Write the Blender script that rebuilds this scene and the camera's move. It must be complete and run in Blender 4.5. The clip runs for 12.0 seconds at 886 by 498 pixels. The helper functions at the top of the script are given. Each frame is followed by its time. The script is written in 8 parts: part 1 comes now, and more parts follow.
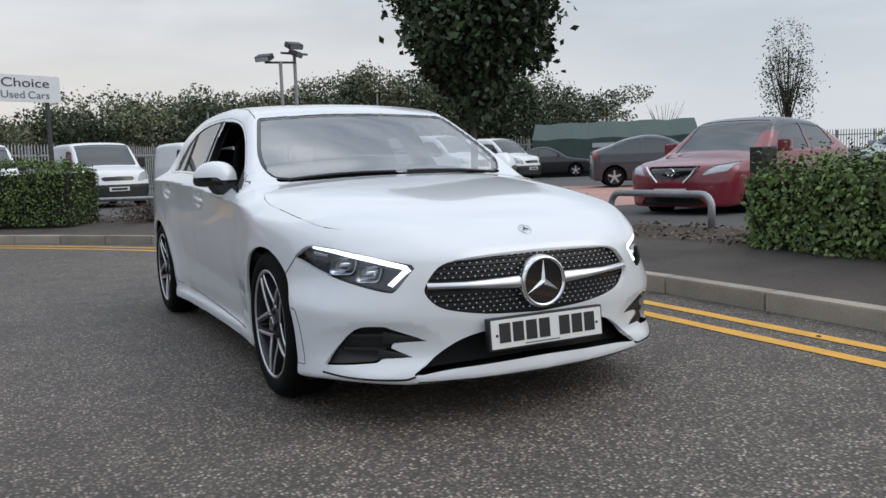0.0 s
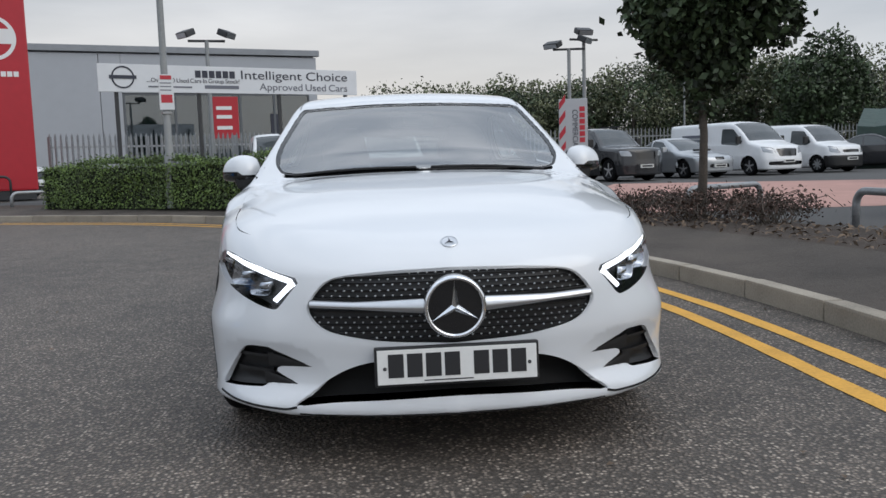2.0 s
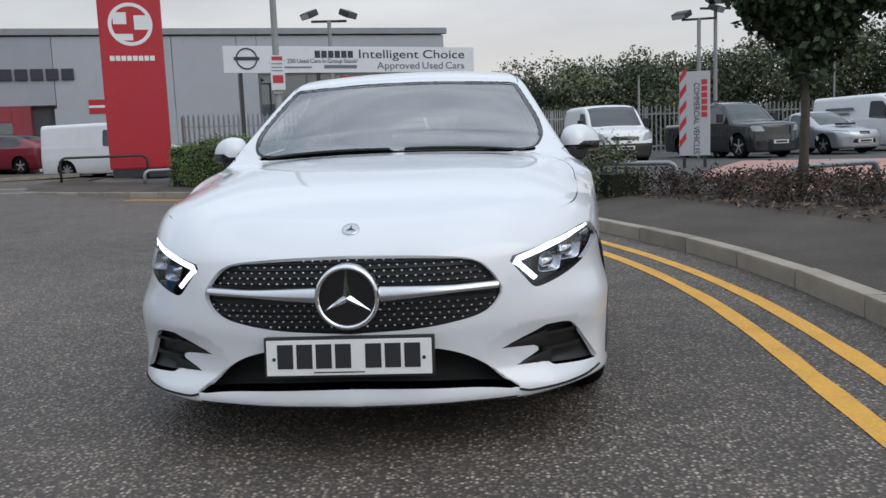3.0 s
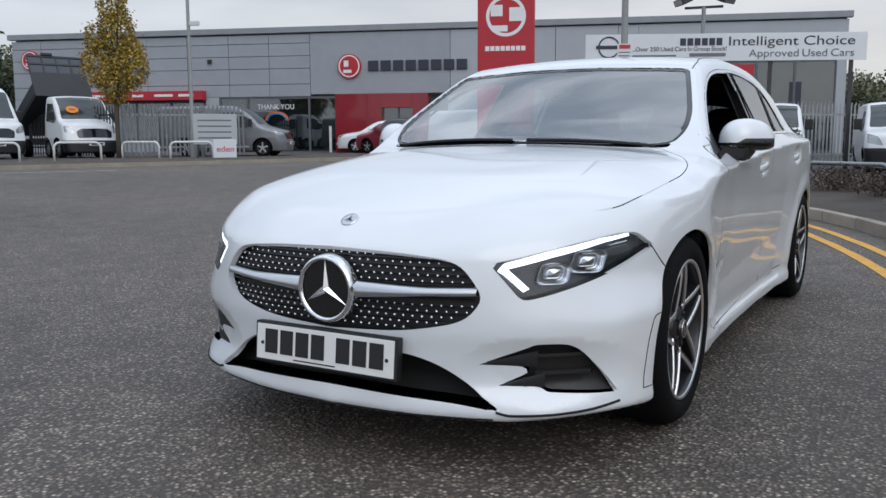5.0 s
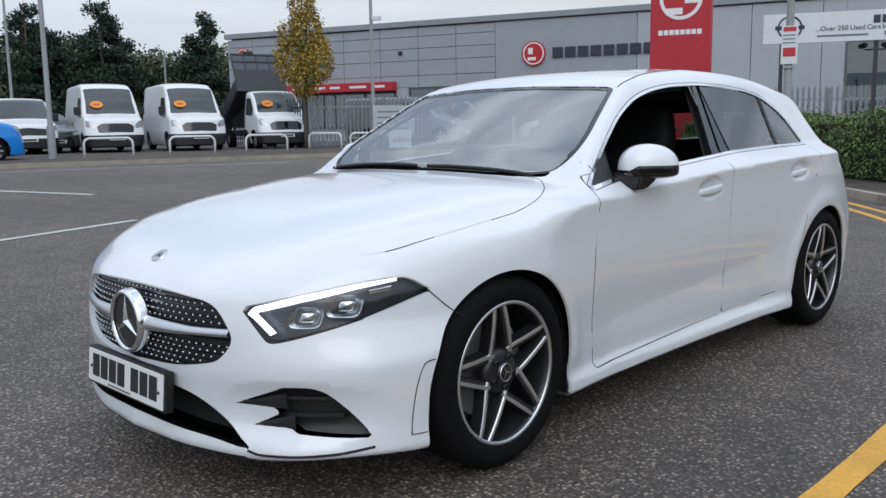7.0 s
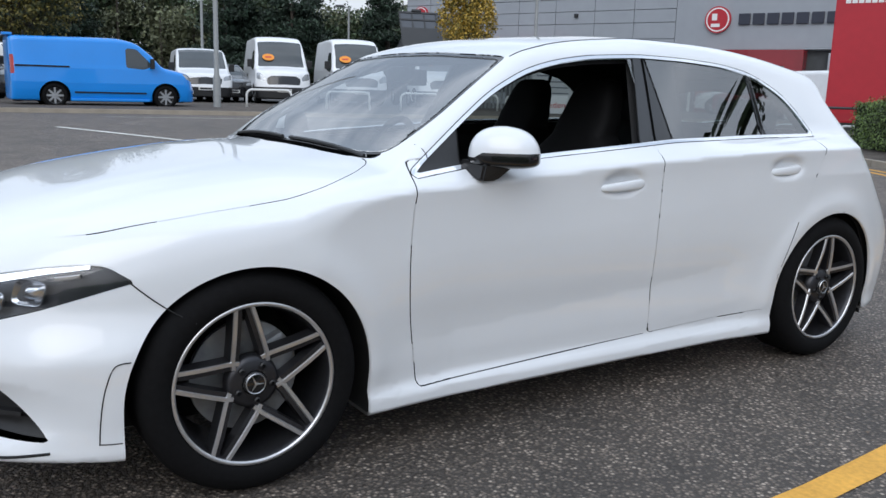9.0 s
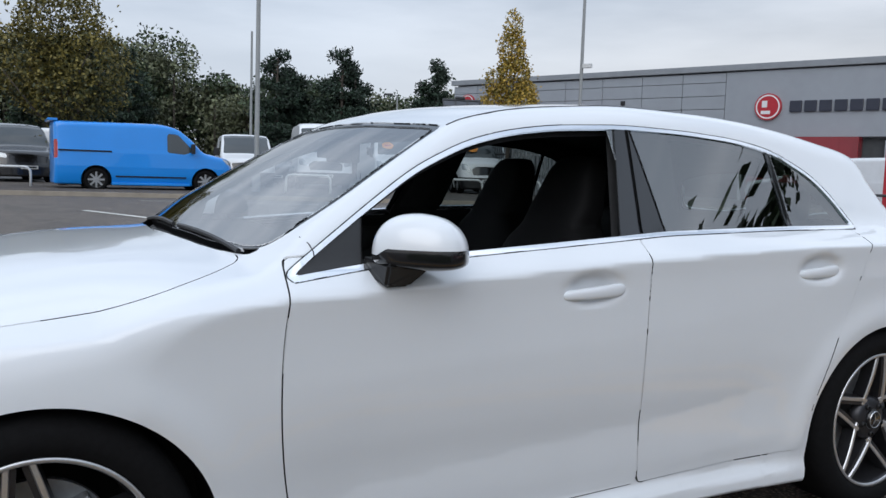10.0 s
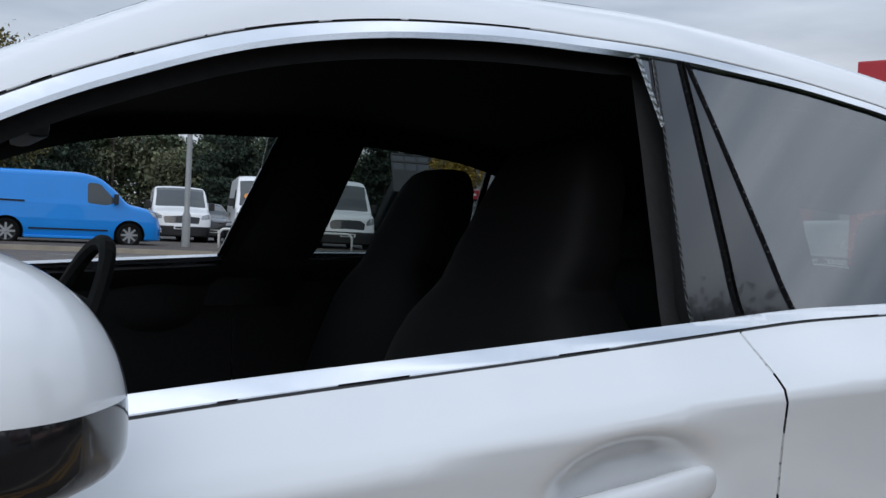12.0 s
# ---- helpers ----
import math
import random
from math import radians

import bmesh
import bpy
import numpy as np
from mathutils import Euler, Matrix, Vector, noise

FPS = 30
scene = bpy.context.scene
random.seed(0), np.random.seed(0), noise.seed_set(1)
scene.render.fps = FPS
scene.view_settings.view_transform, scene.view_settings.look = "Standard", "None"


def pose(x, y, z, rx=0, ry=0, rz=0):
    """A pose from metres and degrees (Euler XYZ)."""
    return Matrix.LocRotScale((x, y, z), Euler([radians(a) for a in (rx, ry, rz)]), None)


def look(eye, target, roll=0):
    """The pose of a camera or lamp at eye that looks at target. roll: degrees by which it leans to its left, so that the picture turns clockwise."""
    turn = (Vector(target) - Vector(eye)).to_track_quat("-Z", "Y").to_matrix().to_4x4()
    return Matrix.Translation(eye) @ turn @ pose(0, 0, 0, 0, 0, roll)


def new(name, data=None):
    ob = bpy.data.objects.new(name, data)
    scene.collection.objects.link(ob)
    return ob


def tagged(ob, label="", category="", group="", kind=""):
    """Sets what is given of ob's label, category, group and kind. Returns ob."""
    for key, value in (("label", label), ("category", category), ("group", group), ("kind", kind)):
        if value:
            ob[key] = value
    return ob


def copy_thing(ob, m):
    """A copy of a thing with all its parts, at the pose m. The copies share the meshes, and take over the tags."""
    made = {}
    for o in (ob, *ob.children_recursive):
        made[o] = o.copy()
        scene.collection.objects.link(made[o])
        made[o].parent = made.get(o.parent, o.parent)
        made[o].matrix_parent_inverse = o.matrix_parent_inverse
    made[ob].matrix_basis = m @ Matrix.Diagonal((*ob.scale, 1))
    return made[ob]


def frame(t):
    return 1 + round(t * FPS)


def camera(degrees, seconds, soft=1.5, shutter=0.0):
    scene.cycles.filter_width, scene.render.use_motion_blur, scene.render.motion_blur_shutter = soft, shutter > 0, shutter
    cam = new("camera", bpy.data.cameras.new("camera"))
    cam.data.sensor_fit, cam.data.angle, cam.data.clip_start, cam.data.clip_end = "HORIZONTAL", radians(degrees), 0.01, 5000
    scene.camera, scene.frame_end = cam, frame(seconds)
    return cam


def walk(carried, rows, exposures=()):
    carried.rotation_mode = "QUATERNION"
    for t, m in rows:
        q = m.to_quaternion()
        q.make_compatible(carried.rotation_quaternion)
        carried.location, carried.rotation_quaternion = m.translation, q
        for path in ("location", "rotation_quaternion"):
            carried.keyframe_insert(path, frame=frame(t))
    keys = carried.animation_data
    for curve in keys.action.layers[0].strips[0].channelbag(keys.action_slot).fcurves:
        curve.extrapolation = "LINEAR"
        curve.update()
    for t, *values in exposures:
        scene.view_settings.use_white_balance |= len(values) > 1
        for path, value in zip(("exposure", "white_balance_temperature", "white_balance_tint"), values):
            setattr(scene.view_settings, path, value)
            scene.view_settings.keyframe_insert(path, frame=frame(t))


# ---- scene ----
cam = camera(55.0, 12.0)
PATH = [
    (0, (-1.872, -3.683, 1.022), (-0.965, -1.912, 0.817), -2.1),
    (0.5, (-1.491, -3.687, 1.023), (-0.726, -1.85, 0.822), -1.9),
    (1, (-1.097, -3.71, 1.038), (-0.511, -1.81, 0.827), -1.2),
    (1.5, (-0.695, -3.668, 1.024), (-0.261, -1.726, 0.819), -1.6),
    (2, (-0.294, -3.6, 1.012), (-0.104, -1.62, 0.803), -1.8),
    (2.5, (0.121, -3.545, 1.037), (0.118, -1.558, 0.804), -1.8),
    (2.7, (0.275, -3.527, 1.025), (0.226, -1.542, 0.784), -1.8),
    (4.3, (1.26, -3.088, 0.988), (0.532, -1.25, 0.688), -3.3),
    (4.5, (1.356, -3.047, 0.984), (0.553, -1.238, 0.697), -2.3),
    (5, (1.586, -2.913, 0.986), (0.59, -1.198, 0.729), -0.2),
    (5.5, (1.836, -2.83, 1.072), (0.739, -1.175, 0.834), -1.4),
    (6, (2.063, -2.639, 1.079), (0.918, -1.017, 0.837), -2.4),
    (6.5, (2.322, -2.384, 1.115), (1.066, -0.851, 0.85), -1.8),
    (7, (2.629, -2.112, 1.151), (1.249, -0.694, 0.862), -0.9),
    (7.5, (2.867, -1.816, 1.154), (1.44, -0.455, 0.824), -0.8),
    (7.7, (2.934, -1.676, 1.172), (1.49, -0.336, 0.828), -0.7),
    (9.3, (3.092, -0.612, 1.187), (1.409, 0.414, 0.847), 1.7),
    (9.5, (2.985, -0.446, 1.158), (1.28, 0.561, 0.873), 1.8),
    (10, (2.688, -0.127, 1.169), (0.958, 0.861, 0.987), 1.9),
    (10.5, (2.352, 0.119, 1.17), (0.632, 1.129, 1.028), 1.4),
    (11, (2.021, 0.359, 1.103), (0.348, 1.453, 1.024), 1.4),
    (11.2, (1.883, 0.474, 1.066), (0.229, 1.596, 1.011), 1.7),
    (11.5, (1.681, 0.62, 1.061), (0.049, 1.776, 1.038), 1.9),
    (12, (1.401, 0.843, 1.079), (-0.28, 1.927, 1.042), 2.7),
]
walk(cam, [(t, look(eye, target, roll)) for t, eye, target, roll in PATH],
     exposures=[(0.0, 0.10, 6300, 10), (2.5, 0.0, 6230, 10), (5.5, 0.05, 6030, 10), (7.5, 0.15, 6010, 10), (9.5, 0.32, 5990, 10), (10.0, 0.10, 5990, 10), (10.5, 0.03, 5990, 10), (11.0, -0.04, 5990, 10), (11.5, -0.10, 5990, 10), (12.0, -0.08, 5990, 10)])
# ---- light ----
world = bpy.data.worlds.new("overcast_sky")
scene.world = world
world.use_nodes = True
WN, WL = world.node_tree.nodes, world.node_tree.links
WN.clear()
w_out = WN.new("ShaderNodeOutputWorld")
w_bg = WN.new("ShaderNodeBackground")
w_sky = WN.new("ShaderNodeTexSky")
w_sky.sky_type, w_sky.sun_disc = "NISHITA", False
w_sky.sun_elevation, w_sky.sun_rotation = radians(28), radians(130)
w_sky.air_density, w_sky.dust_density, w_sky.ozone_density = 1.0, 4.0, 1.0
w_co = WN.new("ShaderNodeTexCoord")
w_map = WN.new("ShaderNodeMapping")
w_map.inputs["Scale"].default_value = (1.0, 1.0, 4.5)
w_cloud = WN.new("ShaderNodeTexNoise")
w_cloud.inputs["Scale"].default_value, w_cloud.inputs["Detail"].default_value = 2.0, 8
w_cloud.inputs["Roughness"].default_value = 0.52
w_ramp = WN.new("ShaderNodeValToRGB")
w_ramp.color_ramp.elements[0].position, w_ramp.color_ramp.elements[1].position = 0.38, 0.64
w_ramp.color_ramp.elements[0].color = (3.8, 4.35, 5.05, 1)
w_ramp.color_ramp.elements[1].color = (7.6, 7.95, 8.4, 1)
w_sep = WN.new("ShaderNodeSeparateXYZ")
w_hor = WN.new("ShaderNodeMapRange")
w_hor.inputs["From Min"].default_value, w_hor.inputs["From Max"].default_value = 0.0, 0.30
w_warm = WN.new("ShaderNodeMix")
w_warm.data_type = "RGBA"
w_side = WN.new("ShaderNodeVectorMath")
w_side.operation = "DOT_PRODUCT"
w_side.inputs[1].default_value = (-0.22, 0.97, 0.0)
w_glow = WN.new("ShaderNodeMapRange")
w_glow.inputs["From Min"].default_value, w_glow.inputs["From Max"].default_value = 0.55, 1.0
w_low = WN.new("ShaderNodeMix")
w_low.data_type = "RGBA"
w_low.inputs["A"].default_value, w_low.inputs["B"].default_value = (7.2, 7.4, 7.6, 1), (8.6, 7.9, 7.0, 1)
w_mix = WN.new("ShaderNodeMix")
w_mix.data_type = "RGBA"
w_mix.inputs["Factor"].default_value = 0.9
WL.new(w_co.outputs["Generated"], w_map.inputs["Vector"])
WL.new(w_map.outputs["Vector"], w_cloud.inputs["Vector"])
WL.new(w_cloud.outputs["Fac"], w_ramp.inputs["Fac"])
WL.new(w_co.outputs["Generated"], w_side.inputs[0])
WL.new(w_side.outputs["Value"], w_glow.inputs["Value"])
WL.new(w_glow.outputs["Result"], w_low.inputs["Factor"])
WL.new(w_low.outputs["Result"], w_warm.inputs["A"])
WL.new(w_co.outputs["Generated"], w_sep.inputs["Vector"])
WL.new(w_sep.outputs["Z"], w_hor.inputs["Value"])
WL.new(w_hor.outputs["Result"], w_warm.inputs["Factor"])
WL.new(w_ramp.outputs["Color"], w_warm.inputs["B"])
WL.new(w_sky.outputs["Color"], w_mix.inputs["A"])
WL.new(w_warm.outputs["Result"], w_mix.inputs["B"])
w_zen = WN.new("ShaderNodeMapRange")
w_zen.inputs["From Min"].default_value, w_zen.inputs["From Max"].default_value = 0.12, 1.0
w_zen.inputs["To Min"].default_value, w_zen.inputs["To Max"].default_value = 1.0, 1.9
WL.new(w_sep.outputs["Z"], w_zen.inputs["Value"])
w_gain = WN.new("ShaderNodeVectorMath")
w_gain.operation = "SCALE"
WL.new(w_mix.outputs["Result"], w_gain.inputs[0])
WL.new(w_zen.outputs["Result"], w_gain.inputs["Scale"])
WL.new(w_gain.outputs["Vector"], w_bg.inputs["Color"])
WL.new(w_bg.outputs["Background"], w_out.inputs["Surface"])
w_bg.inputs["Strength"].default_value = 0.1
sun_data = bpy.data.lights.new("sun", "SUN")
sun_data.energy, sun_data.angle, sun_data.color = 0.85, radians(50), (1.0, 0.96, 0.9)
sun_lamp = new("sun", sun_data)
sun_lamp.matrix_world = look((18, -16, 22), (0, 0, 0))
scene.view_settings.exposure = 0.0

# ---- materials ----
def material(name, color, rough=0.6, metal=0.0, vary=0.12, grain=60.0, coarse=1.5, bump=0.0, bump_scale=200.0,
             coat=0.0, second=None, spec=0.5, per_object=0.0, per_island=0.0, bump_dist=0.002):
    """Two scales of variation in colour and gloss, with fine relief."""
    m = bpy.data.materials.new(name)
    m.use_nodes = True
    n, l = m.node_tree.nodes, m.node_tree.links
    b = n["Principled BSDF"]
    co = n.new("ShaderNodeTexCoord")
    fine, broad = n.new("ShaderNodeTexNoise"), n.new("ShaderNodeTexNoise")
    fine.inputs["Scale"].default_value, fine.inputs["Detail"].default_value = grain, 4
    broad.inputs["Scale"].default_value, broad.inputs["Detail"].default_value = coarse, 5
    l.new(co.outputs["Object"], fine.inputs["Vector"])
    l.new(co.outputs["Object"], broad.inputs["Vector"])
    mean = n.new("ShaderNodeMath")
    mean.operation = "ADD"
    l.new(fine.outputs["Fac"], mean.inputs[0])
    l.new(broad.outputs["Fac"], mean.inputs[1])
    last = mean.outputs[0]
    if per_object or per_island:
        if per_object:
            info = n.new("ShaderNodeObjectInfo")
            rnd = info.outputs["Random"]
        else:
            info = n.new("ShaderNodeNewGeometry")
            rnd = info.outputs["Random Per Island"]
        off = n.new("ShaderNodeMath")
        off.operation = "MULTIPLY_ADD"
        l.new(rnd, off.inputs[0])
        off.inputs[1].default_value = 2 * (per_object or per_island)
        l.new(last, off.inputs[2])
        sub = n.new("ShaderNodeMath")
        sub.operation = "SUBTRACT"
        l.new(off.outputs[0], sub.inputs[0])
        sub.inputs[1].default_value = per_object or per_island
        last = sub.outputs[0]
    rng = n.new("ShaderNodeMapRange")
    rng.inputs["From Min"].default_value, rng.inputs["From Max"].default_value = 0.6, 1.4
    l.new(last, rng.inputs["Value"])
    mix = n.new("ShaderNodeMix")
    mix.data_type = "RGBA"
    c = Vector(color)
    lo = c * (1 - vary)
    hi = Vector(second) if second else c * (1 + vary)
    mix.inputs["A"].default_value, mix.inputs["B"].default_value = (*lo, 1), (*hi, 1)
    l.new(rng.outputs["Result"], mix.inputs["Factor"])
    l.new(mix.outputs["Result"], b.inputs["Base Color"])
    rr = n.new("ShaderNodeMapRange")
    rr.inputs["To Min"].default_value, rr.inputs["To Max"].default_value = max(rough - 0.06, 0.02), min(rough + 0.06, 1)
    l.new(broad.outputs["Fac"], rr.inputs["Value"])
    l.new(rr.outputs["Result"], b.inputs["Roughness"])
    b.inputs["Metallic"].default_value = metal
    b.inputs["Specular IOR Level"].default_value = spec
    b.inputs["Coat Weight"].default_value = coat
    b.inputs["Coat Roughness"].default_value = 0.03
    if bump:
        bn = n.new("ShaderNodeTexNoise")
        bn.inputs["Scale"].default_value, bn.inputs["Detail"].default_value = bump_scale, 3
        l.new(co.outputs["Object"], bn.inputs["Vector"])
        bp = n.new("ShaderNodeBump")
        bp.inputs["Strength"].default_value, bp.inputs["Distance"].default_value = bump, bump_dist
        l.new(bn.outputs["Fac"], bp.inputs["Height"])
        l.new(bp.outputs["Normal"], b.inputs["Normal"])
    return m


def glass(name, tint=(0.9, 0.95, 0.95), through_share=0.75, rough=0.0, ior=1.6):
    """A thin pane: part clear, part gloss by Fresnel."""
    m = bpy.data.materials.new(name)
    m.use_nodes = True
    n, l = m.node_tree.nodes, m.node_tree.links
    n.clear()
    out, mx = n.new("ShaderNodeOutputMaterial"), n.new("ShaderNodeMixShader")
    tr, gl, fr = n.new("ShaderNodeBsdfTransparent"), n.new("ShaderNodeBsdfGlossy"), n.new("ShaderNodeLayerWeight")
    tr.inputs["Color"].default_value = (*(Vector(tint) * through_share), 1)
    gl.inputs["Roughness"].default_value = rough
    fr.inputs["Blend"].default_value = 0.5
    power, gain = n.new("ShaderNodeMath"), n.new("ShaderNodeMapRange")
    power.operation = "POWER"
    power.inputs[1].default_value = 5.0
    gain.inputs["To Min"].default_value = ((ior - 1) / (ior + 1)) ** 2
    l.new(fr.outputs["Facing"], power.inputs[0])
    l.new(power.outputs[0], gain.inputs["Value"])
    l.new(gain.outputs["Result"], mx.inputs["Fac"])
    l.new(tr.outputs["BSDF"], mx.inputs[1])
    l.new(gl.outputs["BSDF"], mx.inputs[2])
    l.new(mx.outputs["Shader"], out.inputs["Surface"])
    return m


def glowing(name, color, strength):
    m = bpy.data.materials.new(name)
    m.use_nodes = True
    b = m.node_tree.nodes["Principled BSDF"]
    b.inputs["Base Color"].default_value = (*color, 1)
    b.inputs["Emission Color"].default_value = (*color, 1)
    b.inputs["Emission Strength"].default_value = strength
    return m


M = {}
def stony(name, binder, stone, cell, rough=0.76):
    """Road surface: pale and dark stones in a dark binder, worn in broad patches."""
    m = bpy.data.materials.new(name)
    m.use_nodes = True
    n, l = m.node_tree.nodes, m.node_tree.links
    b = n["Principled BSDF"]
    co = n.new("ShaderNodeTexCoord")
    v, v2, broad, mid = n.new("ShaderNodeTexVoronoi"), n.new("ShaderNodeTexVoronoi"), n.new("ShaderNodeTexNoise"), n.new("ShaderNodeTexNoise")
    v.inputs["Scale"].default_value, v2.inputs["Scale"].default_value = cell, cell * 2.3
    broad.inputs["Scale"].default_value, broad.inputs["Detail"].default_value = 0.28, 6
    mid.inputs["Scale"].default_value, mid.inputs["Detail"].default_value = 3.0, 6
    for q in (v, v2, broad, mid):
        l.new(co.outputs["Object"], q.inputs["Vector"])
    sep = n.new("ShaderNodeSeparateColor")
    l.new(v.outputs["Color"], sep.inputs["Color"])
    pick = n.new("ShaderNodeValToRGB")
    pick.color_ramp.elements[0].position, pick.color_ramp.elements[1].position = 0.35, 1.0
    pick.color_ramp.elements[0].color, pick.color_ramp.elements[1].color = (*binder, 1), (*stone, 1)
    e = pick.color_ramp.elements.new(0.75)
    e.color = (*(Vector(binder) * 1.9), 1)
    l.new(sep.outputs["Red"], pick.inputs["Fac"])
    edge = n.new("ShaderNodeMapRange")
    edge.inputs["From Min"].default_value, edge.inputs["From Max"].default_value = 0.22, 0.56
    l.new(v.outputs["Distance"], edge.inputs["Value"])
    mx = n.new("ShaderNodeMix")
    mx.data_type = "RGBA"
    l.new(edge.outputs["Result"], mx.inputs["Factor"])
    l.new(pick.outputs["Color"], mx.inputs["A"])
    mx.inputs["B"].default_value = (*(Vector(binder) * 0.38), 1)
    wear = n.new("ShaderNodeMath")
    wear.operation = "ADD"
    l.new(broad.outputs["Fac"], wear.inputs[0])
    l.new(mid.outputs["Fac"], wear.inputs[1])
    wr = n.new("ShaderNodeMapRange")
    wr.inputs["From Min"].default_value, wr.inputs["From Max"].default_value = 0.7, 1.3
    wr.inputs["To Min"].default_value, wr.inputs["To Max"].default_value = 0.64, 1.4
    l.new(wear.outputs[0], wr.inputs["Value"])
    sc = n.new("ShaderNodeVectorMath")
    sc.operation = "SCALE"
    l.new(mx.outputs["Result"], sc.inputs[0])
    l.new(wr.outputs["Result"], sc.inputs["Scale"])
    l.new(sc.outputs["Vector"], b.inputs["Base Color"])
    b.inputs["Roughness"].default_value = rough
    b.inputs["Specular IOR Level"].default_value = 0.7
    add = n.new("ShaderNodeMath")
    add.operation = "MULTIPLY_ADD"
    l.new(v2.outputs["Distance"], add.inputs[0])
    add.inputs[1].default_value = 0.4
    l.new(v.outputs["Distance"], add.inputs[2])
    bp = n.new("ShaderNodeBump")
    bp.inputs["Strength"].default_value, bp.inputs["Distance"].default_value = 1.0, 0.009
    bp.invert = True
    l.new(add.outputs[0], bp.inputs["Height"])
    l.new(bp.outputs["Normal"], b.inputs["Normal"])
    return m


M["asphalt"] = stony("asphalt", (0.137, 0.111, 0.089), (0.50, 0.425, 0.35), 66, 0.66)
M["asphalt_lot"] = material("car_park_asphalt", (0.075, 0.073, 0.071), 0.9, vary=0.3, grain=30, coarse=0.25, bump=0.5, bump_scale=80)
M["pavement"] = material("pavement", (0.082, 0.068, 0.057), 0.9, vary=0.6, grain=70, coarse=1.3, bump=1.0, bump_scale=110, bump_dist=0.012)
M["kerb"] = material("kerb_concrete", (0.30, 0.265, 0.215), 0.9, vary=0.3, grain=70, coarse=3, bump=0.6, bump_scale=120, per_object=0.25)
M["yellow"] = material("yellow_road_paint", (0.66, 0.35, 0.055), 0.75, vary=0.22, grain=60, coarse=4, bump=0.5, bump_scale=150)
M["white_line"] = material("white_road_paint", (0.55, 0.54, 0.5), 0.75, vary=0.3, grain=40, coarse=3)
M["pink_paving"] = material("pink_paving", (0.42, 0.24, 0.20), 0.85, vary=0.2, grain=30, coarse=1)
M["chips"] = material("bark_chips", (0.16, 0.115, 0.08), 0.9, vary=0.5, grain=40, coarse=4, per_island=0.4)
M["soil"] = material("soil", (0.06, 0.045, 0.035), 0.95, vary=0.5, grain=40, coarse=3, bump=1, bump_scale=40, bump_dist=0.02)
M["paint_white"] = material("white_car_paint", (0.715, 0.735, 0.76), 0.32, vary=0.015, grain=5, coarse=0.8, coat=1.0)
M["van_white"] = material("white_van_paint", (0.74, 0.75, 0.76), 0.35, vary=0.05, grain=4, coarse=0.8, coat=0.5)
M["van_blue"] = material("bright_blue_paint", (0.012, 0.24, 0.74), 0.3, vary=0.08, coarse=1, coat=0.6)
M["car_red"] = material("dark_red_paint", (0.19, 0.010, 0.024), 0.3, vary=0.12, coarse=1, coat=0.8)
M["car_black"] = material("black_paint", (0.012, 0.013, 0.016), 0.25, vary=0.2, coarse=1, coat=0.8)
M["car_grey"] = material("dark_grey_paint", (0.05, 0.055, 0.065), 0.3, metal=0.3, vary=0.15, coarse=1, coat=0.8)
M["car_silver"] = material("silver_paint", (0.42, 0.44, 0.46), 0.3, metal=0.6, vary=0.08, coarse=1, coat=0.6)
M["van_grey"] = material("mid_grey_paint", (0.20, 0.21, 0.22), 0.3, metal=0.3, vary=0.08, coarse=1, coat=0.6)
M["black_plastic"] = material("black_plastic", (0.012, 0.012, 0.013), 0.45, vary=0.2, bump=0.2, bump_scale=400)
M["black_gloss"] = material("gloss_black_trim", (0.008, 0.008, 0.009), 0.12, vary=0.2, coat=0.5)
M["groove"] = material("shut_line_black", (0.006, 0.006, 0.006), 0.8, vary=0.2)
M["tyre"] = material("tyre_rubber", (0.006, 0.006, 0.0065), 0.85, spec=0.12, vary=0.3, bump=0.4, bump_scale=150)
M["rim_dark"] = material("dark_grey_alloy", (0.045, 0.045, 0.05), 0.35, metal=0.7, vary=0.15)
M["rim_face"] = material("machined_alloy", (0.60, 0.60, 0.61), 0.34, metal=0.85, vary=0.08, grain=150)
M["chrome"] = material("chrome", (0.82, 0.83, 0.85), 0.10, metal=1.0, vary=0.03)
M["satin"] = material("satin_silver", (0.62, 0.63, 0.65), 0.3, metal=1.0, vary=0.05)
M["lining"] = material("dark_cabin_lining", (0.018, 0.018, 0.019), 0.9, vary=0.3, grain=100, bump=0.3)
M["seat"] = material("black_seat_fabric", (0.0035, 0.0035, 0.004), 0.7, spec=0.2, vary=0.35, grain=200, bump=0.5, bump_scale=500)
M["glass"] = glass("window_glass", (0.86, 0.93, 0.92), 0.8)
M["screen_glass"] = glass("windscreen_glass", (0.85, 0.92, 0.92), 0.74, ior=4.5)
M["dark_glass"] = glass("tinted_glass", (0.78, 0.86, 0.84), 0.62, ior=3.0)
M["lamp_bowl"] = material("grey_lamp_bowl", (0.055, 0.058, 0.065), 0.25, metal=0.6, vary=0.3, grain=25)
M["lamp_silver"] = material("dull_silver_reflector", (0.55, 0.57, 0.60), 0.22, metal=1.0, vary=0.5, grain=30, coarse=18)
M["lens"] = glass("lamp_lens", (0.97, 0.98, 1.0), 0.95)
M["drl"] = glowing("daytime_light_strip", (0.95, 0.97, 1.0), 2.2)
M["red_lens"] = material("red_lamp_lens", (0.35, 0.01, 0.012), 0.15, vary=0.1, coat=0.8)
M["plate"] = material("white_plate", (0.72, 0.72, 0.70), 0.4, vary=0.05)
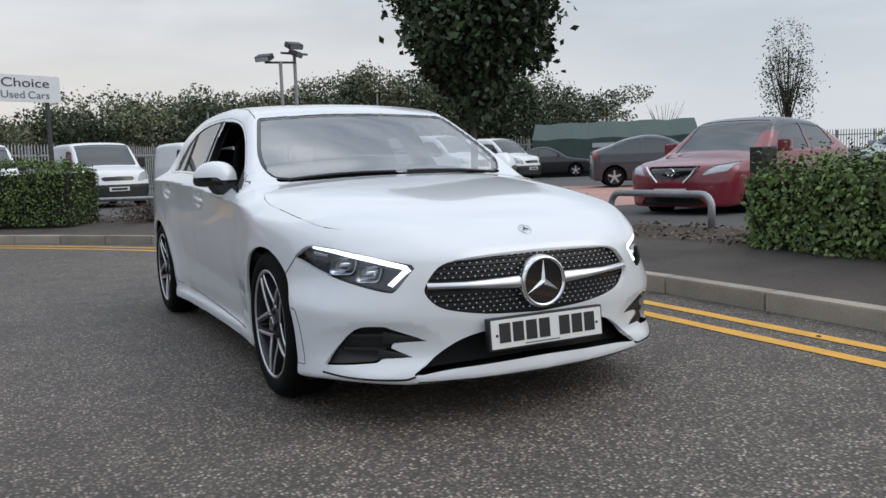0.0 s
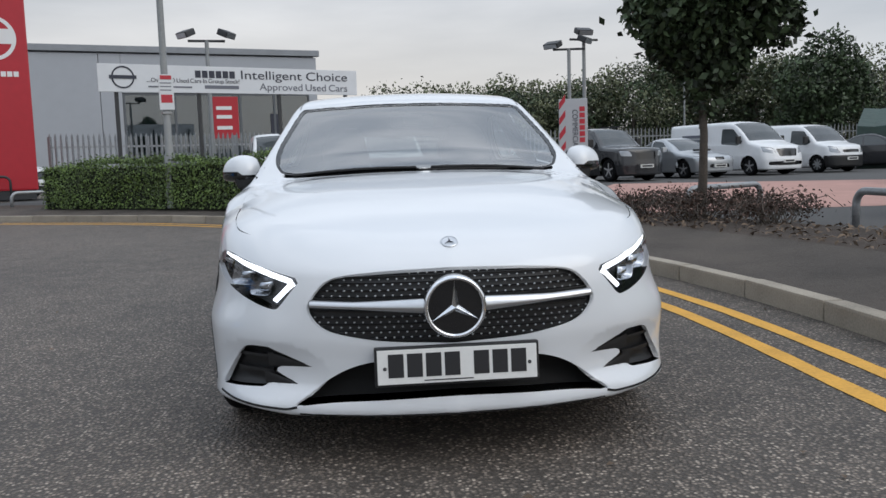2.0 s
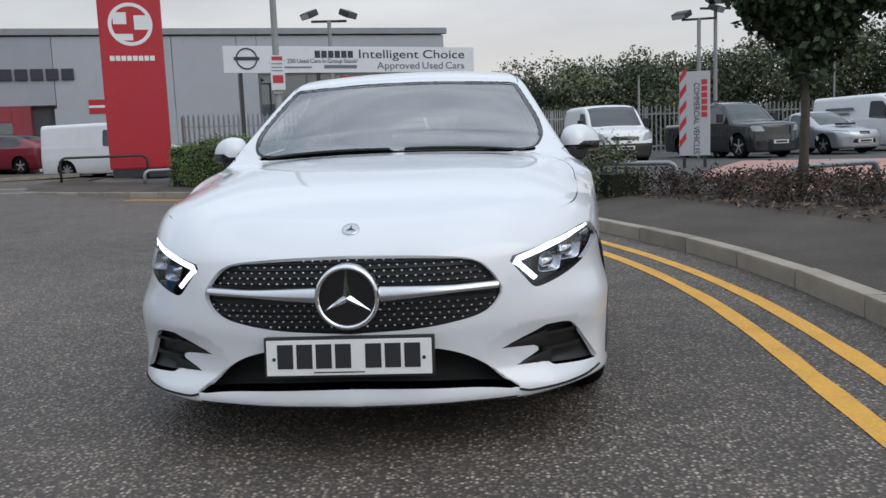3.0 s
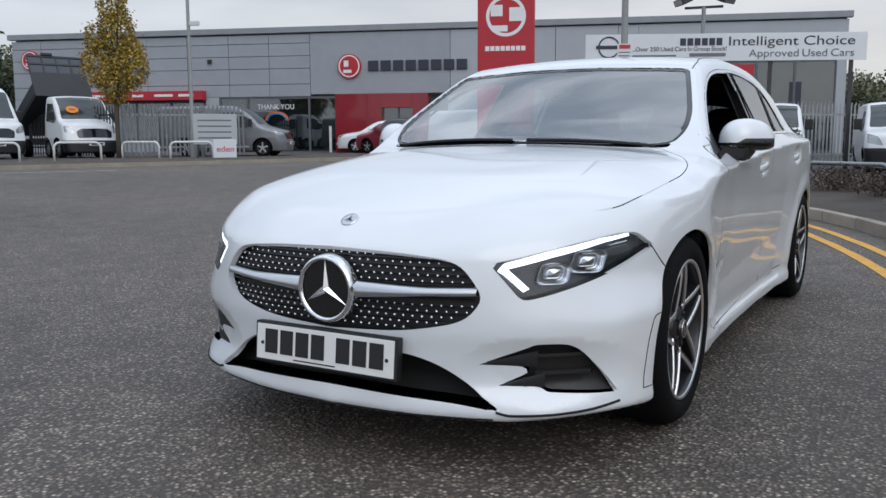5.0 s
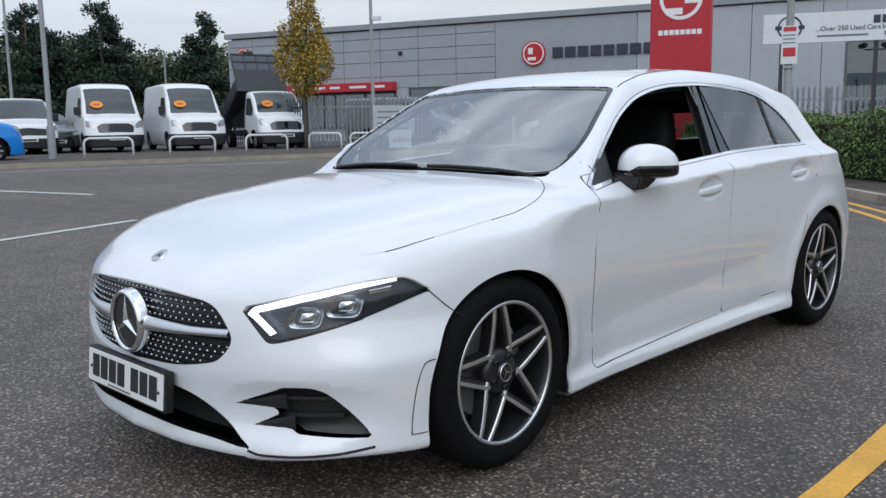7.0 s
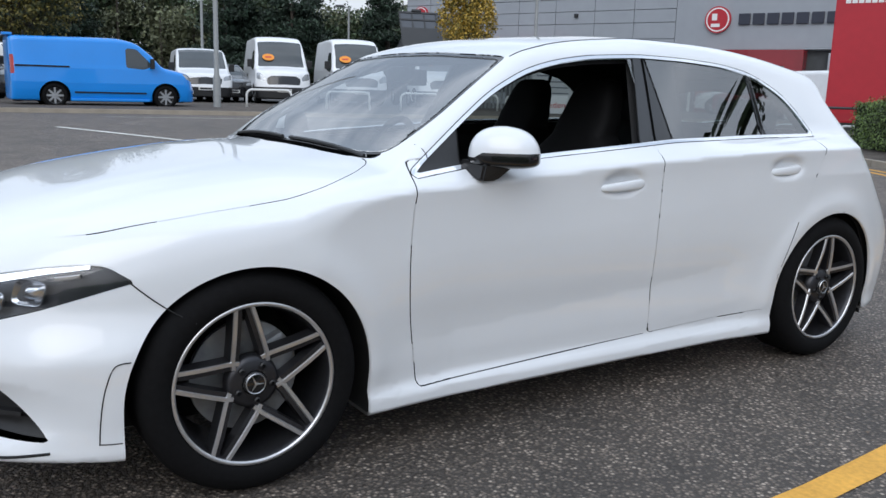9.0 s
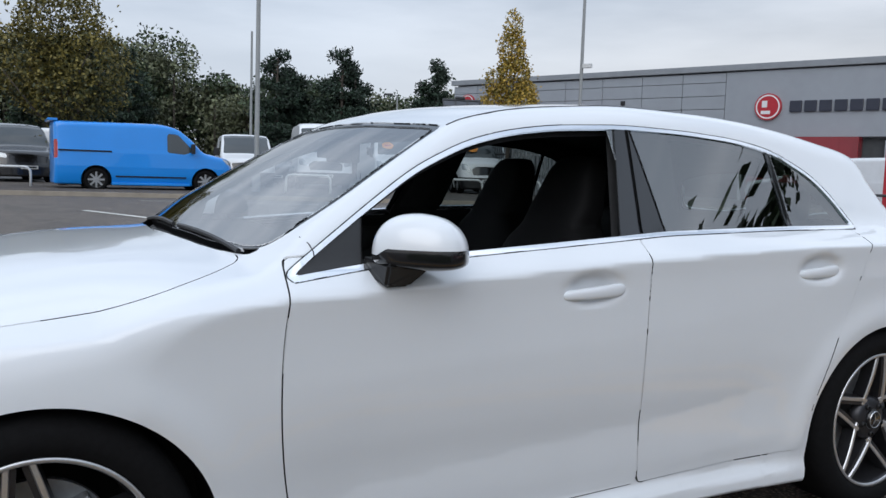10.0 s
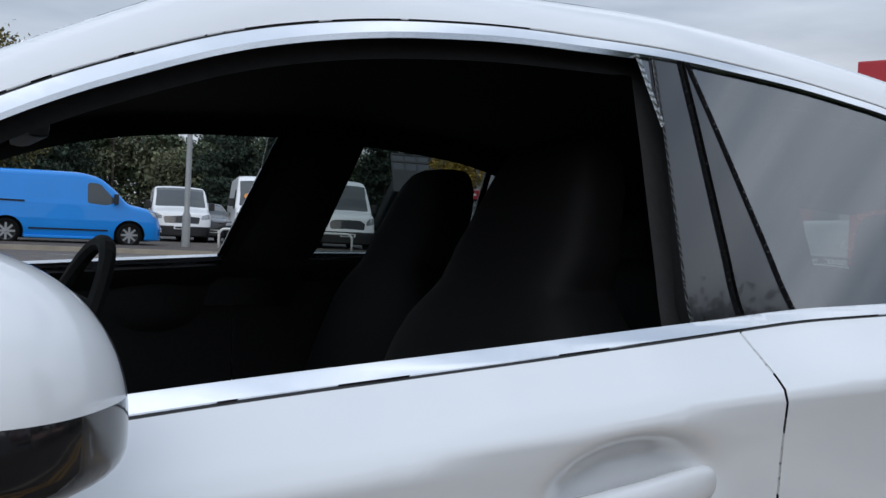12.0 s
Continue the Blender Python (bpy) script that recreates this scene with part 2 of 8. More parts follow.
M["plate_ink"] = material("plate_ink", (0.015, 0.015, 0.017), 0.5, vary=0.1)
M["steel"] = material("galvanised_steel", (0.34, 0.35, 0.36), 0.5, metal=0.7, vary=0.25, grain=30, coarse=5)
M["fence_far"] = material("weathered_fence_steel", (0.22, 0.23, 0.23), 0.7, metal=0.2, vary=0.25, grain=10)
M["pole_grey"] = material("grey_painted_steel", (0.26, 0.27, 0.27), 0.55, vary=0.15, grain=20, coarse=2)
M["dark_steel"] = material("dark_painted_steel", (0.03, 0.032, 0.035), 0.5, vary=0.2)
M["hoop_white"] = material("white_painted_steel", (0.66, 0.67, 0.66), 0.5, vary=0.12, grain=20, coarse=4)
M["cladding"] = material("grey_metal_cladding", (0.315, 0.335, 0.365), 0.5, metal=0.1, vary=0.06, grain=2, coarse=0.4, per_object=0.12)
M["cladding_light"] = material("light_metal_cladding", (0.37, 0.39, 0.42), 0.5, vary=0.05, grain=2, coarse=0.4)
M["parapet"] = material("grey_parapet_capping", (0.25, 0.265, 0.285), 0.5, vary=0.08, grain=3)
M["roof_trim"] = material("dark_grey_roof_trim", (0.10, 0.11, 0.12), 0.5, vary=0.1)
M["red_panel"] = material("red_sign_panel", (0.42, 0.018, 0.03), 0.4, vary=0.08, grain=5, coarse=0.8)
M["red_dark"] = material("deep_red_panel", (0.22, 0.012, 0.02), 0.25, vary=0.25, coarse=0.8, coat=0.5)
M["sign_white"] = material("white_sign_board", (0.66, 0.68, 0.70), 0.45, vary=0.05, grain=4, coarse=0.8)
M["sign_grey"] = material("grey_sign_board", (0.42, 0.44, 0.46), 0.45, vary=0.08, coarse=1)
M["ink"] = material("dark_lettering", (0.028, 0.032, 0.05), 0.5, vary=0.1)
M["ink_grey"] = material("grey_lettering", (0.14, 0.15, 0.18), 0.5, vary=0.1)
M["ink_red"] = material("red_lettering", (0.45, 0.03, 0.045), 0.5, vary=0.1)
M["ink_white"] = material("white_lettering", (0.75, 0.75, 0.75), 0.5, vary=0.05)
M["orange"] = material("orange_sticker", (0.75, 0.27, 0.02), 0.5, vary=0.15, coarse=6)
M["tent"] = material("green_tarpaulin", (0.035, 0.062, 0.052), 0.6, vary=0.2, grain=5, coarse=1.5, bump=0.4, bump_scale=4, bump_dist=0.05)
M["bark"] = material("tree_bark", (0.075, 0.062, 0.05), 0.9, vary=0.4, grain=40, coarse=6, bump=1, bump_scale=60, bump_dist=0.01)
M["leaf_dark"] = material("dark_green_leaves", (0.040, 0.062, 0.026), 0.6, vary=0.6, grain=3, coarse=0.7, per_island=0.5)
M["leaf_hedge"] = material("hedge_leaves", (0.100, 0.152, 0.036), 0.55, vary=0.6, grain=6, coarse=1.5, per_island=0.6)
M["leaf_olive"] = material("olive_leaves", (0.125, 0.138, 0.075), 0.65, vary=0.5, grain=2, coarse=0.4, per_island=0.5)
M["leaf_yellow"] = material("autumn_leaves", (0.26, 0.23, 0.045), 0.6, vary=0.4, grain=2, coarse=0.7, second=(0.50, 0.33, 0.05), per_island=0.6)
M["leaf_autumn_green"] = material("yellowing_green_leaves", (0.07, 0.085, 0.022), 0.6, vary=0.5, grain=2, coarse=0.7, second=(0.2, 0.16, 0.03), per_island=0.5)
M["leaf_pine"] = material("pine_needles", (0.018, 0.035, 0.020), 0.7, vary=0.5, grain=2, coarse=0.6, per_island=0.5)
M["leaf_brown"] = material("dead_leaves", (0.065, 0.040, 0.030), 0.8, vary=0.5, grain=5, coarse=1, per_island=0.6)
# near-black: the shade between the leaves is put into this colour
M["hedge_core"] = material("hedge_inner_shade", (0.010, 0.014, 0.006), 0.95, vary=0.5, grain=30)


# ---- building helpers ----
def link(name, bm, mat=None, parent=None, label="", smooth=False):
    me = bpy.data.meshes.new(name)
    bm.normal_update()
    bm.to_mesh(me)
    bm.free()
    if mat:
        me.materials.append(mat)
    if smooth:
        me.shade_smooth()
    ob = new(name, me)
    if parent:
        ob.parent = parent
    return tagged(ob, label)


part = link


def raw(name, verts, faces, mat=None, parent=None, label="", smooth=False, normals=None):
    me = bpy.data.meshes.new(name)
    me.from_pydata([tuple(v) for v in verts], [], faces)
    me.update()
    if mat:
        me.materials.append(mat)
    if smooth or normals is not None:
        me.shade_smooth()
    if normals is not None:
        me.normals_split_custom_set_from_vertices([tuple(v) for v in normals])
    ob = new(name, me)
    if parent:
        ob.parent = parent
    return tagged(ob, label)


def holder(name, m, label, category, group="", kind=""):
    ob = new(name)
    ob.empty_display_size = 0.2
    ob.matrix_world = m
    return tagged(ob, label, category, group, kind)


def box(bm, x0, x1, y0, y1, z0, z1, bevel=0.0):
    v = [bm.verts.new((x, y, z)) for x in (x0, x1) for y in (y0, y1) for z in (z0, z1)]
    fs = [bm.faces.new([v[i] for i in q]) for q in ((0, 1, 3, 2), (4, 6, 7, 5), (0, 4, 5, 1), (2, 3, 7, 6), (0, 2, 6, 4), (1, 5, 7, 3))]
    if bevel:
        es = list({e for f in fs for e in f.edges})
        bmesh.ops.bevel(bm, geom=es, offset=bevel, segments=2, profile=0.7, affect="EDGES")
    return v


def boxed(name, size, mat, parent=None, bevel=0.0, label=""):
    bm = bmesh.new()
    box(bm, *size, bevel=bevel)
    return link(name, bm, mat, parent, label)


def tube(bm, points, radius, sides=10, closed=False, radii=None):
    """A round bar along a line of points."""
    pts = [Vector(p) for p in points]
    rings, up = [], Vector((0.123, 0.456, 0.88))
    n = len(pts)
    for i, p in enumerate(pts):
        a = pts[(i - 1) % n] if closed or i else p
        b = pts[(i + 1) % n] if closed or i < n - 1 else p
        d = (b - a).normalized()
        s = d.cross(up).normalized()
        u = s.cross(d)
        r = radii[i] if radii else radius
        rings.append([bm.verts.new(p + (s * math.cos(t) + u * math.sin(t)) * r) for t in (2 * math.pi * k / sides for k in range(sides))])
    m = n if closed else n - 1
    for i in range(m):
        a, b = rings[i], rings[(i + 1) % n]
        for k in range(sides):
            bm.faces.new((a[k], a[(k + 1) % sides], b[(k + 1) % sides], b[k]))
    if not closed:
        bm.faces.new(rings[0][::-1])
        bm.faces.new(rings[-1])


def lathe(bm, profile, axis="x", seg=48, at=(0, 0, 0), close=False):
    """Turn (radius, along) pairs round an axis."""
    rings = []
    for r, h in profile:
        ring = []
        for k in range(seg):
            t = 2 * math.pi * k / seg
            c, s = r * math.cos(t), r * math.sin(t)
            p = {"x": (h, c, s), "y": (c, h, s), "z": (c, s, h)}[axis]
            ring.append(bm.verts.new(Vector(p) + Vector(at)))
        rings.append(ring)
    for a, b in zip(rings, rings[1:]):
        for k in range(seg):
            bm.faces.new((a[k], a[(k + 1) % seg], b[(k + 1) % seg], b[k]))
    return rings


def text(name, body, size, mat, m, parent=None, align="LEFT", depth=0.006, width=None, label=""):
    """Raised lettering with the built-in font, in the local xy plane; width squeezes it to a length."""
    cu = bpy.data.curves.new(name, "FONT")
    cu.body, cu.size, cu.extrude, cu.align_x = body, size, depth, align
    tmp = bpy.data.objects.new(name, cu)
    scene.collection.objects.link(tmp)
    me = bpy.data.meshes.new_from_object(tmp.evaluated_get(bpy.context.evaluated_depsgraph_get()))
    bpy.data.objects.remove(tmp)
    me.materials.clear()
    me.materials.append(mat)
    if width:
        xs = [v.co.x for v in me.vertices]
        k = width / max(max(xs) - min(xs), 1e-6)
        for v in me.vertices:
            v.co.x *= k
    ob = new(name, me)
    if parent:
        ob.parent = parent
    ob.matrix_local = m
    return tagged(ob, label)


def smooth_loop(points, n):
    """A rounded open line through plan points."""
    out = []
    for i in range(len(points) - 1):
        a, b, c, d = points[max(i - 1, 0)], points[i], points[i + 1], points[min(i + 2, len(points) - 1)]
        for k in range(n):
            t = k / n
            out.append(tuple(0.5 * (2 * q + (r - p) * t + (2 * p - 5 * q + 4 * r - w) * t * t + (3 * q - p - 3 * r + w) * t**3) for p, q, r, w in zip(a, b, c, d)))
    return out + [points[-1]]


def words(body, size, mat, m, parent, width, depth=0.005):
    """One raised piece for each word of a line that is as long as width."""
    made, x = [], 0.0
    for w in body.split(" "):
        ob = text("sign_word", w, size, mat, m, parent, depth=depth)
        xs = [v.co.x for v in ob.data.vertices]
        made.append((ob, x - min(xs)))
        x += max(xs) - min(xs) + size * 0.30
    k = width / (x - size * 0.30)
    for ob, off in made:
        for v in ob.data.vertices:
            v.co.x = (v.co.x + off) * k



def curve_fn(*pairs):
    """A smooth function through (x, y) pairs; straight beyond its ends."""
    xs, ys = np.array([p[0] for p in pairs], float), np.array([p[1] for p in pairs], float)
    d = np.diff(ys) / np.diff(xs)
    t = np.empty(len(xs))
    t[0], t[-1] = d[0], d[-1]
    for i in range(1, len(xs) - 1):
        t[i] = 0 if d[i - 1] * d[i] <= 0 else 2 * d[i - 1] * d[i] / (d[i - 1] + d[i])

    def f(x):
        x = np.asarray(x, float)
        i = np.clip(np.searchsorted(xs, x) - 1, 0, len(xs) - 2)
        h = xs[i + 1] - xs[i]
        u = (x - xs[i]) / h
        c = np.clip(u, 0, 1)
        y = ((2 * c**3 - 3 * c**2 + 1) * ys[i] + (c**3 - 2 * c**2 + c) * h * t[i] + (-2 * c**3 + 3 * c**2) * ys[i + 1] + (c**3 - c**2) * h * t[i + 1])
        return y + np.where(u < 0, u * h * t[0], 0) + np.where(u > 1, (u - 1) * h * t[-1], 0)
    return f


def smax(a, b, k):
    h = np.clip(0.5 + 0.5 * (a - b) / k, 0, 1)
    return b * (1 - h) + a * h + k * h * (1 - h)


def smin(a, b, k):
    return -smax(-a, -b, k)


def nets(f, lo, hi, h):
    """The skin of the solid f < 0 as even quads. Returns places, quads and normals."""
    lo, hi = np.array(lo, float), np.array(hi, float)
    n = np.ceil((hi - lo) / h).astype(int) + 1
    ax = [lo[i] + h * np.arange(n[i]) for i in range(3)]
    D = np.broadcast_to(f(ax[0][:, None, None], ax[1][None, :, None], ax[2][None, None, :]), tuple(n)).astype(float)
    S = D < 0
    c = [S[i:n[0] - 1 + i, j:n[1] - 1 + j, k:n[2] - 1 + k] for i in (0, 1) for j in (0, 1) for k in (0, 1)]
    anyc, allc = np.logical_or.reduce(c), np.logical_and.reduce(c)
    cells = np.argwhere(anyc & ~allc)
    idx = -np.ones(n - 1, int)
    idx[tuple(cells.T)] = np.arange(len(cells))
    corner = np.array([(i, j, k) for i in (0, 1) for j in (0, 1) for k in (0, 1)])
    vals = np.stack([D[tuple((cells + o).T)] for o in corner], 1)
    tot, cnt = np.zeros((len(cells), 3)), np.zeros(len(cells))
    for a in range(8):
        for b in range(a + 1, 8):
            if np.abs(corner[a] - corner[b]).sum() != 1:
                continue
            va, vb = vals[:, a], vals[:, b]
            hit = (va < 0) != (vb < 0)
            t = np.where(hit, va / np.where(va == vb, 1, va - vb), 0)
            tot += np.where(hit[:, None], corner[a] + t[:, None] * (corner[b] - corner[a]), 0)
            cnt += hit
    P = lo + h * (cells + tot / cnt[:, None])

    def at(Q):
        return f(Q[:, 0], Q[:, 1], Q[:, 2])

    def grad(Q, e=1e-3):
        return np.stack([(at(Q + e * v) - at(Q - e * v)) / (2 * e) for v in np.eye(3)], 1)
    for _ in range(3):
        g = grad(P)
        step = (at(P) / np.maximum((g * g).sum(1), 1e-6))[:, None] * g
        P = P - np.clip(step, -0.4 * h, 0.4 * h)
    quads = []
    for a in range(3):
        b, d = (a + 1) % 3, (a + 2) % 3
        s0 = np.take(S, range(n[a] - 1), a)
        s1 = np.take(S, range(1, n[a]), a)
        e = np.argwhere(s0 != s1)
        e = e[(e[:, b] > 0) & (e[:, d] > 0) & (e[:, b] < n[b] - 1) & (e[:, d] < n[d] - 1)]
        eb, ed = np.eye(3, dtype=int)[b], np.eye(3, dtype=int)[d]
        q = np.stack([idx[tuple((e - o).T)] for o in (eb + ed, ed, 0 * eb, eb)], 1)
        flip = ~S[tuple(e.T)]
        q[flip] = q[flip][:, ::-1]
        quads.append(q)
    g = grad(P)
    return P, np.concatenate(quads), g / np.maximum(np.linalg.norm(g, axis=1, keepdims=True), 1e-9), grad


def rounded(points, r=0.02, n=5):
    """A closed outline with rounded corners; a point may carry its own radius."""
    out, m = [], len(points)
    for i in range(m):
        p, a, b = np.array(points[i][:2]), np.array(points[i - 1][:2]), np.array(points[(i + 1) % m][:2])
        rr = points[i][2] if len(points[i]) > 2 else r
        la, lb = np.linalg.norm(a - p), np.linalg.norm(b - p)
        pa, pb = p + (a - p) / la * min(rr, la * 0.49), p + (b - p) / lb * min(rr, lb * 0.49)
        for k in range(n + 1):
            t = k / n
            out.append((1 - t) ** 2 * pa + 2 * t * (1 - t) * p + t * t * pb)
    return np.array(out)


def loop(points, n=6):
    """A closed smooth outline through points."""
    p = np.array(points, float)
    out = []
    for i in range(len(p)):
        a, b, c, d = p[i - 1], p[i], p[(i + 1) % len(p)], p[(i + 2) % len(p)]
        for k in range(n):
            t = k / n
            out.append(0.5 * (2 * b + (c - a) * t + (2 * a - 5 * b + 4 * c - d) * t * t + (3 * b - a - 3 * c + d) * t**3))
    return np.array(out)


def inside(P, poly):
    """Signed distance to a closed outline, negative inside."""
    best = np.full(len(P), 1e9)
    odd = np.zeros(len(P), bool)
    for a, b in zip(poly, np.roll(poly, -1, 0)):
        e, w = b - a, P - a
        t = np.clip((w @ e) / max(e @ e, 1e-12), 0, 1)
        best = np.minimum(best, ((w - t[:, None] * e) ** 2).sum(1))
        if a[1] != b[1]:
            cross = ((a[1] > P[:, 1]) != (b[1] > P[:, 1])) & (P[:, 0] < (b[0] - a[0]) * (P[:, 1] - a[1]) / (b[1] - a[1]) + a[0])
            odd ^= cross
    d = np.sqrt(best)
    return np.where(odd, -d, d)


def along(P, line):
    """Distance to an open line."""
    best = np.full(len(P), 1e9)
    line = np.array(line, float)
    for a, b in zip(line[:-1], line[1:]):
        e, w = b - a, P - a
        t = np.clip((w @ e) / max(e @ e, 1e-12), 0, 1)
        best = np.minimum(best, ((w - t[:, None] * e) ** 2).sum(1))
    return np.sqrt(best)


class Skin:
    """A skin that is cut into regions along smooth lines."""

    def __init__(self, f, lo, hi, h):
        self.V, q, self.N, self.grad = nets(f, lo, hi, h)
        self.regions = {"body": [tuple(r) for r in q.tolist()]}

    def cut(self, source, target, fn):
        faces = self.regions[source]
        used = np.unique(np.concatenate([np.array(f) for f in faces])) if faces else np.array([], int)
        s = np.ones(len(self.V))
        s[used] = fn(self.V[used])
        s[np.abs(s) < 1e-7] = 1e-7
        sl = s.tolist()
        keep, out, added, extra, count = [], [], {}, [], len(self.V)
        for fc in faces:
            neg = [sl[i] < 0 for i in fc]
            if not any(neg):
                keep.append(fc)
            elif all(neg):
                out.append(fc)
            else:
                ins, ous = [], []
                m = len(fc)
                for k in range(m):
                    i, j = fc[k], fc[(k + 1) % m]
                    (ins if neg[k] else ous).append(i)
                    if neg[k] != neg[(k + 1) % m]:
                        key = (i, j) if i < j else (j, i)
                        if key not in added:
                            t = sl[key[0]] / (sl[key[0]] - sl[key[1]])
                            extra.append((key[0], key[1], t))
                            added[key] = count
                            count += 1
                        ins.append(added[key])
                        ous.append(added[key])
                if len(ins) > 2:
                    out.append(tuple(ins))
                if len(ous) > 2:
                    keep.append(tuple(ous))
        if extra:
            a, b, t = (np.array(v) for v in zip(*extra))
            t = t[:, None]
            self.V = np.concatenate([self.V, self.V[a] * (1 - t) + self.V[b] * t])
            nn = self.N[a] * (1 - t) + self.N[b] * t
            self.N = np.concatenate([self.N, nn / np.maximum(np.linalg.norm(nn, axis=1, keepdims=True), 1e-9)])
        self.regions[source] = keep
        self.regions.setdefault(target, []).extend(out)

    def sub(self, name, where):
        """Move the faces of a region whose middle suits into a region of their own."""
        a, b = [], []
        for fc in self.regions[name]:
            (a if where(self.V[list(fc)].mean(0)) else b).append(fc)
        self.regions[name] = b
        return a

    def mesh(self, faces, name, mat, parent, label="", depth=0.0, push=None, rim=True, flip=False, rim_depth=None, own=None):
        """Region as an object. depth: the thickness of its turned-in edge; push: how far the whole face lies inside."""
        if not faces:
            return None
        used = np.unique(np.concatenate([np.array(f) for f in faces]))
        back = {int(i): k for k, i in enumerate(used)}
        V, N = self.V[used], self.N[used]
        fs = [tuple(back[i] for i in f) for f in faces]
        n = len(used)
        edges = {}
        for f in fs:
            for a, b in zip(f, f[1:] + f[:1]):
                edges[(a, b)] = edges.get((a, b), 0) + 1
        border = [(a, b) for a, b in edges if (b, a) not in edges]
        if push is not None:
            P = V + (np.array(push) if np.ndim(push) else -N * push)
            if rim:
                verts = np.concatenate([P, V, P])
                wall = [(a + n, b + n, b + 2 * n, a + 2 * n) for a, b in border]
                ob = raw(name, verts, fs + [w[::-1] for w in wall], mat, parent, label, normals=np.concatenate([N, N, N]))
                flat = len(fs)
                ob.data.polygons.foreach_set("use_smooth", [k < flat for k in range(len(ob.data.polygons))])
            else:
                ob = raw(name, P, [f[::-1] for f in fs] if flip else fs, mat, parent, label, normals=-N if flip else N)
            return ob
        if depth:
            verts = np.concatenate([V, V, V - N * depth])
            wall = [(b + n, a + n, a + 2 * n, b + 2 * n) for a, b in border]
            return raw(name, verts, fs + wall, mat, parent, label, normals=np.concatenate([N, N, N]))
        return raw(name, V, fs, mat, parent, label, normals=N)

# ---- ground, kerb and lines ----
KERB = [(2.10, -30.0), (2.25, -12.0), (2.33, -4.0), (2.36, -1.0), (2.38, 0.6), (2.34, 1.8), (2.15, 3.2), (1.80, 4.6), (1.15, 6.5), (0.40, 8.1), (-0.75, 9.75), (-2.0, 11.2),
        (-4.1, 13.0), (-6.8, 14.5), (-10.0, 16.2), (-13.0, 18.4), (-15.0, 21.5), (-16.0, 26.0)]


def smooth_line(points, step=0.3):
    p = [Vector((*q, 0)) for q in points]
    out = []
    for i in range(len(p) - 1):
        a, b, c, d = p[max(i - 1, 0)], p[i], p[i + 1], p[min(i + 2, len(p) - 1)]
        n = max(2, int((c - b).length / step))
        for k in range(n):
            t = k / n
            out.append(0.5 * (2 * b + (c - a) * t + (2 * a - 5 * b + 4 * c - d) * t * t + (3 * b - a - 3 * c + d) * t**3))
    out.append(p[-1])
    return out


def offset_line(line, d):
    """To the right of the way for d above 0."""
    out = []
    for i, p in enumerate(line):
        a, b = line[max(i - 1, 0)], line[min(i + 1, len(line) - 1)]
        t = (b - a).normalized()
        out.append(p + Vector((t.y, -t.x, 0)) * d)
    return out


def strip(name, line, d0, d1, z, mat, thick=0.0, parent=None, wobble=0.0, z1=None):
    a, b = offset_line(line, d0), offset_line(line, d1)
    bm = bmesh.new()
    rng = random.Random(5)
    w = lambda: rng.uniform(-wobble, wobble)
    va = [bm.verts.new((p.x + w(), p.y + w(), z)) for p in a]
    vb = [bm.verts.new((p.x + w(), p.y + w(), z if z1 is None else z1)) for p in b]
    for i in range(len(a) - 1):
        bm.faces.new((va[i], vb[i], vb[i + 1], va[i + 1]))
    if thick:
        for v in (va, vb):
            lo = [bm.verts.new((q.co.x, q.co.y, q.co.z - thick)) for q in v]
            for i in range(len(v) - 1):
                bm.faces.new((v[i], v[i + 1], lo[i + 1], lo[i]))
    return link(name, bm, mat, parent)


LOT = 0.10


def rise(x, y):
    """The road climbs gently to its far side."""
    t = min(max((-x - 7) / 10, 0), 1)
    return 0.26 * t * t * (3 - 2 * t)


near_kerb = smooth_line(KERB)
bm = bmesh.new()
gx = [-900, -300, -120, -60, -30] + [-20 + 1.0 * k for k in range(17)] + [0, 10, 30, 60, 120, 300, 900]
gy = [-900, -300, -120, -60, -30, 0, 30, 60, 120, 300, 900]
gv = [[bm.verts.new((x, y, rise(x, y))) for y in gy] for x in gx]
for i in range(len(gx) - 1):
    for j in range(len(gy) - 1):
        bm.faces.new((gv[i][j], gv[i + 1][j], gv[i + 1][j + 1], gv[i][j + 1]))
ground = tagged(link("ground", bm, M["asphalt"], smooth=True), "dark grey asphalt with pale stone chippings", "ground", kind="structure")


def lot_slab():
    """The raised car park behind the planting bed."""
    edge = offset_line(near_kerb, 2.6)
    bm = bmesh.new()
    a = [bm.verts.new((p.x, p.y, LOT)) for p in edge[::4]]
    b = [bm.verts.new((160, p.y * 1.0 if p.y < 12 else 12 + (p.y - 12) * 14, LOT)) for p in edge[::4]]
    for i in range(len(a) - 1):
        bm.faces.new((a[i], b[i], b[i + 1], a[i + 1]))
    return link("car_park", bm, M["asphalt_lot"])


tagged(lot_slab(), "grey asphalt car park behind the planting", "car park", kind="structure")
bm = bmesh.new()
pv = [bm.verts.new((x, y, LOT + 0.005)) for x, y in ((4.2, 9.0), (12.5, 8.2), (17.0, 14.5), (13.5, 18.5), (7.5, 22.0), (4.6, 15.0))]
bm.faces.new(pv)
tagged(link("pink_paving", bm, M["pink_paving"]), "faded pink surfaced strip across the car park", "paving", kind="structure")
pavement = tagged(strip("pavement", near_kerb, 0.13, 1.5, 0.112, M["pavement"], 0.1, z1=0.19), "worn dark tarmac footway behind the kerb", "pavement", kind="structure")
bed = tagged(strip("planting_bed", near_kerb, 1.5, 2.75, 0.19, M["soil"], 0.19, z1=0.20), "planting bed of soil and bark chips", "planting bed", kind="structure")
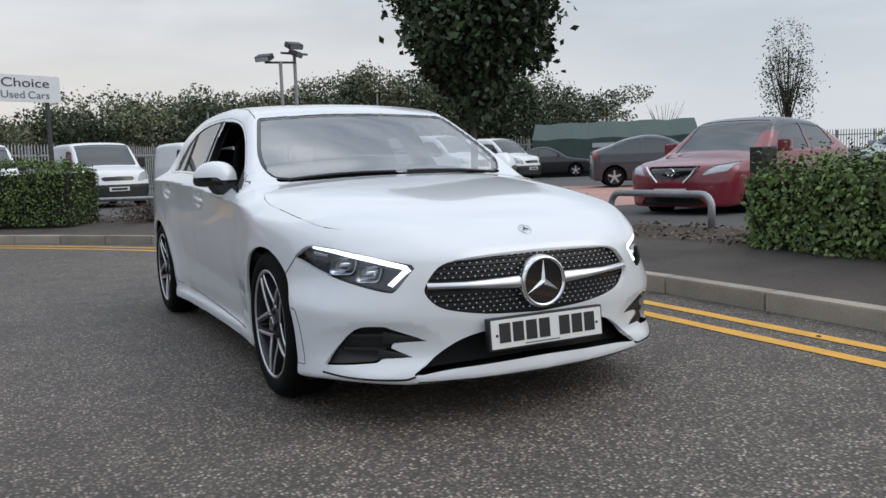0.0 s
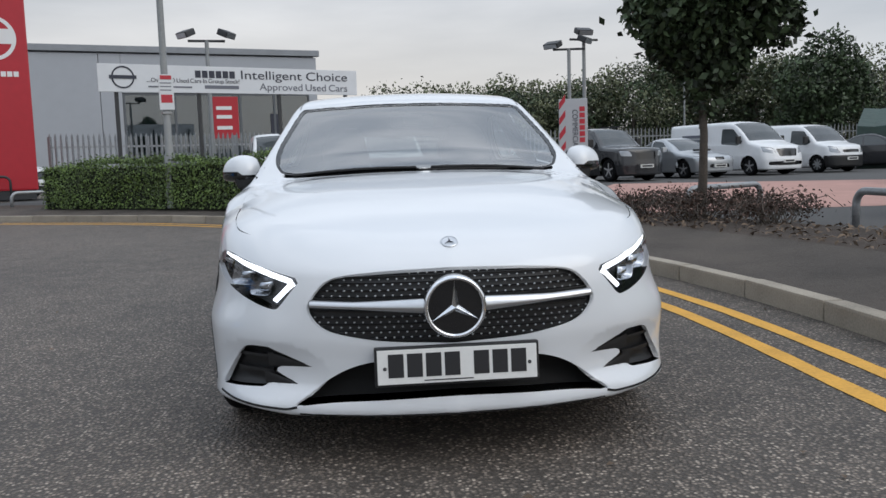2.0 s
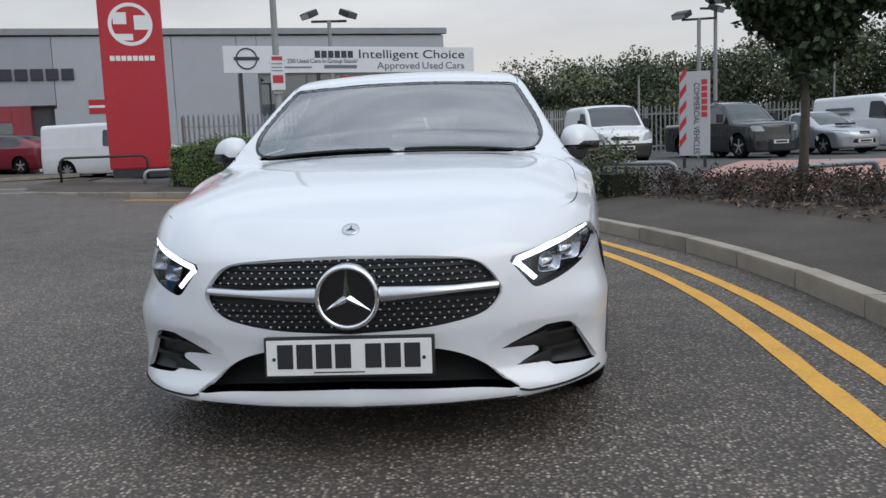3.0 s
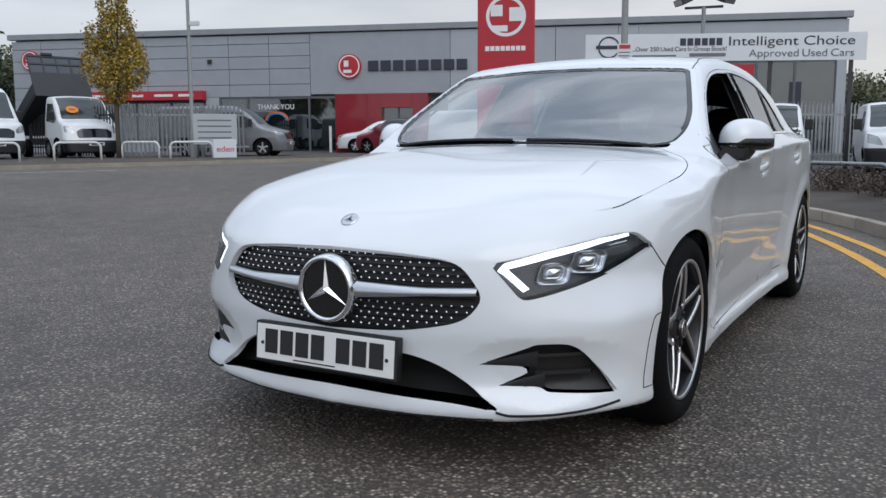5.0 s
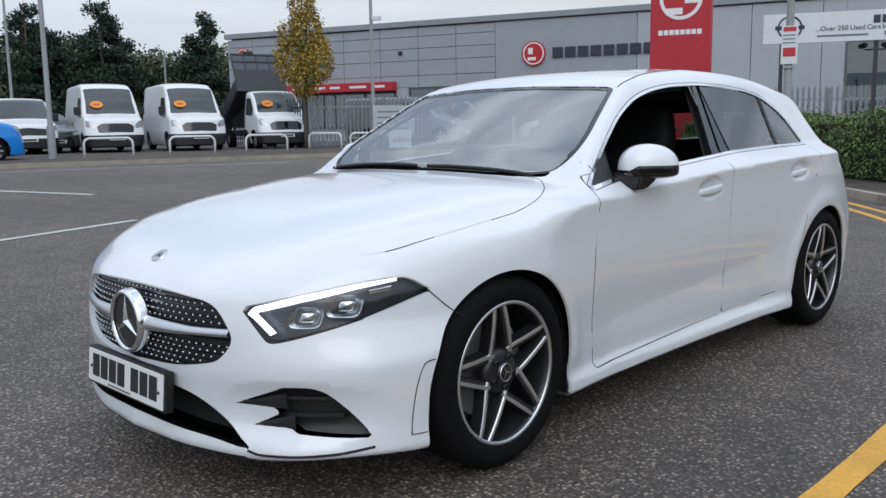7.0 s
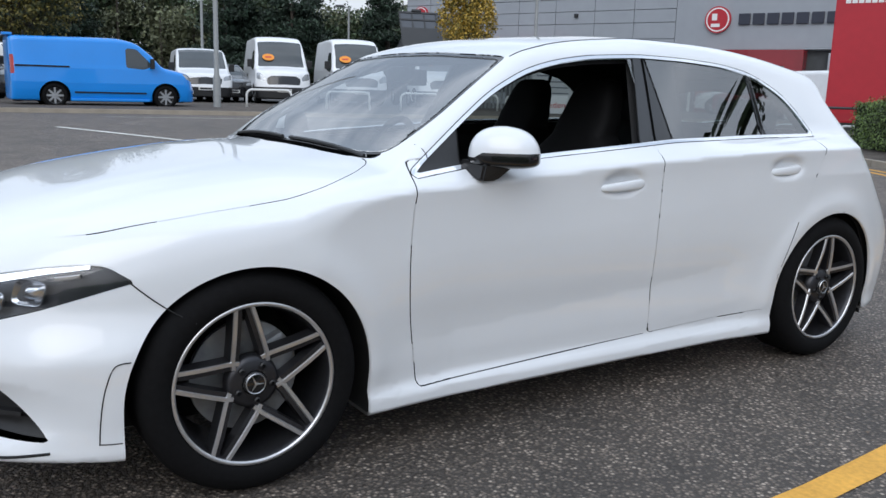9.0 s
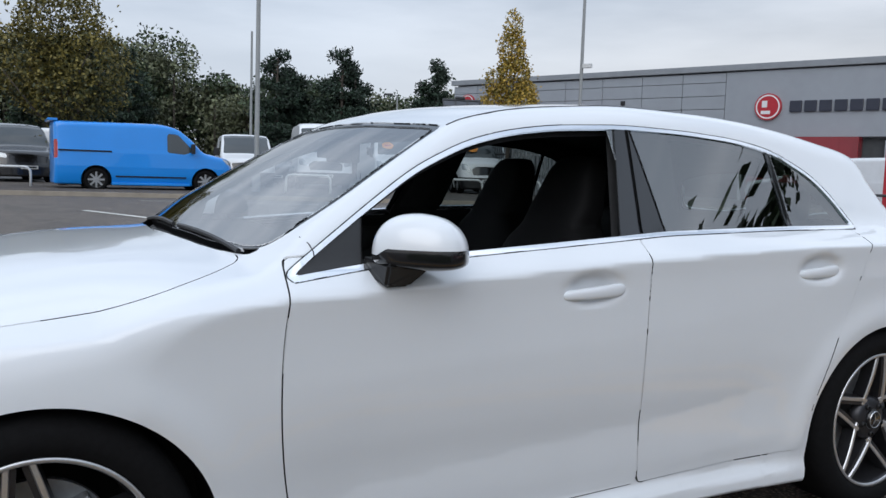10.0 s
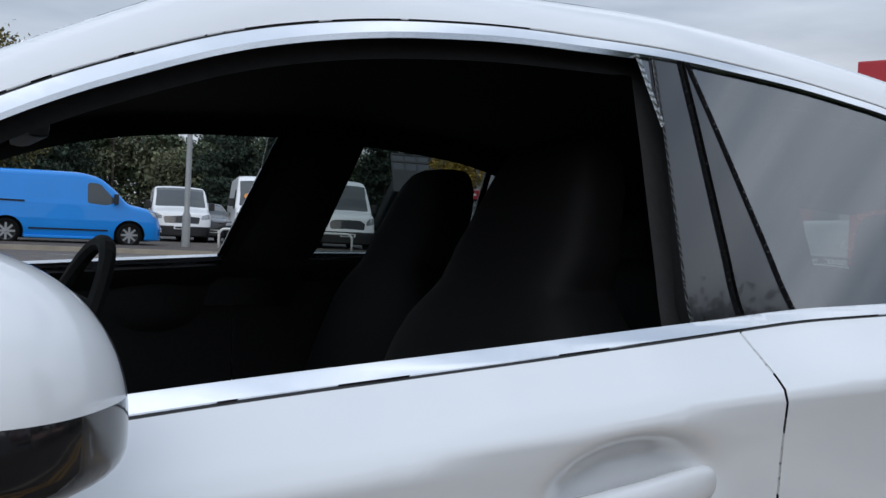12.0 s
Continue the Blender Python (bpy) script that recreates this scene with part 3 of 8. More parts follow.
for d in (0.37, 0.65):
    tagged(strip("yellow_line", near_kerb, -d - 0.05, -d + 0.05, 0.004, M["yellow"], wobble=0.006), "worn yellow no-parking line on the asphalt", "road marking", "double yellow lines", kind="structure")
kerb = holder("kerb", pose(0, 0, 0), "weathered concrete kerb stones along the bend", "kerb", kind="structure")

# far side of the road
FAR = [(-23.5, -30.0), (-21.0, -6.0), (-20.0, 2.0), (-19.2, 6.0), (-18.2, 9.5), (-17.2, 13.5), (-16.3, 18.0), (-15.4, 22.0), (-14.0, 25.0)]
far_kerb = smooth_line(FAR, 0.6)
tagged(strip("far_pavement", far_kerb, -0.13, -9.0, 0.375, M["pavement"], 0.12, z1=0.36), "dark tarmac forecourt edge across the road", "pavement", kind="structure")
tagged(strip("far_kerb", far_kerb, 0.0, -0.13, 0.372, M["kerb"], 0.12), "pale kerb along the far side", "kerb", kind="structure")
tagged(strip("far_forecourt", far_kerb, -9.0, -60.0, 0.355, M["asphalt_lot"], 0.05), "grey asphalt forecourt", "forecourt", kind="structure")


def road_mark(p, q, w):
    p, q = Vector((*p, 0)), Vector((*q, 0))
    d = (q - p).normalized()
    s = Vector((-d.y, d.x, 0)) * w / 2
    bm = bmesh.new()
    rows = []
    for k in range(9):
        c = p + (q - p) * k / 8
        rows.append([bm.verts.new((e.x, e.y, rise(e.x, e.y) + 0.008)) for e in (c - s, c + s)])
    for a, b in zip(rows, rows[1:]):
        bm.faces.new((a[0], b[0], b[1], a[1]))
    return tagged(link("road_mark", bm, M["white_line"]), "worn white dash on the road", "road marking", "white dashes", kind="structure")


for p, q, w in (((-14.4, 1.9), (-11.2, 3.9), 0.14), ((-6.2, -1.2), (-7.7, 2.9), 0.12), ((-17.8, 3.5), (-15.6, 11.0), 0.08), ((-12.5, 16.5), (-9.5, 17.5), 0.14), ((-13.5, 18.0), (-9.0, 19.6), 0.14)):
    road_mark(p, q, w)


def kerb_stones():
    """One stone after another along the bend, sharing a few meshes."""
    line = near_kerb
    start = next(i for i, p in enumerate(line) if p.y > -9)
    acc, pts = 0.0, [line[start]]
    shapes = []
    for v in range(3):
        bm = bmesh.new()
        box(bm, 0.0, 0.13, 0.006, 0.909, -0.06, 0.122 + 0.002 * v, 0.016)
        for q in bm.verts:
            q.co += Vector((noise.noise(q.co * 9 + Vector((v, 0, 0))), 0, noise.noise(q.co * 7))) * 0.004
        me = bpy.data.meshes.new("kerb_stone")
        bm.to_mesh(me)
        bm.free()
        me.materials.append(M["kerb"])
        shapes.append(me)
    i, p, n = start, line[start].copy(), 0
    while i < len(line) - 1 and n < 42:
        q = p.copy()
        left = 0.915
        while i < len(line) - 1 and (line[i + 1] - q).length < left:
            left -= (line[i + 1] - q).length
            i += 1
            q = line[i].copy()
        if i >= len(line) - 1:
            break
        q += (line[i + 1] - q).normalized() * left
        d = q - p
        ob = new("kerb_stone", shapes[n % 3])
        ob.parent = kerb
        ob.matrix_local = pose(p.x, p.y, 0, 0, 0, math.degrees(math.atan2(d.y, d.x)) - 90)
        p, n = q, n + 1


kerb_stones()

# ---- building across the road ----
FACE = pose(-40.35, 24.86, 0, 0, 0, math.degrees(math.atan2(6.0, 17.18)))


def showroom():
    """A metal-clad showroom; its long front lies along local x, outside is -y."""
    b = holder("showroom_building", FACE, "long grey metal-clad car showroom with a red entrance portal", "building")
    H, L = 6.25, 40.5

    def slab(name, x0, x1, y0, y1, z0, z1, mat, label="", bevel=0.0, parent=None):
        bm = bmesh.new()
        box(bm, x0, x1, y0, y1, z0, z1, bevel)
        return link(name, bm, mat, parent or b, label)
    # wall pieces round the openings
    wall = slab("wall", 0, L, 0.35, 0.6, 0, H - 0.05, M["cladding"])
    slab("side_wall", 0, 0.3, 0.6, 22, 0, H - 0.05, M["cladding"])
    slab("side_wall", L - 0.3, L, 0.6, 22, 0, H - 0.05, M["cladding"])
    slab("roof", -0.1, L + 0.1, 0.2, 22, H - 0.05, H + 0.05, M["roof_trim"])
    slab("roof_edge", -0.15, L + 0.15, -0.12, 0.2, H - 0.16, H + 0.12, M["parapet"], "grey roof edge capping", 0.03)
    # cladding panels, four tall courses between upright seams
    seams = [0.0, 1.7, 4.4, 7.6, 9.8, 12.0, 14.1, 16.2]
    rows = [3.05, 3.65, 4.4, 5.0, 5.6, 6.03]
    for x0, x1 in zip(seams, seams[1:]):
        for z0, z1 in zip(rows, rows[1:]):
            slab("panel", x0 + 0.012, x1 - 0.012, 0.0, 0.35, z0 + 0.012, z1 - 0.012, M["cladding"], bevel=0.01)
    for x0, x1, z0 in ((16.2, 23.1, 3.15), (23.1, 28.0, 3.0), (28.0, 30.8, 0.3), (30.8, 31.7, 0.3)):
        slab("panel", x0 + 0.012, x1 - 0.012, 0.0, 0.35, z0, 6.03, M["cladding_light" if x0 > 20 else "cladding"], bevel=0.01)
    slab("panel", 31.7, L, 0.0, 0.35, 4.35, 6.03, M["cladding_light"], bevel=0.01)
    slab("panel", 40.1, L, 0.0, 0.35, 0.3, 4.35, M["cladding_light"], bevel=0.01)
    slab("panel", 23.0, 28.0, 0.0, 0.35, 0.3, 3.0, M["cladding_light"], bevel=0.01)
    slab("panel", 10.7, 11.4, 0.0, 0.35, 0.3, 3.05, M["cladding_light"], bevel=0.01)
    slab("panel", 0.0, 4.1, 0.0, 0.35, 0.3, 3.05, M["cladding"], bevel=0.01)
    # glazing: flat slabs stand in for the rooms behind, their dimness put into the colour
    inner = slab("room_dimness_slab", 11.3, 23, 0.30, 0.34, 0.3, 3.1, M["interior_dark"])
    slab("room_dimness_slab", 31.6, 40.1, 0.30, 0.34, 0.3, 4.4, M["interior_dark"])
    slab("room_dimness_slab", 4.1, 10.7, 0.30, 0.34, 0.3, 3.0, M["interior_dark"])

    def window(x0, x1, z0, z1, bars, frame=M["roof_trim"]):
        w = new("window")
        w.parent = b
        w.matrix_local = pose(0, 0, 0)
        for x in [x0] + list(bars) + [x1]:
            slab("window_frame", x - 0.05, x + 0.05, 0.02, 0.14, z0, z1, frame, parent=w)
        for z in (z0, z1):
            slab("window_rail", x0, x1, 0.04, 0.12, z - 0.05, z + 0.05, frame, parent=w)
        xs = [x0] + list(bars) + [x1]
        for a, c in zip(xs, xs[1:]):
            slab("pane", a + 0.05, c - 0.05, 0.075, 0.085, z0 + 0.05, z1 - 0.05, M["shop_glass"], parent=w)
        return w
    window(11.45, 17.5, 0.35, 3.0, (12.9, 16.1))
    window(31.75, 40.1, 0.35, 4.3, (33.9, 35.5, 36.8, 38.4))
    window(4.2, 10.6, 1.0, 2.85, (5.8, 6.9, 8.8))
    slab("shop_floor_line", 4.1, 10.7, 0.0, 0.3, 0.3, 0.95, M["cladding"])
    # red service fascia
    slab("fascia", 4.1, 10.75, -0.5, 0.0, 2.93, 3.38, M["red_panel"], "red fascia band with white words", 0.02)
    for x, w in ((4.6, 0.9), (6.0, 0.7), (7.0, 0.6), (8.2, 1.0), (9.5, 0.8)):
        slab("fascia_words", x, x + w, -0.515, -0.49, 3.10, 3.22, M["ink_white"])
    # red portal with a doorway
    p = new("entrance_portal")
    p.parent = b
    for q in ((17.6, 19.85, 0.35, 3.12), (21.4, 22.15, 0.35, 3.12), (19.85, 21.4, 2.45, 3.12)):
        slab("portal_panel", q[0], q[1], -0.55, 0.0, q[2], q[3], M["red_dark"], "glossy red portal panel", 0.015, p)
    slab("door_glass", 19.85, 21.4, -0.2, -0.19, 0.4, 2.45, M["shop_glass"], parent=p)
    slab("door_post", 20.6, 20.68, -0.25, -0.15, 0.4, 2.45, M["roof_trim"], parent=p)
    slab("door_notice", 20.15, 20.45, -0.23, -0.22, 1.3, 1.7, M["sign_white"], parent=p)
    for x in (17.45, 22.4):
        slab("white_post", x - 0.05, x + 0.05, -0.9, -0.8, 0.35, 1.6, M["hoop_white"])
    # round emblems as plain discs, maker's name as plain blocks
    for x, z, r in ((18.2, 4.45, 0.58), (1.1, 5.05, 0.5)):
        bm = bmesh.new()
        lathe(bm, [(0.001, -0.12), (r, -0.12), (r, 0.0)], "y", 40, (x, 0, z))
        e = link("round_emblem", bm, M["red_panel"], b, "round red emblem with a white ring")
        bm = bmesh.new()
        lathe(bm, [(r * 0.80, -0.124), (r * 0.90, -0.124), (r * 0.90, -0.10)], "y", 40, (x, 0, z))
        link("emblem_ring", bm, M["ink_white"], e)
        bm = bmesh.new()
        box(bm, x - r * 0.45, x - r * 0.05, -0.128, -0.12, z - r * 0.05, z + r * 0.45, 0.0)
        box(bm, x - r * 0.5, x + r * 0.2, -0.128, -0.12, z - r * 0.55, z - r * 0.3, 0.0)
        link("emblem_mark", bm, M["ink_white"], e)
    for x0, n, w, z in ((19.1, 8, 4.9, 4.45), (2.2, 3, 1.9, 4.85)):
        for k in range(n):
            slab("name_block", x0 + w * k / n + 0.03, x0 + w * (k + 0.86) / n, -0.10, 0.0, z - 0.24, z + 0.24, M["ink"], bevel=0.03)
    # thanks on the glass, a poster, wall sign, wall light
    text("window_words", "THANK YOU", 0.36, M["ink_white"], pose(13.4, 0.06, 2.45, 90, 0, 0), b, width=1.9, depth=0.004)
    for k, c in enumerate((M["ink_red"], M["orange"], M["leaf_hedge"], M["van_blue"])):
        bm = bmesh.new()
        r = 0.62 - 0.05 * k
        pts = [(14.4 + r * math.cos(t), 0.06, 1.9 + 0.7 * r * math.sin(t)) for t in (math.pi * q / 14 for q in range(15))]
        tube(bm, pts, 0.022, 5)
        link("rainbow_band", bm, c, b)
    slab("poster", 35.5, 36.7, 0.05, 0.06, 2.3, 4.2, M["red_panel"], "red window poster")
    for z in (3.6, 3.2, 2.7):
        slab("poster_lettering", 35.7, 36.4, 0.035, 0.05, z, z + 0.16, M["ink_white"])
    slab("wall_notice", 24.4, 25.4, -0.03, 0.0, 2.75, 3.35, M["red_panel"], "small red and white notice")
    slab("wall_notice", 24.4, 25.4, -0.035, -0.03, 3.0, 3.1, M["ink_white"])
    slab("wall_notice", 10.9, 11.25, -0.03, 0.0, 1.7, 2.3, M["van_blue"], "small blue notice")
    slab("alarm_box", 10.9, 11.1, -0.08, 0.0, 4.7, 4.9, M["black_plastic"])
    slab("banner", 38.2, 38.7, 0.04, 0.05, 1.0, 3.4, M["ink"], "black upright banner in the window")
    return b


# dark mottled colour painting the dimness of rooms that are not built
M["interior_dark"] = material("shop_room_dimness", (0.075, 0.08, 0.085), 0.8, vary=0.5, grain=1.5, coarse=0.5)
M["shop_glass"] = glass("shop_glass", (0.8, 0.88, 0.9), 0.75, ior=2.4)
showroom()


# ---- signs, posts and lamps ----
def totem():
    t = holder("sign_totem", pose(-10.0, 20.9, 0.28, 0, 0, 22.0), "tall red totem sign with a round white emblem", "sign")
    bm = bmesh.new()
    box(bm, -0.86, 0.86, -0.19, 0.19, 0.25, 5.45, 0.05)
    panel = link("panel", bm, M["red_panel"], t)
    boxed("base", (-0.8, 0.8, -0.16, 0.16, 0.0, 0.26), M["dark_steel"], t)
    bm = bmesh.new()
    lathe(bm, [(0.50, -0.196), (0.60, -0.196), (0.60, -0.19)], "y", 40, (0, 0, 4.35))
    link("emblem_ring", bm, M["ink_white"], t)
    for i, q in enumerate(((-0.46, -0.1, 4.35, 4.68), (-0.42, 0.05, 3.9, 4.08), (0.1, 0.5, 4.2, 4.6))):
        boxed("emblem_mark", (q[0], q[1], -0.198, -0.19, q[2], q[3]), M["ink_white"], t, 0.0)
    for k in range(8):
        boxed("name_block", (-0.62 + 0.155 * k, -0.62 + 0.155 * k + 0.125, -0.2, -0.19, 3.33, 3.47), M["ink_white"], t)
    return t


totem()


def dealer_sign():
    """A long white board on dark posts."""
    a, b = Vector((-6.84, 19.28, 0)), Vector((-0.24, 22.5, 0))
    d = b - a
    s = holder("dealer_sign", pose(a.x, a.y, 0.1, 0, 0, math.degrees(math.atan2(d.y, d.x))), "long white dealer sign board on dark posts", "sign")
    L = d.length
    bm = bmesh.new()
    box(bm, 0, L, 0, 0.06, 2.92, 3.64, 0.01)
    link("board", bm, M["sign_white"], s)
    for x in (0.45, 2.6, 4.9, L - 0.35):
        boxed("post", (x - 0.045, x + 0.045, 0.06, 0.15, 0, 3.3), M["dark_steel"], s)
    # the maker's ring and bar, and its name, stay plain shapes
    bm = bmesh.new()
    lathe(bm, [(0.25, -0.012), (0.29, -0.012), (0.29, 0.0)], "y", 36, (0.62, 0, 3.3))
    link("emblem_ring", bm, M["ink"], s)
    boxed("emblem_bar", (0.28, 0.96, -0.016, 0.0, 3.26, 3.35), M["ink"], s)
    for k in range(6):
        boxed("name_block", (2.5 + 0.19 * k, 2.5 + 0.19 * k + 0.15, -0.012, 0.0, 3.33, 3.52), M["ink"], s)
    up = lambda x, z: pose(x, -0.006, z, 90, 0, 0)
    words("Intelligent Choice", 0.34, M["ink"], up(3.78, 3.32), s, width=3.25, depth=0.005)
    words("Approved Used Cars", 0.28, M["ink_grey"], up(4.3, 3.02), s, width=2.72, depth=0.005)
    words("...Over 250 Used Cars In Group Stock!", 0.16, M["ink"], up(1.22, 3.19), s, width=2.5, depth=0.004)
    boxed("small_print_bar", (1.25, 2.4, -0.01, 0.0, 3.05, 3.09), M["ink_grey"], s)
    boxed("number_bar", (2.75, 3.7, -0.01, 0.0, 3.04, 3.13), M["ink_grey"], s)
    return s


dealer_sign()


def lamp_post_near():
    p = holder("street_lamp_post", pose(-4.1, 14.25, 0.2, 0, 0, 24), "tall grey steel lamp post with a fixed notice", "lamp post")
    bm = bmesh.new()
    lathe(bm, [(0.105, 0.0), (0.105, 1.05), (0.075, 1.15), (0.065, 4.0), (0.055, 8.5)], "z", 20)
    link("pole", bm, M["pole_grey"], p, smooth=True)
    n = boxed("notice", (-0.145, 0.145, -0.10, -0.085, 1.98, 2.68), M["sign_white"], p, 0.004, "white and red paper notice")
    for z0, z1 in ((2.12, 2.28), (2.58, 2.66)):
        boxed("notice_block", (-0.11, 0.11, -0.105, -0.1, z0, z1), M["ink_red"], n)
    for z0 in (2.36, 2.43, 2.5):
        boxed("notice_bar", (-0.12, 0.1, -0.104, -0.1, z0, z0 + 0.02), M["ink_grey"], n)
    boxed("band", (-0.09, 0.09, -0.09, 0.09, 1.9, 1.94), M["steel"], p)
    return p


lamp_post_near()


def plain_post(x, y, z, h, r, label, head=None, turn=0):
    p = holder("lamp_post", pose(x, y, z, 0, 0, turn), label, "lamp post")
    bm = bmesh.new()
    lathe(bm, [(r * 1.5, 0.0), (r * 1.5, 0.9), (r, 1.0), (r * 0.7, h)], "z", 14)
    link("pole", bm, M["pole_grey"], p, smooth=True)
    if head:
        boxed("arm", (-0.03, 0.5, -0.03, 0.03, h - 0.06, h), M["pole_grey"], p)
        boxed("lamp_head", (0.3, 0.85, -0.13, 0.13, h - 0.02, h + 0.1), M["dark_steel"], p, 0.03)
    return p


plain_post(-22.2, 7.6, 0.33, 9.0, 0.075, "tall slim grey lamp post on the forecourt edge")
cctv = plain_post(-21.4, 19.0, 0.33, 8.0, 0.07, "grey lamp post with a small white camera", True, 200)
boxed("security_camera", (-0.4, -0.05, -0.06, 0.06, 4.6, 4.75), M["hoop_white"], cctv, 0.02)
plain_post(-38.0, 12.2, 0.33, 7.2, 0.07, "thin grey lamp post behind the vans")
plain_post(-47.0, 24.5, 0.33, 5.6, 0.08, "short dark post with a box lamp", True, 240)
plain_post(17.2, 41.0, 0.1, 4.8, 0.06, "thin pale post before the trees")
plain_post(7.0, 37.5, 0.1, 3.6, 0.06, "thin leaning pale post by the fence")


def flood_mast(x, y, z, h, heads, turn, label):
    m = holder("floodlight_mast", pose(x, y, z, 0, 0, turn), label, "floodlight")
    bm = bmesh.new()
    lathe(bm, [(0.07, 0.0), (0.06, h)], "z", 12)
    link("mast", bm, M["pole_grey"], m, smooth=True)
    boxed("cross_arm", (-0.55, 0.55, -0.03, 0.03, h - 0.05, h + 0.02), M["dark_steel"], m)
    for hx, yaw, dz in heads:
        bm = bmesh.new()
        box(bm, -0.30, 0.30, -0.17, 0.17, -0.09, 0.11, 0.05)
        bmesh.ops.transform(bm, matrix=pose(hx, 0, h + 0.14 + dz, 24, 0, yaw), verts=bm.verts)
        head = link("lamp_head", bm, M["dark_steel"], m)
        bm = bmesh.new()
        box(bm, -0.25, 0.25, -0.185, -0.165, -0.06, 0.08)
        bmesh.ops.transform(bm, matrix=pose(hx, 0, h + 0.14 + dz, 24, 0, yaw), verts=bm.verts)
        link("lamp_glass", bm, M["satin"], head)
    return m


flood_mast(-4.75, 23.5, 0.1, 4.75, ((-0.6, -60, 0.05), (0.6, 60, 0.05)), 10, "twin floodlight on a grey mast")
flood_mast(7.15, 25.95, 0.1, 4.6, ((-0.55, -40, 0.0), (0.55, 60, 0.15)), -8, "floodlight mast with two lamp heads")
flood_mast(7.75, 26.2, 0.1, 4.95, ((0.0, 0, 0.12),), 15, "floodlight mast with a single lamp head")


def vehicle_board():
    b = holder("upright_sign_board", pose(5.35, 18.45, 0.1, 0, 0, -14), "grey upright sign board with red slanted stripes", "sign")
    boxed("board", (-0.37, 0.37, -0.06, 0.06, 0.3, 2.38), M["sign_grey"], b, 0.015)
    for k in range(5):
        bm = bmesh.new()
        z = 0.5 + 0.4 * k
        v = [bm.verts.new((x, -0.064, zz)) for x, zz in ((-0.36, z), (-0.2, z + 0.22), (-0.2, z + 0.40), (-0.36, z + 0.18))]
        bm.faces.new(v)
        link("stripe", bm, M["ink_red"], b)
    text("board_words", "COMMERCIAL VEHICLES", 0.2, M["ink"], pose(-0.02, -0.063, 2.1, 90, 90, 0), b, width=1.75, depth=0.003)
    for k in range(6):
        boxed("name_block", (0.16, 0.30, -0.065, -0.06, 2.05 - 0.16 * k, 2.05 - 0.16 * k + 0.125), M["ink_red"], b)
    for x in (-0.25, 0.25):
        boxed("leg", (x - 0.04, x + 0.04, -0.03, 0.03, 0, 0.32), M["dark_steel"], b)
    return b


vehicle_board()
eden = holder("ground_sign", pose(-18.9, 18.0, 0.37, 0, 0, 55), "small white ground sign on the kerb edge", "sign")
boxed("board", (-0.38, 0.38, -0.03, 0.03, 0.02, 0.62), M["sign_white"], eden, 0.01)
text("board_words", "eden", 0.26, M["ink_red"], pose(-0.28, -0.035, 0.22, 90, 0, 0), eden, width=0.56, depth=0.003)
grey = holder("forecourt_board", pose(-20.3, 19.0, 0.37, 0, 0, 55), "grey lettered board behind the hoop rails", "sign")
boxed("board", (-0.75, 0.75, -0.03, 0.03, 0.45, 1.5), M["sign_grey"], grey, 0.01)
for k in range(4):
    boxed("words_bar", (-0.6, 0.55, -0.034, -0.03, 0.65 + 0.2 * k, 0.7 + 0.2 * k), M["ink_grey"], grey)
for x in (-0.6, 0.6):
    boxed("leg", (x - 0.03, x + 0.03, -0.02, 0.02, 0, 0.5), M["dark_steel"], grey)


# ---- hoop rails ----
def hoop_rail(width, h, r, mat, label):
    bm = bmesh.new()
    c = min(0.17, h * 0.4)
    pts = [(-width / 2, 0, -0.05), (-width / 2, 0, h - c)]
    pts += [(-width / 2 + c - c * math.cos(t), 0, h - c + c * math.sin(t)) for t in (math.pi / 2 * k / 6 for k in range(1, 7))]
    pts += [(width / 2 - c + c * math.sin(t), 0, h - c + c * math.cos(t)) for t in (math.pi / 2 * k / 6 for k in range(7))]
    pts += [(width / 2, 0, -0.05)]
    tube(bm, pts, r, 12)
    return tagged(link("hoop_rail", bm, mat, smooth=True), label, "barrier", "hoop rails")


white_hoop = hoop_rail(1.35, 0.54, 0.035, M["hoop_white"], "white tubular steel hoop rail on the forecourt edge")
white_hoop.matrix_world = pose(-22.1, 9.2, 0.37, 0, 0, 65)
for x, y, a in ((-21.5, 11.6, 66), (-21.3, 14.2, 64), (-21.9, 17.1, 20), (-19.8, 17.4, 40), (-24.2, 1.0, 75)):
    copy_thing(white_hoop, pose(x, y, 0.37, 0, 0, a))
grey_hoop = hoop_rail(1.6, 0.37, 0.040, M["steel"], "galvanised steel hoop rail at the planting edge")
grey_hoop.matrix_world = pose(4.86, 3.95, 0.19, 0, 0, 93)
for x, y, a, k in ((4.7, 7.65, 30, 1), (2.6, 10.6, 140, 1), (0.2, 13.4, 150, 1), (-8.0, 18.3, 40, 1)):
    copy_thing(grey_hoop, pose(x, y, 0.16, 0, 0, a))
dark_hoop = hoop_rail(2.3, 0.62, 0.035, M["dark_steel"], "dark steel hoop rail before the red totem")
dark_hoop.matrix_world = pose(-10.7, 20.0, 0.3, 0, 0, 24)
bollard = holder("short_post", pose(4.35, 1.95, 0.19), "short grey post with a black box on top", "post")
boxed("post", (-0.04, 0.04, -0.04, 0.04, 0, 0.72), M["pole_grey"], bollard, 0.01)
boxed("box", (-0.10, 0.10, -0.07, 0.07, 0.62, 0.86), M["black_plastic"], bollard, 0.015)


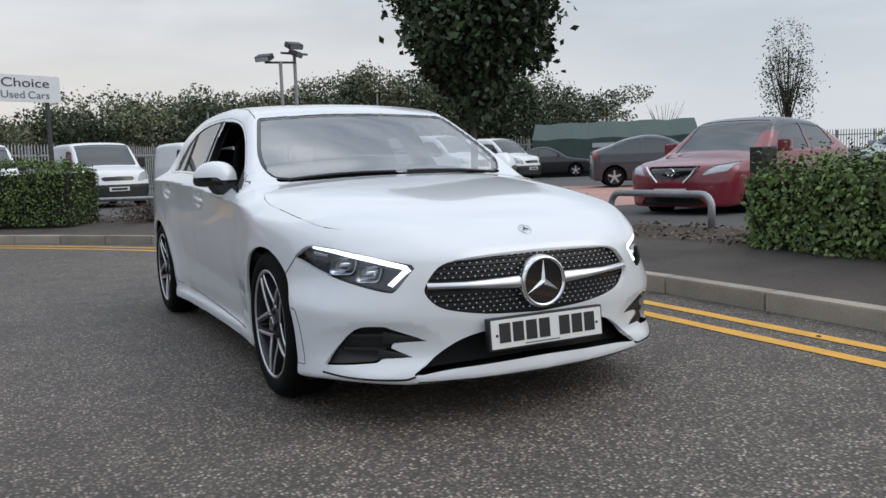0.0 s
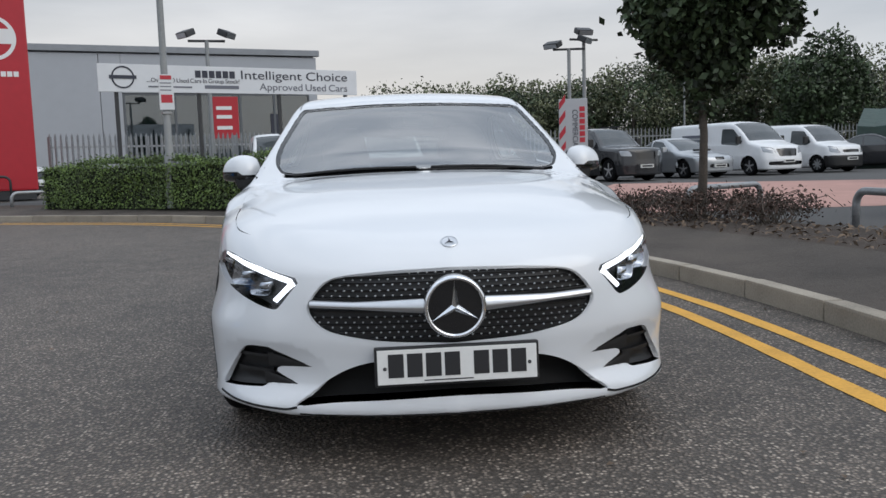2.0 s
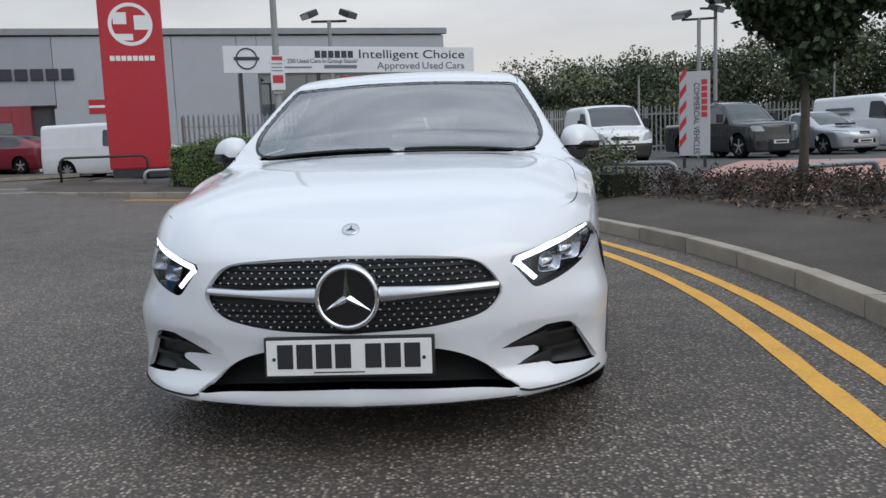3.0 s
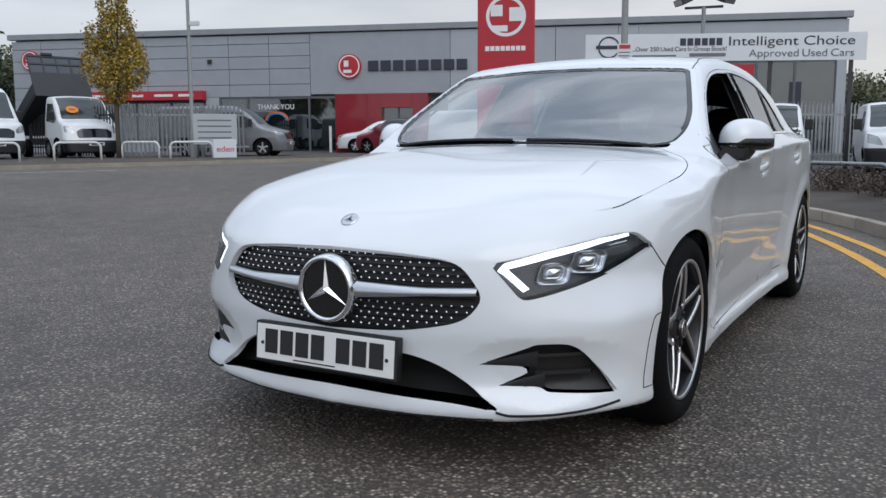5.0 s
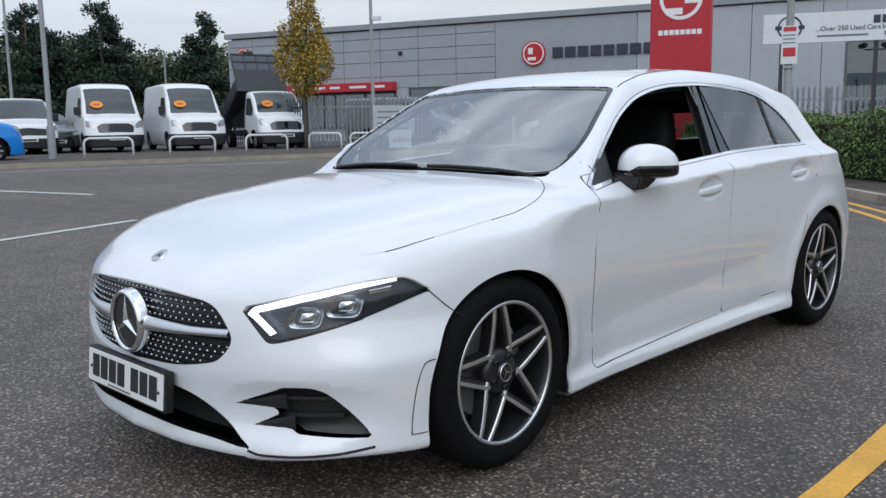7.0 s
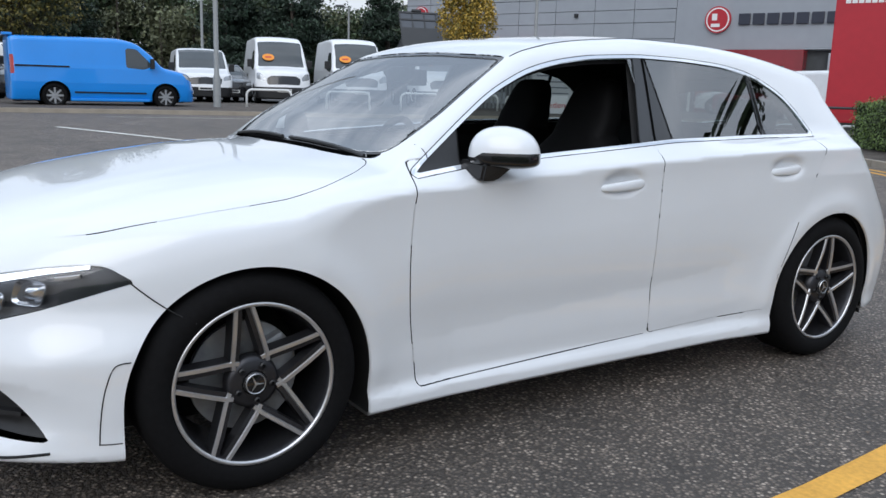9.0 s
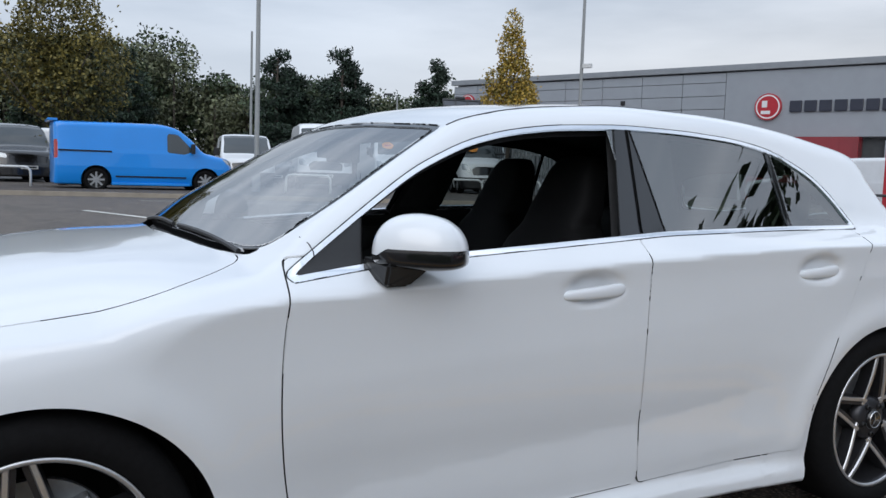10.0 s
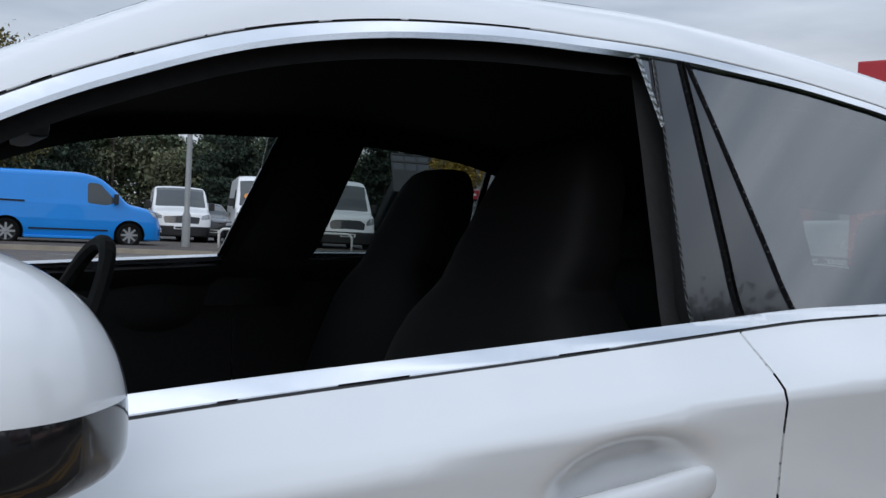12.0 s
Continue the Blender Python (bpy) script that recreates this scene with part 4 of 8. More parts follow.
# ---- palisade fences ----
def palisade(points, z, h, mat, label, gap=0.15):
    f = holder("palisade_fence", pose(0, 0, 0), label, "fence")
    bm = bmesh.new()
    for (ax, ay), (bx, by) in zip(points, points[1:]):
        a, b = Vector((ax, ay, z)), Vector((bx, by, z))
        d = (b - a).normalized()
        s = Vector((-d.y, d.x, 0))
        n = int((b - a).length / gap)
        for k in range(n):
            p = a + d * gap * k
            v = [bm.verts.new(p + d * u + s * w + Vector((0, 0, q))) for u, w, q in ((-0.035, 0.012, 0.05), (0, -0.012, 0.05), (0.035, 0.012, 0.05), (-0.035, 0.012, h - 0.12), (0, -0.012, h), (0.035, 0.012, h - 0.12))]
            bm.faces.new((v[0], v[1], v[4], v[3]))
            bm.faces.new((v[1], v[2], v[5], v[4]))
        m = int((b - a).length / 2.75)
        for k in range(m + 1):
            p = a + d * 2.75 * k
            post = boxed("post", (-0.05, 0.05, -0.04, 0.04, 0, h - 0.1), mat, f)
            post.matrix_local = Matrix.Translation(p + s * 0.06)
        for q in (0.35, h - 0.4):
            rail = boxed("rail", (0, (b - a).length, 0.015, 0.045, q - 0.03, q + 0.03), mat, f)
            rail.matrix_local = Matrix.Translation(a) @ Matrix.Rotation(math.atan2(d.y, d.x), 4, "Z")
    tagged(link("paling", bm, mat, f), kind="stuff")
    return f


palisade([(-9.0, 21.8), (-2.8, 25.2), (4.0, 33.0)], 0.1, 2.0, M["steel"], "galvanised palisade fence beside the red totem")
palisade([(4.0, 33.0), (22.0, 37.0), (33.0, 37.5), (60.0, 30.0)], 0.1, 2.1, M["fence_far"], "grey palisade fence before the trees", 0.2)
palisade([(-23.4, 17.6), (-20.6, 21.0)], 0.37, 1.9, M["steel"], "galvanised palisade fence by the yellow tree")
palisade([(-28.5, 17.5), (-23.4, 17.6)], 0.37, 1.9, M["dark_steel"], "dark palisade fence behind the tipper")


# ---- marquee ----
def marquee():
    t = holder("storage_tent", pose(24.5, 29.3, 0.1, 0, 0, -38), "dark green tarpaulin storage tent", "tent")
    bm = bmesh.new()
    L, W, e, r = 7.5, 4.6, 1.75, 2.55
    prof = [(-W / 2, 0), (-W / 2, e), (0, r), (W / 2, e), (W / 2, 0)]
    rows = []
    for k in range(13):
        x = -L / 2 + L * k / 12
        rows.append([bm.verts.new((x, y, z - 0.06 * (k % 3 == 1) * (z > 1))) for y, z in prof])
    for a, b in zip(rows, rows[1:]):
        for i in range(4):
            bm.faces.new((a[i], a[i + 1], b[i + 1], b[i]))
    bm.faces.new(rows[0])
    bm.faces.new(rows[-1])
    link("canvas", bm, M["tent"], t)
    boxed("window_flap", (-1.0, 0.2, -W / 2 - 0.03, -W / 2, 1.3, 1.5), M["sign_grey"], t)
    return t


marquee()

# ---- parked vehicles ----
def road_wheel(parent, x, y, r, s, alloy=True):
    w = new("wheel")
    w.parent = parent
    w.matrix_local = pose(x, y, r, 0, 0, 0 if s > 0 else 180)
    bm = bmesh.new()
    lathe(bm, [(r * 0.64, 0.0), (r * 0.72, 0.02), (r * 0.88, 0.02), (r * 0.97, -0.01), (r, -0.05), (r, -0.17), (r * 0.9, -0.21), (r * 0.6, -0.2)], "x", 28)
    link("tyre", bm, M["tyre"], w, smooth=True)
    bm = bmesh.new()
    lathe(bm, [(r * 0.66, 0.005), (r * 0.62, 0.0), (r * 0.58, -0.06), (0.001, -0.07)], "x", 28)
    link("rim", bm, M["rim_dark"] if alloy else M["black_plastic"], w)
    bm = bmesh.new()
    n = 5 if alloy else 8
    for k in range(n):
        t = 2 * math.pi * k / n
        q = Matrix.Rotation(t, 4, "X")
        v = [bm.verts.new(q @ Vector(p)) for p in ((0.0, -0.03, 0.02), (0.0, 0.03, 0.02), (0.002, 0.025, r * 0.64), (0.002, -0.025, r * 0.64))]
        bm.faces.new(v)
    lathe(bm, [(0.05, -0.01), (0.045, 0.006), (0.001, 0.01)], "x", 14)
    link("spokes", bm, M["rim_face"] if alloy else M["steel"], w)
    return w


def vehicle(name, label, category, paint, L, W, H, top, belt, lean, base, front_axle, r, side_glass, screen, grille, lamp,
            dark_low=0.0, group="", alloy=True, lean_front=0.10, dark_side=False, h=0.05, rear_lamp=None, plate=True, nose_curve=0.28, bumper_low=None, roof=None):
    """A parked vehicle facing -y, its nose at y = 0 and its wheels on z = 0."""
    v = holder(name, pose(0, 0, 0), label, category, group)
    topf = curve_fn(*top)
    hw = W / 2

    def body(x, y, z):
        ax = np.abs(x)
        w = hw - 0.03 - 0.05 * np.clip((0.55 - z) / 0.35, 0, 1) ** 2 + 0.03 * np.clip(1 - np.abs(z - 0.7) / 0.5, 0, 1) - lean * np.clip(z - belt, 0, 2)
        w = w - 0.10 * np.clip((0.5 - y) / 0.5, 0, 1) ** 2 - 0.05 * np.clip((y - L + 0.5) / 0.5, 0, 1) ** 2
        side = ax - w
        up = (z - topf(y) + 0.07 * (ax / hw) ** 2.5) * 0.8
        front = (nose_curve * (ax / hw) ** 2.6 + lean_front * np.clip(z - 0.55, 0, 0.6) - y) * 0.8
        rear = y - L + 0.08 * (ax / hw) ** 3
        d = smax(smax(side, up, 0.10), smax(front, rear, 0.02), 0.10)
        return smax(d, 0.20 - z, 0.05)
    k = Skin(body, (-hw - 0.125, -0.1, 0.1), (hw + 0.125, L + 0.1, H + 0.15), h)
    sv = lambda V: V[:, [1, 2]]
    fv = lambda V: np.stack([np.abs(V[:, 0]), V[:, 2]], 1)
    ax = lambda V: np.abs(V[:, 0])
    for cy in (front_axle, front_axle + base):
        k.cut("body", "arch", lambda V: np.maximum(np.hypot(V[:, 1] - cy, V[:, 2] - r) - r * 1.16, 0.45 - ax(V)))
    k.regions.pop("arch", None)
    for poly in side_glass:
        pl = rounded(poly, 0.06, 4)
        k.cut("body", "side_glass", lambda V: np.maximum(inside(sv(V), pl), (hw * 0.62 - ax(V)) * 5))
    y0, y1, z0, xw = screen
    k.cut("body", "screen", lambda V: np.maximum(np.maximum(np.maximum(y0 - V[:, 1], V[:, 1] - y1), z0 - V[:, 2]), ax(V) - xw - 0.35 * np.clip(z0 + 0.4 - V[:, 2], 0, 0.4) * 0.3))
    if rear_lamp:
        k.cut("body", "rear_lamp", lambda V: np.maximum(inside(fv(V), rounded(rear_lamp, 0.03)), (L - 0.14 - V[:, 1]) * 5))
    k.cut("body", "lamp", lambda V: np.maximum(inside(fv(V), rounded(lamp, 0.03, 4)), (V[:, 1] - 0.75) * 5))
    for g in grille:
        k.cut("body", "grille", lambda V: np.maximum(inside(np.stack([np.abs(V[:, 0]), V[:, 2]], 1), rounded(g, 0.03, 4)), (V[:, 1] - 0.45) * 5))
    if bumper_low:
        k.cut("body", "low", lambda V: np.maximum(V[:, 2] - bumper_low, V[:, 1] - front_axle + r))
    if dark_low:
        k.cut("body", "low", lambda V: V[:, 2] - dark_low)
    if roof:
        k.cut("body", "roof", lambda V: roof - V[:, 2])
    R = k.regions
    k.mesh(R["body"], "body", paint, v)
    k.mesh(R.get("roof"), "roof", M["car_black"], v, label="glossy black roof")
    for s in (1, -1):
        for poly in side_glass:
            lo, hi = min(p[0] for p in poly), max(p[0] for p in poly)
            k.mesh([f for f in R.get("side_glass", []) if k.V[f[0]][0] * s > 0 and lo - 0.03 < k.V[list(f)].mean(0)[1] < hi + 0.03], "side_window", M["far_glass"], v, push=0.008)
    k.mesh(R["screen"], "windscreen", M["far_glass"], v, push=0.008)
    k.mesh(R.get("grille"), "grille", M["black_gloss"], v, push=0.02)
    k.mesh(R.get("low"), "lower_trim", M["black_plastic"], v)
    for s in (1, -1):
        k.mesh([q for q in R.get("rear_lamp", []) if k.V[q[0]][0] * s > 0], "tail_lamp", M["red_lens"], v, push=0.004)
        f = [q for q in R.get("lamp", []) if k.V[q[0]][0] * s > 0]
        k.mesh(f, "headlamp", M["lamp_far"], v, push=0.01)
        for cy in (front_axle, front_axle + base):
            road_wheel(v, s * (hw - 0.06), cy, r, s, alloy)
            boxed("wheel_housing", (min(s * 0.45, s * (hw - 0.30)), max(s * 0.45, s * (hw - 0.30)), cy - r * 1.25, cy + r * 1.25, 0.22, r * 2.3), M["groove"], v)
        bm = bmesh.new()
        box(bm, -0.10, 0.10, -0.05, 0.05, -0.09 - 0.04 * (H > 1.8), 0.09 + 0.06 * (H > 1.8), 0.03)
        my, mz = screen[0] + (0.35 if H > 1.8 else 0.45), belt + (0.16 if H > 1.8 else 0.08)
        bmesh.ops.transform(bm, matrix=pose(s * (hw + 0.09), my, mz), verts=bm.verts)
        link("door_mirror", bm, M["black_plastic"] if H > 1.8 else paint, v)
    if plate:
        zz = 0.42 if H < 1.8 else 0.5
        boxed("number_plate", (-0.26, 0.26, -0.03, 0.03, zz - 0.055, zz + 0.055), M["plate"], v)
        boxed("plate_bar", (-0.21, 0.21, -0.034, -0.03, zz - 0.03, zz + 0.03), M["plate_ink"], v)
    boxed("underbody", (-hw + 0.25, hw - 0.25, 0.4, L - 0.3, 0.18, 0.35), M["groove"], v)
    return v


M["far_glass"] = material("dark_vehicle_glass", (0.040, 0.048, 0.052), 0.08, vary=0.35, coarse=0.8, coat=0.3, spec=0.6)
M["lamp_far"] = material("clear_lamp_unit", (0.42, 0.44, 0.46), 0.15, metal=0.5, vary=0.3, grain=30)


def sticker(parent, x, y, z, tilt):
    bm = bmesh.new()
    lathe(bm, [(0.001, -0.004), (0.19, -0.004), (0.19, 0.0)], "y", 28)
    for q in bm.verts:
        q.co = pose(x, y, z, -tilt, 0, 0) @ Vector((q.co.x * 1.15, q.co.y, q.co.z * 0.85))
    d = link("price_sticker", bm, M["orange"], parent, "round orange sticker on the windscreen")
    bm = bmesh.new()
    box(bm, -0.11, 0.11, -0.009, -0.005, -0.03, 0.03)
    bmesh.ops.transform(bm, matrix=pose(x, y, z, -tilt, 0, 0), verts=bm.verts)
    link("sticker_mark", bm, M["ink_red"], d)


# panel vans with a mid roof
VAN_TOP = [(-0.05, 0.95), (0.12, 1.10), (0.55, 1.28), (0.78, 1.36), (1.15, 1.86), (1.48, 2.27), (1.85, 2.44), (2.6, 2.50), (5.6, 2.48)]
van = vehicle("panel_van", "white mid-roof panel van with an orange windscreen sticker", "van", M["van_white"], 5.5, 2.02, 2.5, VAN_TOP, 1.30, 0.13, 3.3, 0.98, 0.34,
              [[(1.0, 1.36), (1.45, 1.93), (2.05, 1.95), (2.05, 1.30), (1.2, 1.22)]], (0.80, 1.50, 1.36, 0.80),
              [[(-0.1, 0.72), (0.58, 0.70), (0.62, 0.92), (0.45, 1.02), (-0.1, 1.03)]], [(0.66, 0.84), (0.95, 0.90), (0.95, 1.12), (0.80, 1.10), (0.66, 0.96)],
              group="parked white vans", alloy=False, lean_front=0.28, bumper_low=0.62, h=0.06)
sticker(van, -0.45, 1.02, 1.70, 40)
van.matrix_world = pose(-26.4, 11.5, 0.35, 0, 0, 75)
copy_thing(van, pose(-24.9, 13.9, 0.35, 0, 0, 74))
low_van = vehicle("panel_van", "white low-roof van with an orange windscreen sticker", "van", M["van_white"], 5.0, 1.98, 2.0,
                  [(-0.05, 0.90), (0.12, 1.00), (0.6, 1.12), (0.95, 1.22), (1.35, 1.60), (1.80, 1.90), (2.3, 1.97), (5.1, 1.95)], 1.10, 0.12, 2.95, 0.95, 0.33,
                  [[(1.25, 1.18), (1.75, 1.68), (2.4, 1.70), (2.4, 1.14), (1.5, 1.08)]], (0.98, 1.80, 1.22, 0.80),
                  [[(-0.1, 0.66), (0.55, 0.64), (0.60, 0.86), (-0.1, 0.92)]], [(0.62, 0.78), (0.93, 0.82), (0.93, 1.00), (0.66, 0.92)],
                  group="parked white vans", alloy=False, lean_front=0.25, bumper_low=0.55, h=0.06)
sticker(low_van, -0.45, 1.30, 1.50, 45)
low_van.matrix_world = pose(-27.6, 9.0, 0.35, 0, 0, 78)
blue = vehicle("panel_van", "bright blue panel van parked at the roadside", "van", M["van_blue"], 5.0, 1.98, 2.0,
               [(-0.05, 0.88), (0.12, 0.98), (0.6, 1.12), (0.95, 1.20), (1.35, 1.58), (1.80, 1.88), (2.3, 1.96), (5.1, 1.92)], 1.10, 0.12, 2.95, 0.95, 0.34,
               [[(1.28, 1.20), (1.72, 1.66), (2.02, 1.68), (2.02, 1.14), (1.55, 1.10)]], (0.98, 1.80, 1.22, 0.80),
               [[(-0.1, 0.66), (0.55, 0.64), (0.60, 0.86), (-0.1, 0.90)], [(-0.1, 0.30), (0.7, 0.32), (0.7, 0.48), (-0.1, 0.5)]], [(0.60, 0.78), (0.95, 0.86), (0.95, 1.02), (0.66, 0.94)],
               alloy=False, lean_front=0.25, h=0.05, rear_lamp=[(0.80, 0.9), (1.1, 0.9), (1.1, 1.4), (0.80, 1.4)])
for s in (1, -1):
    boxed("slide_rail", (min(s * 0.985, s * 0.96), max(s * 0.985, s * 0.96), 3.5, 4.85, 1.10, 1.14), M["groove"], blue)
    boxed("side_step", (min(s * 0.93, s * 0.99), max(s * 0.93, s * 0.99), 1.4, 3.5, 0.2, 0.27), M["van_blue"], blue, 0.02)
    boxed("rub_strip", (min(s * 0.965, s * 0.985), max(s * 0.965, s * 0.985), 1.5, 3.4, 0.42, 0.46), M["groove"], blue)
boxed("roof_spoiler", (-0.75, 0.75, 4.85, 5.1, 1.90, 1.97), M["van_blue"], blue, 0.02)
blue.matrix_world = pose(-23.2, 7.1, 0.29, 0, 0, 178)
# tipper: cab, black body tipped up
tipper = vehicle("tipper_truck", "white tipper truck with its black body tipped up", "truck", M["van_white"], 2.3, 2.0, 2.2,
                 [(-0.05, 0.95), (0.12, 1.10), (0.55, 1.28), (0.78, 1.36), (1.15, 1.82), (1.45, 2.12), (1.75, 2.2), (2.4, 2.2)], 1.30, 0.12, 1.0, 0.98, 0.34,
                 [[(1.0, 1.36), (1.45, 1.9), (2.0, 1.92), (2.0, 1.30), (1.2, 1.22)]], (0.80, 1.50, 1.36, 0.80),
                 [[(-0.1, 0.72), (0.58, 0.70), (0.62, 0.92), (0.45, 1.02), (-0.1, 1.03)]], [(0.66, 0.84), (0.95, 0.90), (0.95, 1.12), (0.80, 1.10), (0.66, 0.96)],
                 alloy=False, lean_front=0.28, bumper_low=0.62, h=0.06)
sticker(tipper, -0.40, 1.02, 1.70, 40)
boxed("chassis", (-0.45, 0.45, 2.2, 5.6, 0.45, 0.7), M["dark_steel"], tipper)
for s in (1, -1):
    road_wheel(tipper, s * 0.92, 4.6, 0.34, s, False)
tb = new("tipping_body")
tb.parent = tipper
tb.matrix_local = pose(0, 5.5, 0.8, -27, 0, 0)
boxed("floor_plate", (-1.02, 1.02, -3.1, 0, 0, 0.08), M["dark_steel"], tb)
for s in (1, -1):
    boxed("side_board", (min(s * 0.98, s * 1.04), max(s * 0.98, s * 1.04), -3.1, 0, 0.08, 0.5), M["dark_steel"], tb)
boxed("head_board", (-1.02, 1.02, -3.15, -3.08, 0, 0.9), M["dark_steel"], tb)
for z in (0.9, 1.3, 1.62):
    boxed("rack_bar", (-1.02, 1.02, -3.15, -3.08, z, z + 0.07), M["dark_steel"], tb)
for x in (-1.0, -0.5, 0.0, 0.5, 0.96):
    boxed("rack_post", (x - 0.03, x + 0.03, -3.14, -3.09, 0.9, 1.65), M["dark_steel"], tb)
boxed("mesh_screen", (-1.0, 1.0, -3.12, -3.11, 0.95, 1.62), M["tint_screen"] if "tint_screen" in M else M["car_grey"], tb)
boxed("beacon", (-0.5, -0.1, -3.2, -3.05, 1.68, 1.78), M["black_plastic"], tb, 0.03)
tipper.matrix_world = pose(-23.8, 16.85, 0.35, 0, 0, 74)
dark_van = vehicle("people_carrier", "black van behind a kerbside tree", "van", M["car_black"], 5.0, 1.98, 2.0,
                   [(-0.05, 0.90), (0.12, 1.00), (0.6, 1.12), (0.95, 1.22), (1.35, 1.60), (1.80, 1.90), (2.3, 1.97), (5.1, 1.95)], 1.10, 0.12, 2.95, 0.95, 0.33,
                   [[(1.25, 1.18), (1.75, 1.68), (4.6, 1.70), (4.6, 1.14), (1.5, 1.08)]], (0.98, 1.80, 1.22, 0.80),
                   [[(-0.1, 0.66), (0.55, 0.64), (0.60, 0.86), (-0.1, 0.92)]], [(0.62, 0.78), (0.93, 0.82), (0.93, 1.00), (0.66, 0.92)], lean_front=0.25, h=0.06)
dark_van.matrix_world = pose(-28.2, 1.9, 0.35, 0, 0, 100)
grey_van = vehicle("panel_van", "grey van behind the palisade fence", "van", M["van_grey"], 4.9, 1.92, 1.95,
                   [(-0.05, 0.85), (0.12, 0.95), (0.6, 1.08), (0.95, 1.18), (1.35, 1.55), (1.80, 1.83), (2.3, 1.9), (5.0, 1.88)], 1.08, 0.12, 2.9, 0.92, 0.33,
                   [[(1.25, 1.16), (1.72, 1.62), (2.5, 1.64), (2.5, 1.12), (1.5, 1.06)]], (0.98, 1.80, 1.2, 0.78),
                   [[(-0.1, 0.66), (0.55, 0.64), (0.60, 0.86), (-0.1, 0.92)]], [(0.60, 0.76), (0.93, 0.80), (0.93, 0.98), (0.66, 0.90)], lean_front=0.22, h=0.06)
grey_van.matrix_world = pose(-19.9, 22.6, 0.35, 0, 0, 118)
white_mid = copy_thing(low_van, pose(-10.6, 25.6, 0.12, 0, 0, 80))
tagged(white_mid, "white van standing behind the red totem", "van")
far_white = copy_thing(low_van, pose(-31.5, 6.2, 0.35, 0, 0, 150))
tagged(far_white, "white van parked behind the blue van", "van")

# small vans and cars in the near car park
small_van = vehicle("small_van", "small white van with dark lower bumper", "van", M["van_white"], 4.3, 1.83, 1.85,
                    [(-0.05, 0.82), (0.10, 0.95), (0.5, 1.06), (0.85, 1.14), (1.2, 1.45), (1.6, 1.74), (2.0, 1.81), (3.4, 1.83), (4.4, 1.78)], 1.05, 0.14, 2.7, 0.82, 0.31,
                    [[(1.10, 1.12), (1.45, 1.54), (2.05, 1.58), (2.05, 1.06), (1.3, 1.02)]], (0.88, 1.60, 1.14, 0.72),
                    [[(-0.1, 0.72), (0.40, 0.72), (0.45, 0.82), (-0.1, 0.84)]], [(0.50, 0.68), (0.85, 0.74), (0.85, 0.98), (0.62, 0.90)],
                    group="small white vans", alloy=False, lean_front=0.2, bumper_low=0.62, h=0.05)
small_van.matrix_world = pose(0.9, 20.6, LOT, 0, 0, 9)
copy_thing(small_van, pose(4.1, 21.6, LOT, 0, 0, 9))
copy_thing(small_van, pose(-2.2, 19.8, LOT, 0, 0, 9))


def car_top(bonnet, H, L, cowl=1.15, peak=2.3, back=None):
    pts = [(-0.05, bonnet - 0.24), (0.08, bonnet - 0.14), (0.5, bonnet - 0.03), (cowl, bonnet + 0.06), (cowl + 0.5, bonnet + 0.33), (cowl + 0.85, H - 0.06), (peak, H)]
    return pts + (back or [(L - 1.2, H - 0.05), (L - 0.55, H - 0.25), (L + 0.05, bonnet + 0.1)])


leaf = vehicle("hatchback_car", "dark red hatchback with a black roof behind the hoop rail", "car", M["car_red"], 4.49, 1.79, 1.54, car_top(0.93, 1.54, 4.49, 1.1), 0.98, 0.42, 2.7, 0.95, 0.32,
               [[(1.55, 1.0), (2.05, 1.36), (2.75, 1.42), (2.75, 1.0)], [(2.82, 1.0), (2.82, 1.42), (3.5, 1.36), (3.75, 1.12), (3.6, 1.02)]], (1.18, 1.98, 0.98, 0.60),
               [[(-0.1, 0.60), (0.30, 0.62), (0.44, 0.80), (-0.1, 0.80)], [(-0.1, 0.22), (0.55, 0.24), (0.45, 0.34), (-0.1, 0.36)]], [(0.46, 0.66), (0.80, 0.72), (0.85, 0.86), (0.60, 0.80)], h=0.035, roof=1.30)
bm = bmesh.new()
lathe(bm, [(0.045, -0.012), (0.058, -0.016), (0.062, 0.0)], "y", 24, (0, 0.02, 0.71))
link("emblem_ring", bm, M["chrome"], leaf)
boxed("emblem_bar", (-0.085, 0.085, -0.005, 0.02, 0.695, 0.725), M["chrome"], leaf)
for s in (1, -1):
    bm = bmesh.new()
    tube(bm, [(s * 0.22, -0.005, 0.56), (s * 0.34, 0.015, 0.68), (s * 0.43, 0.04, 0.80)], 0.016, 6)
    link("grille_blade", bm, M["chrome"], leaf)
leaf.matrix_world = pose(6.9, 6.0, 0.02, 0, 0, -74)
hatch = vehicle("hatchback_car", "dark grey small hatchback seen from its tail", "car", M["car_grey"], 3.95, 1.72, 1.48, car_top(0.92, 1.47, 3.95, 1.0), 0.96, 0.4, 2.5, 0.82, 0.30,
                [[(1.45, 0.98), (1.95, 1.32), (2.5, 1.36), (2.5, 0.98)], [(2.56, 0.98), (2.56, 1.36), (3.2, 1.30), (3.4, 1.08)]], (1.08, 1.85, 0.98, 0.58),
                [[(-0.1, 0.62), (0.36, 0.62), (0.4, 0.72), (-0.1, 0.72)]], [(0.46, 0.66), (0.76, 0.70), (0.8, 0.86), (0.6, 0.80)], h=0.05, rear_lamp=[(0.62, 0.82), (0.95, 0.82), (0.95, 1.12), (0.7, 1.12)])
hatch.matrix_world = pose(16.8, 14.5, LOT, 0, 0, 57)
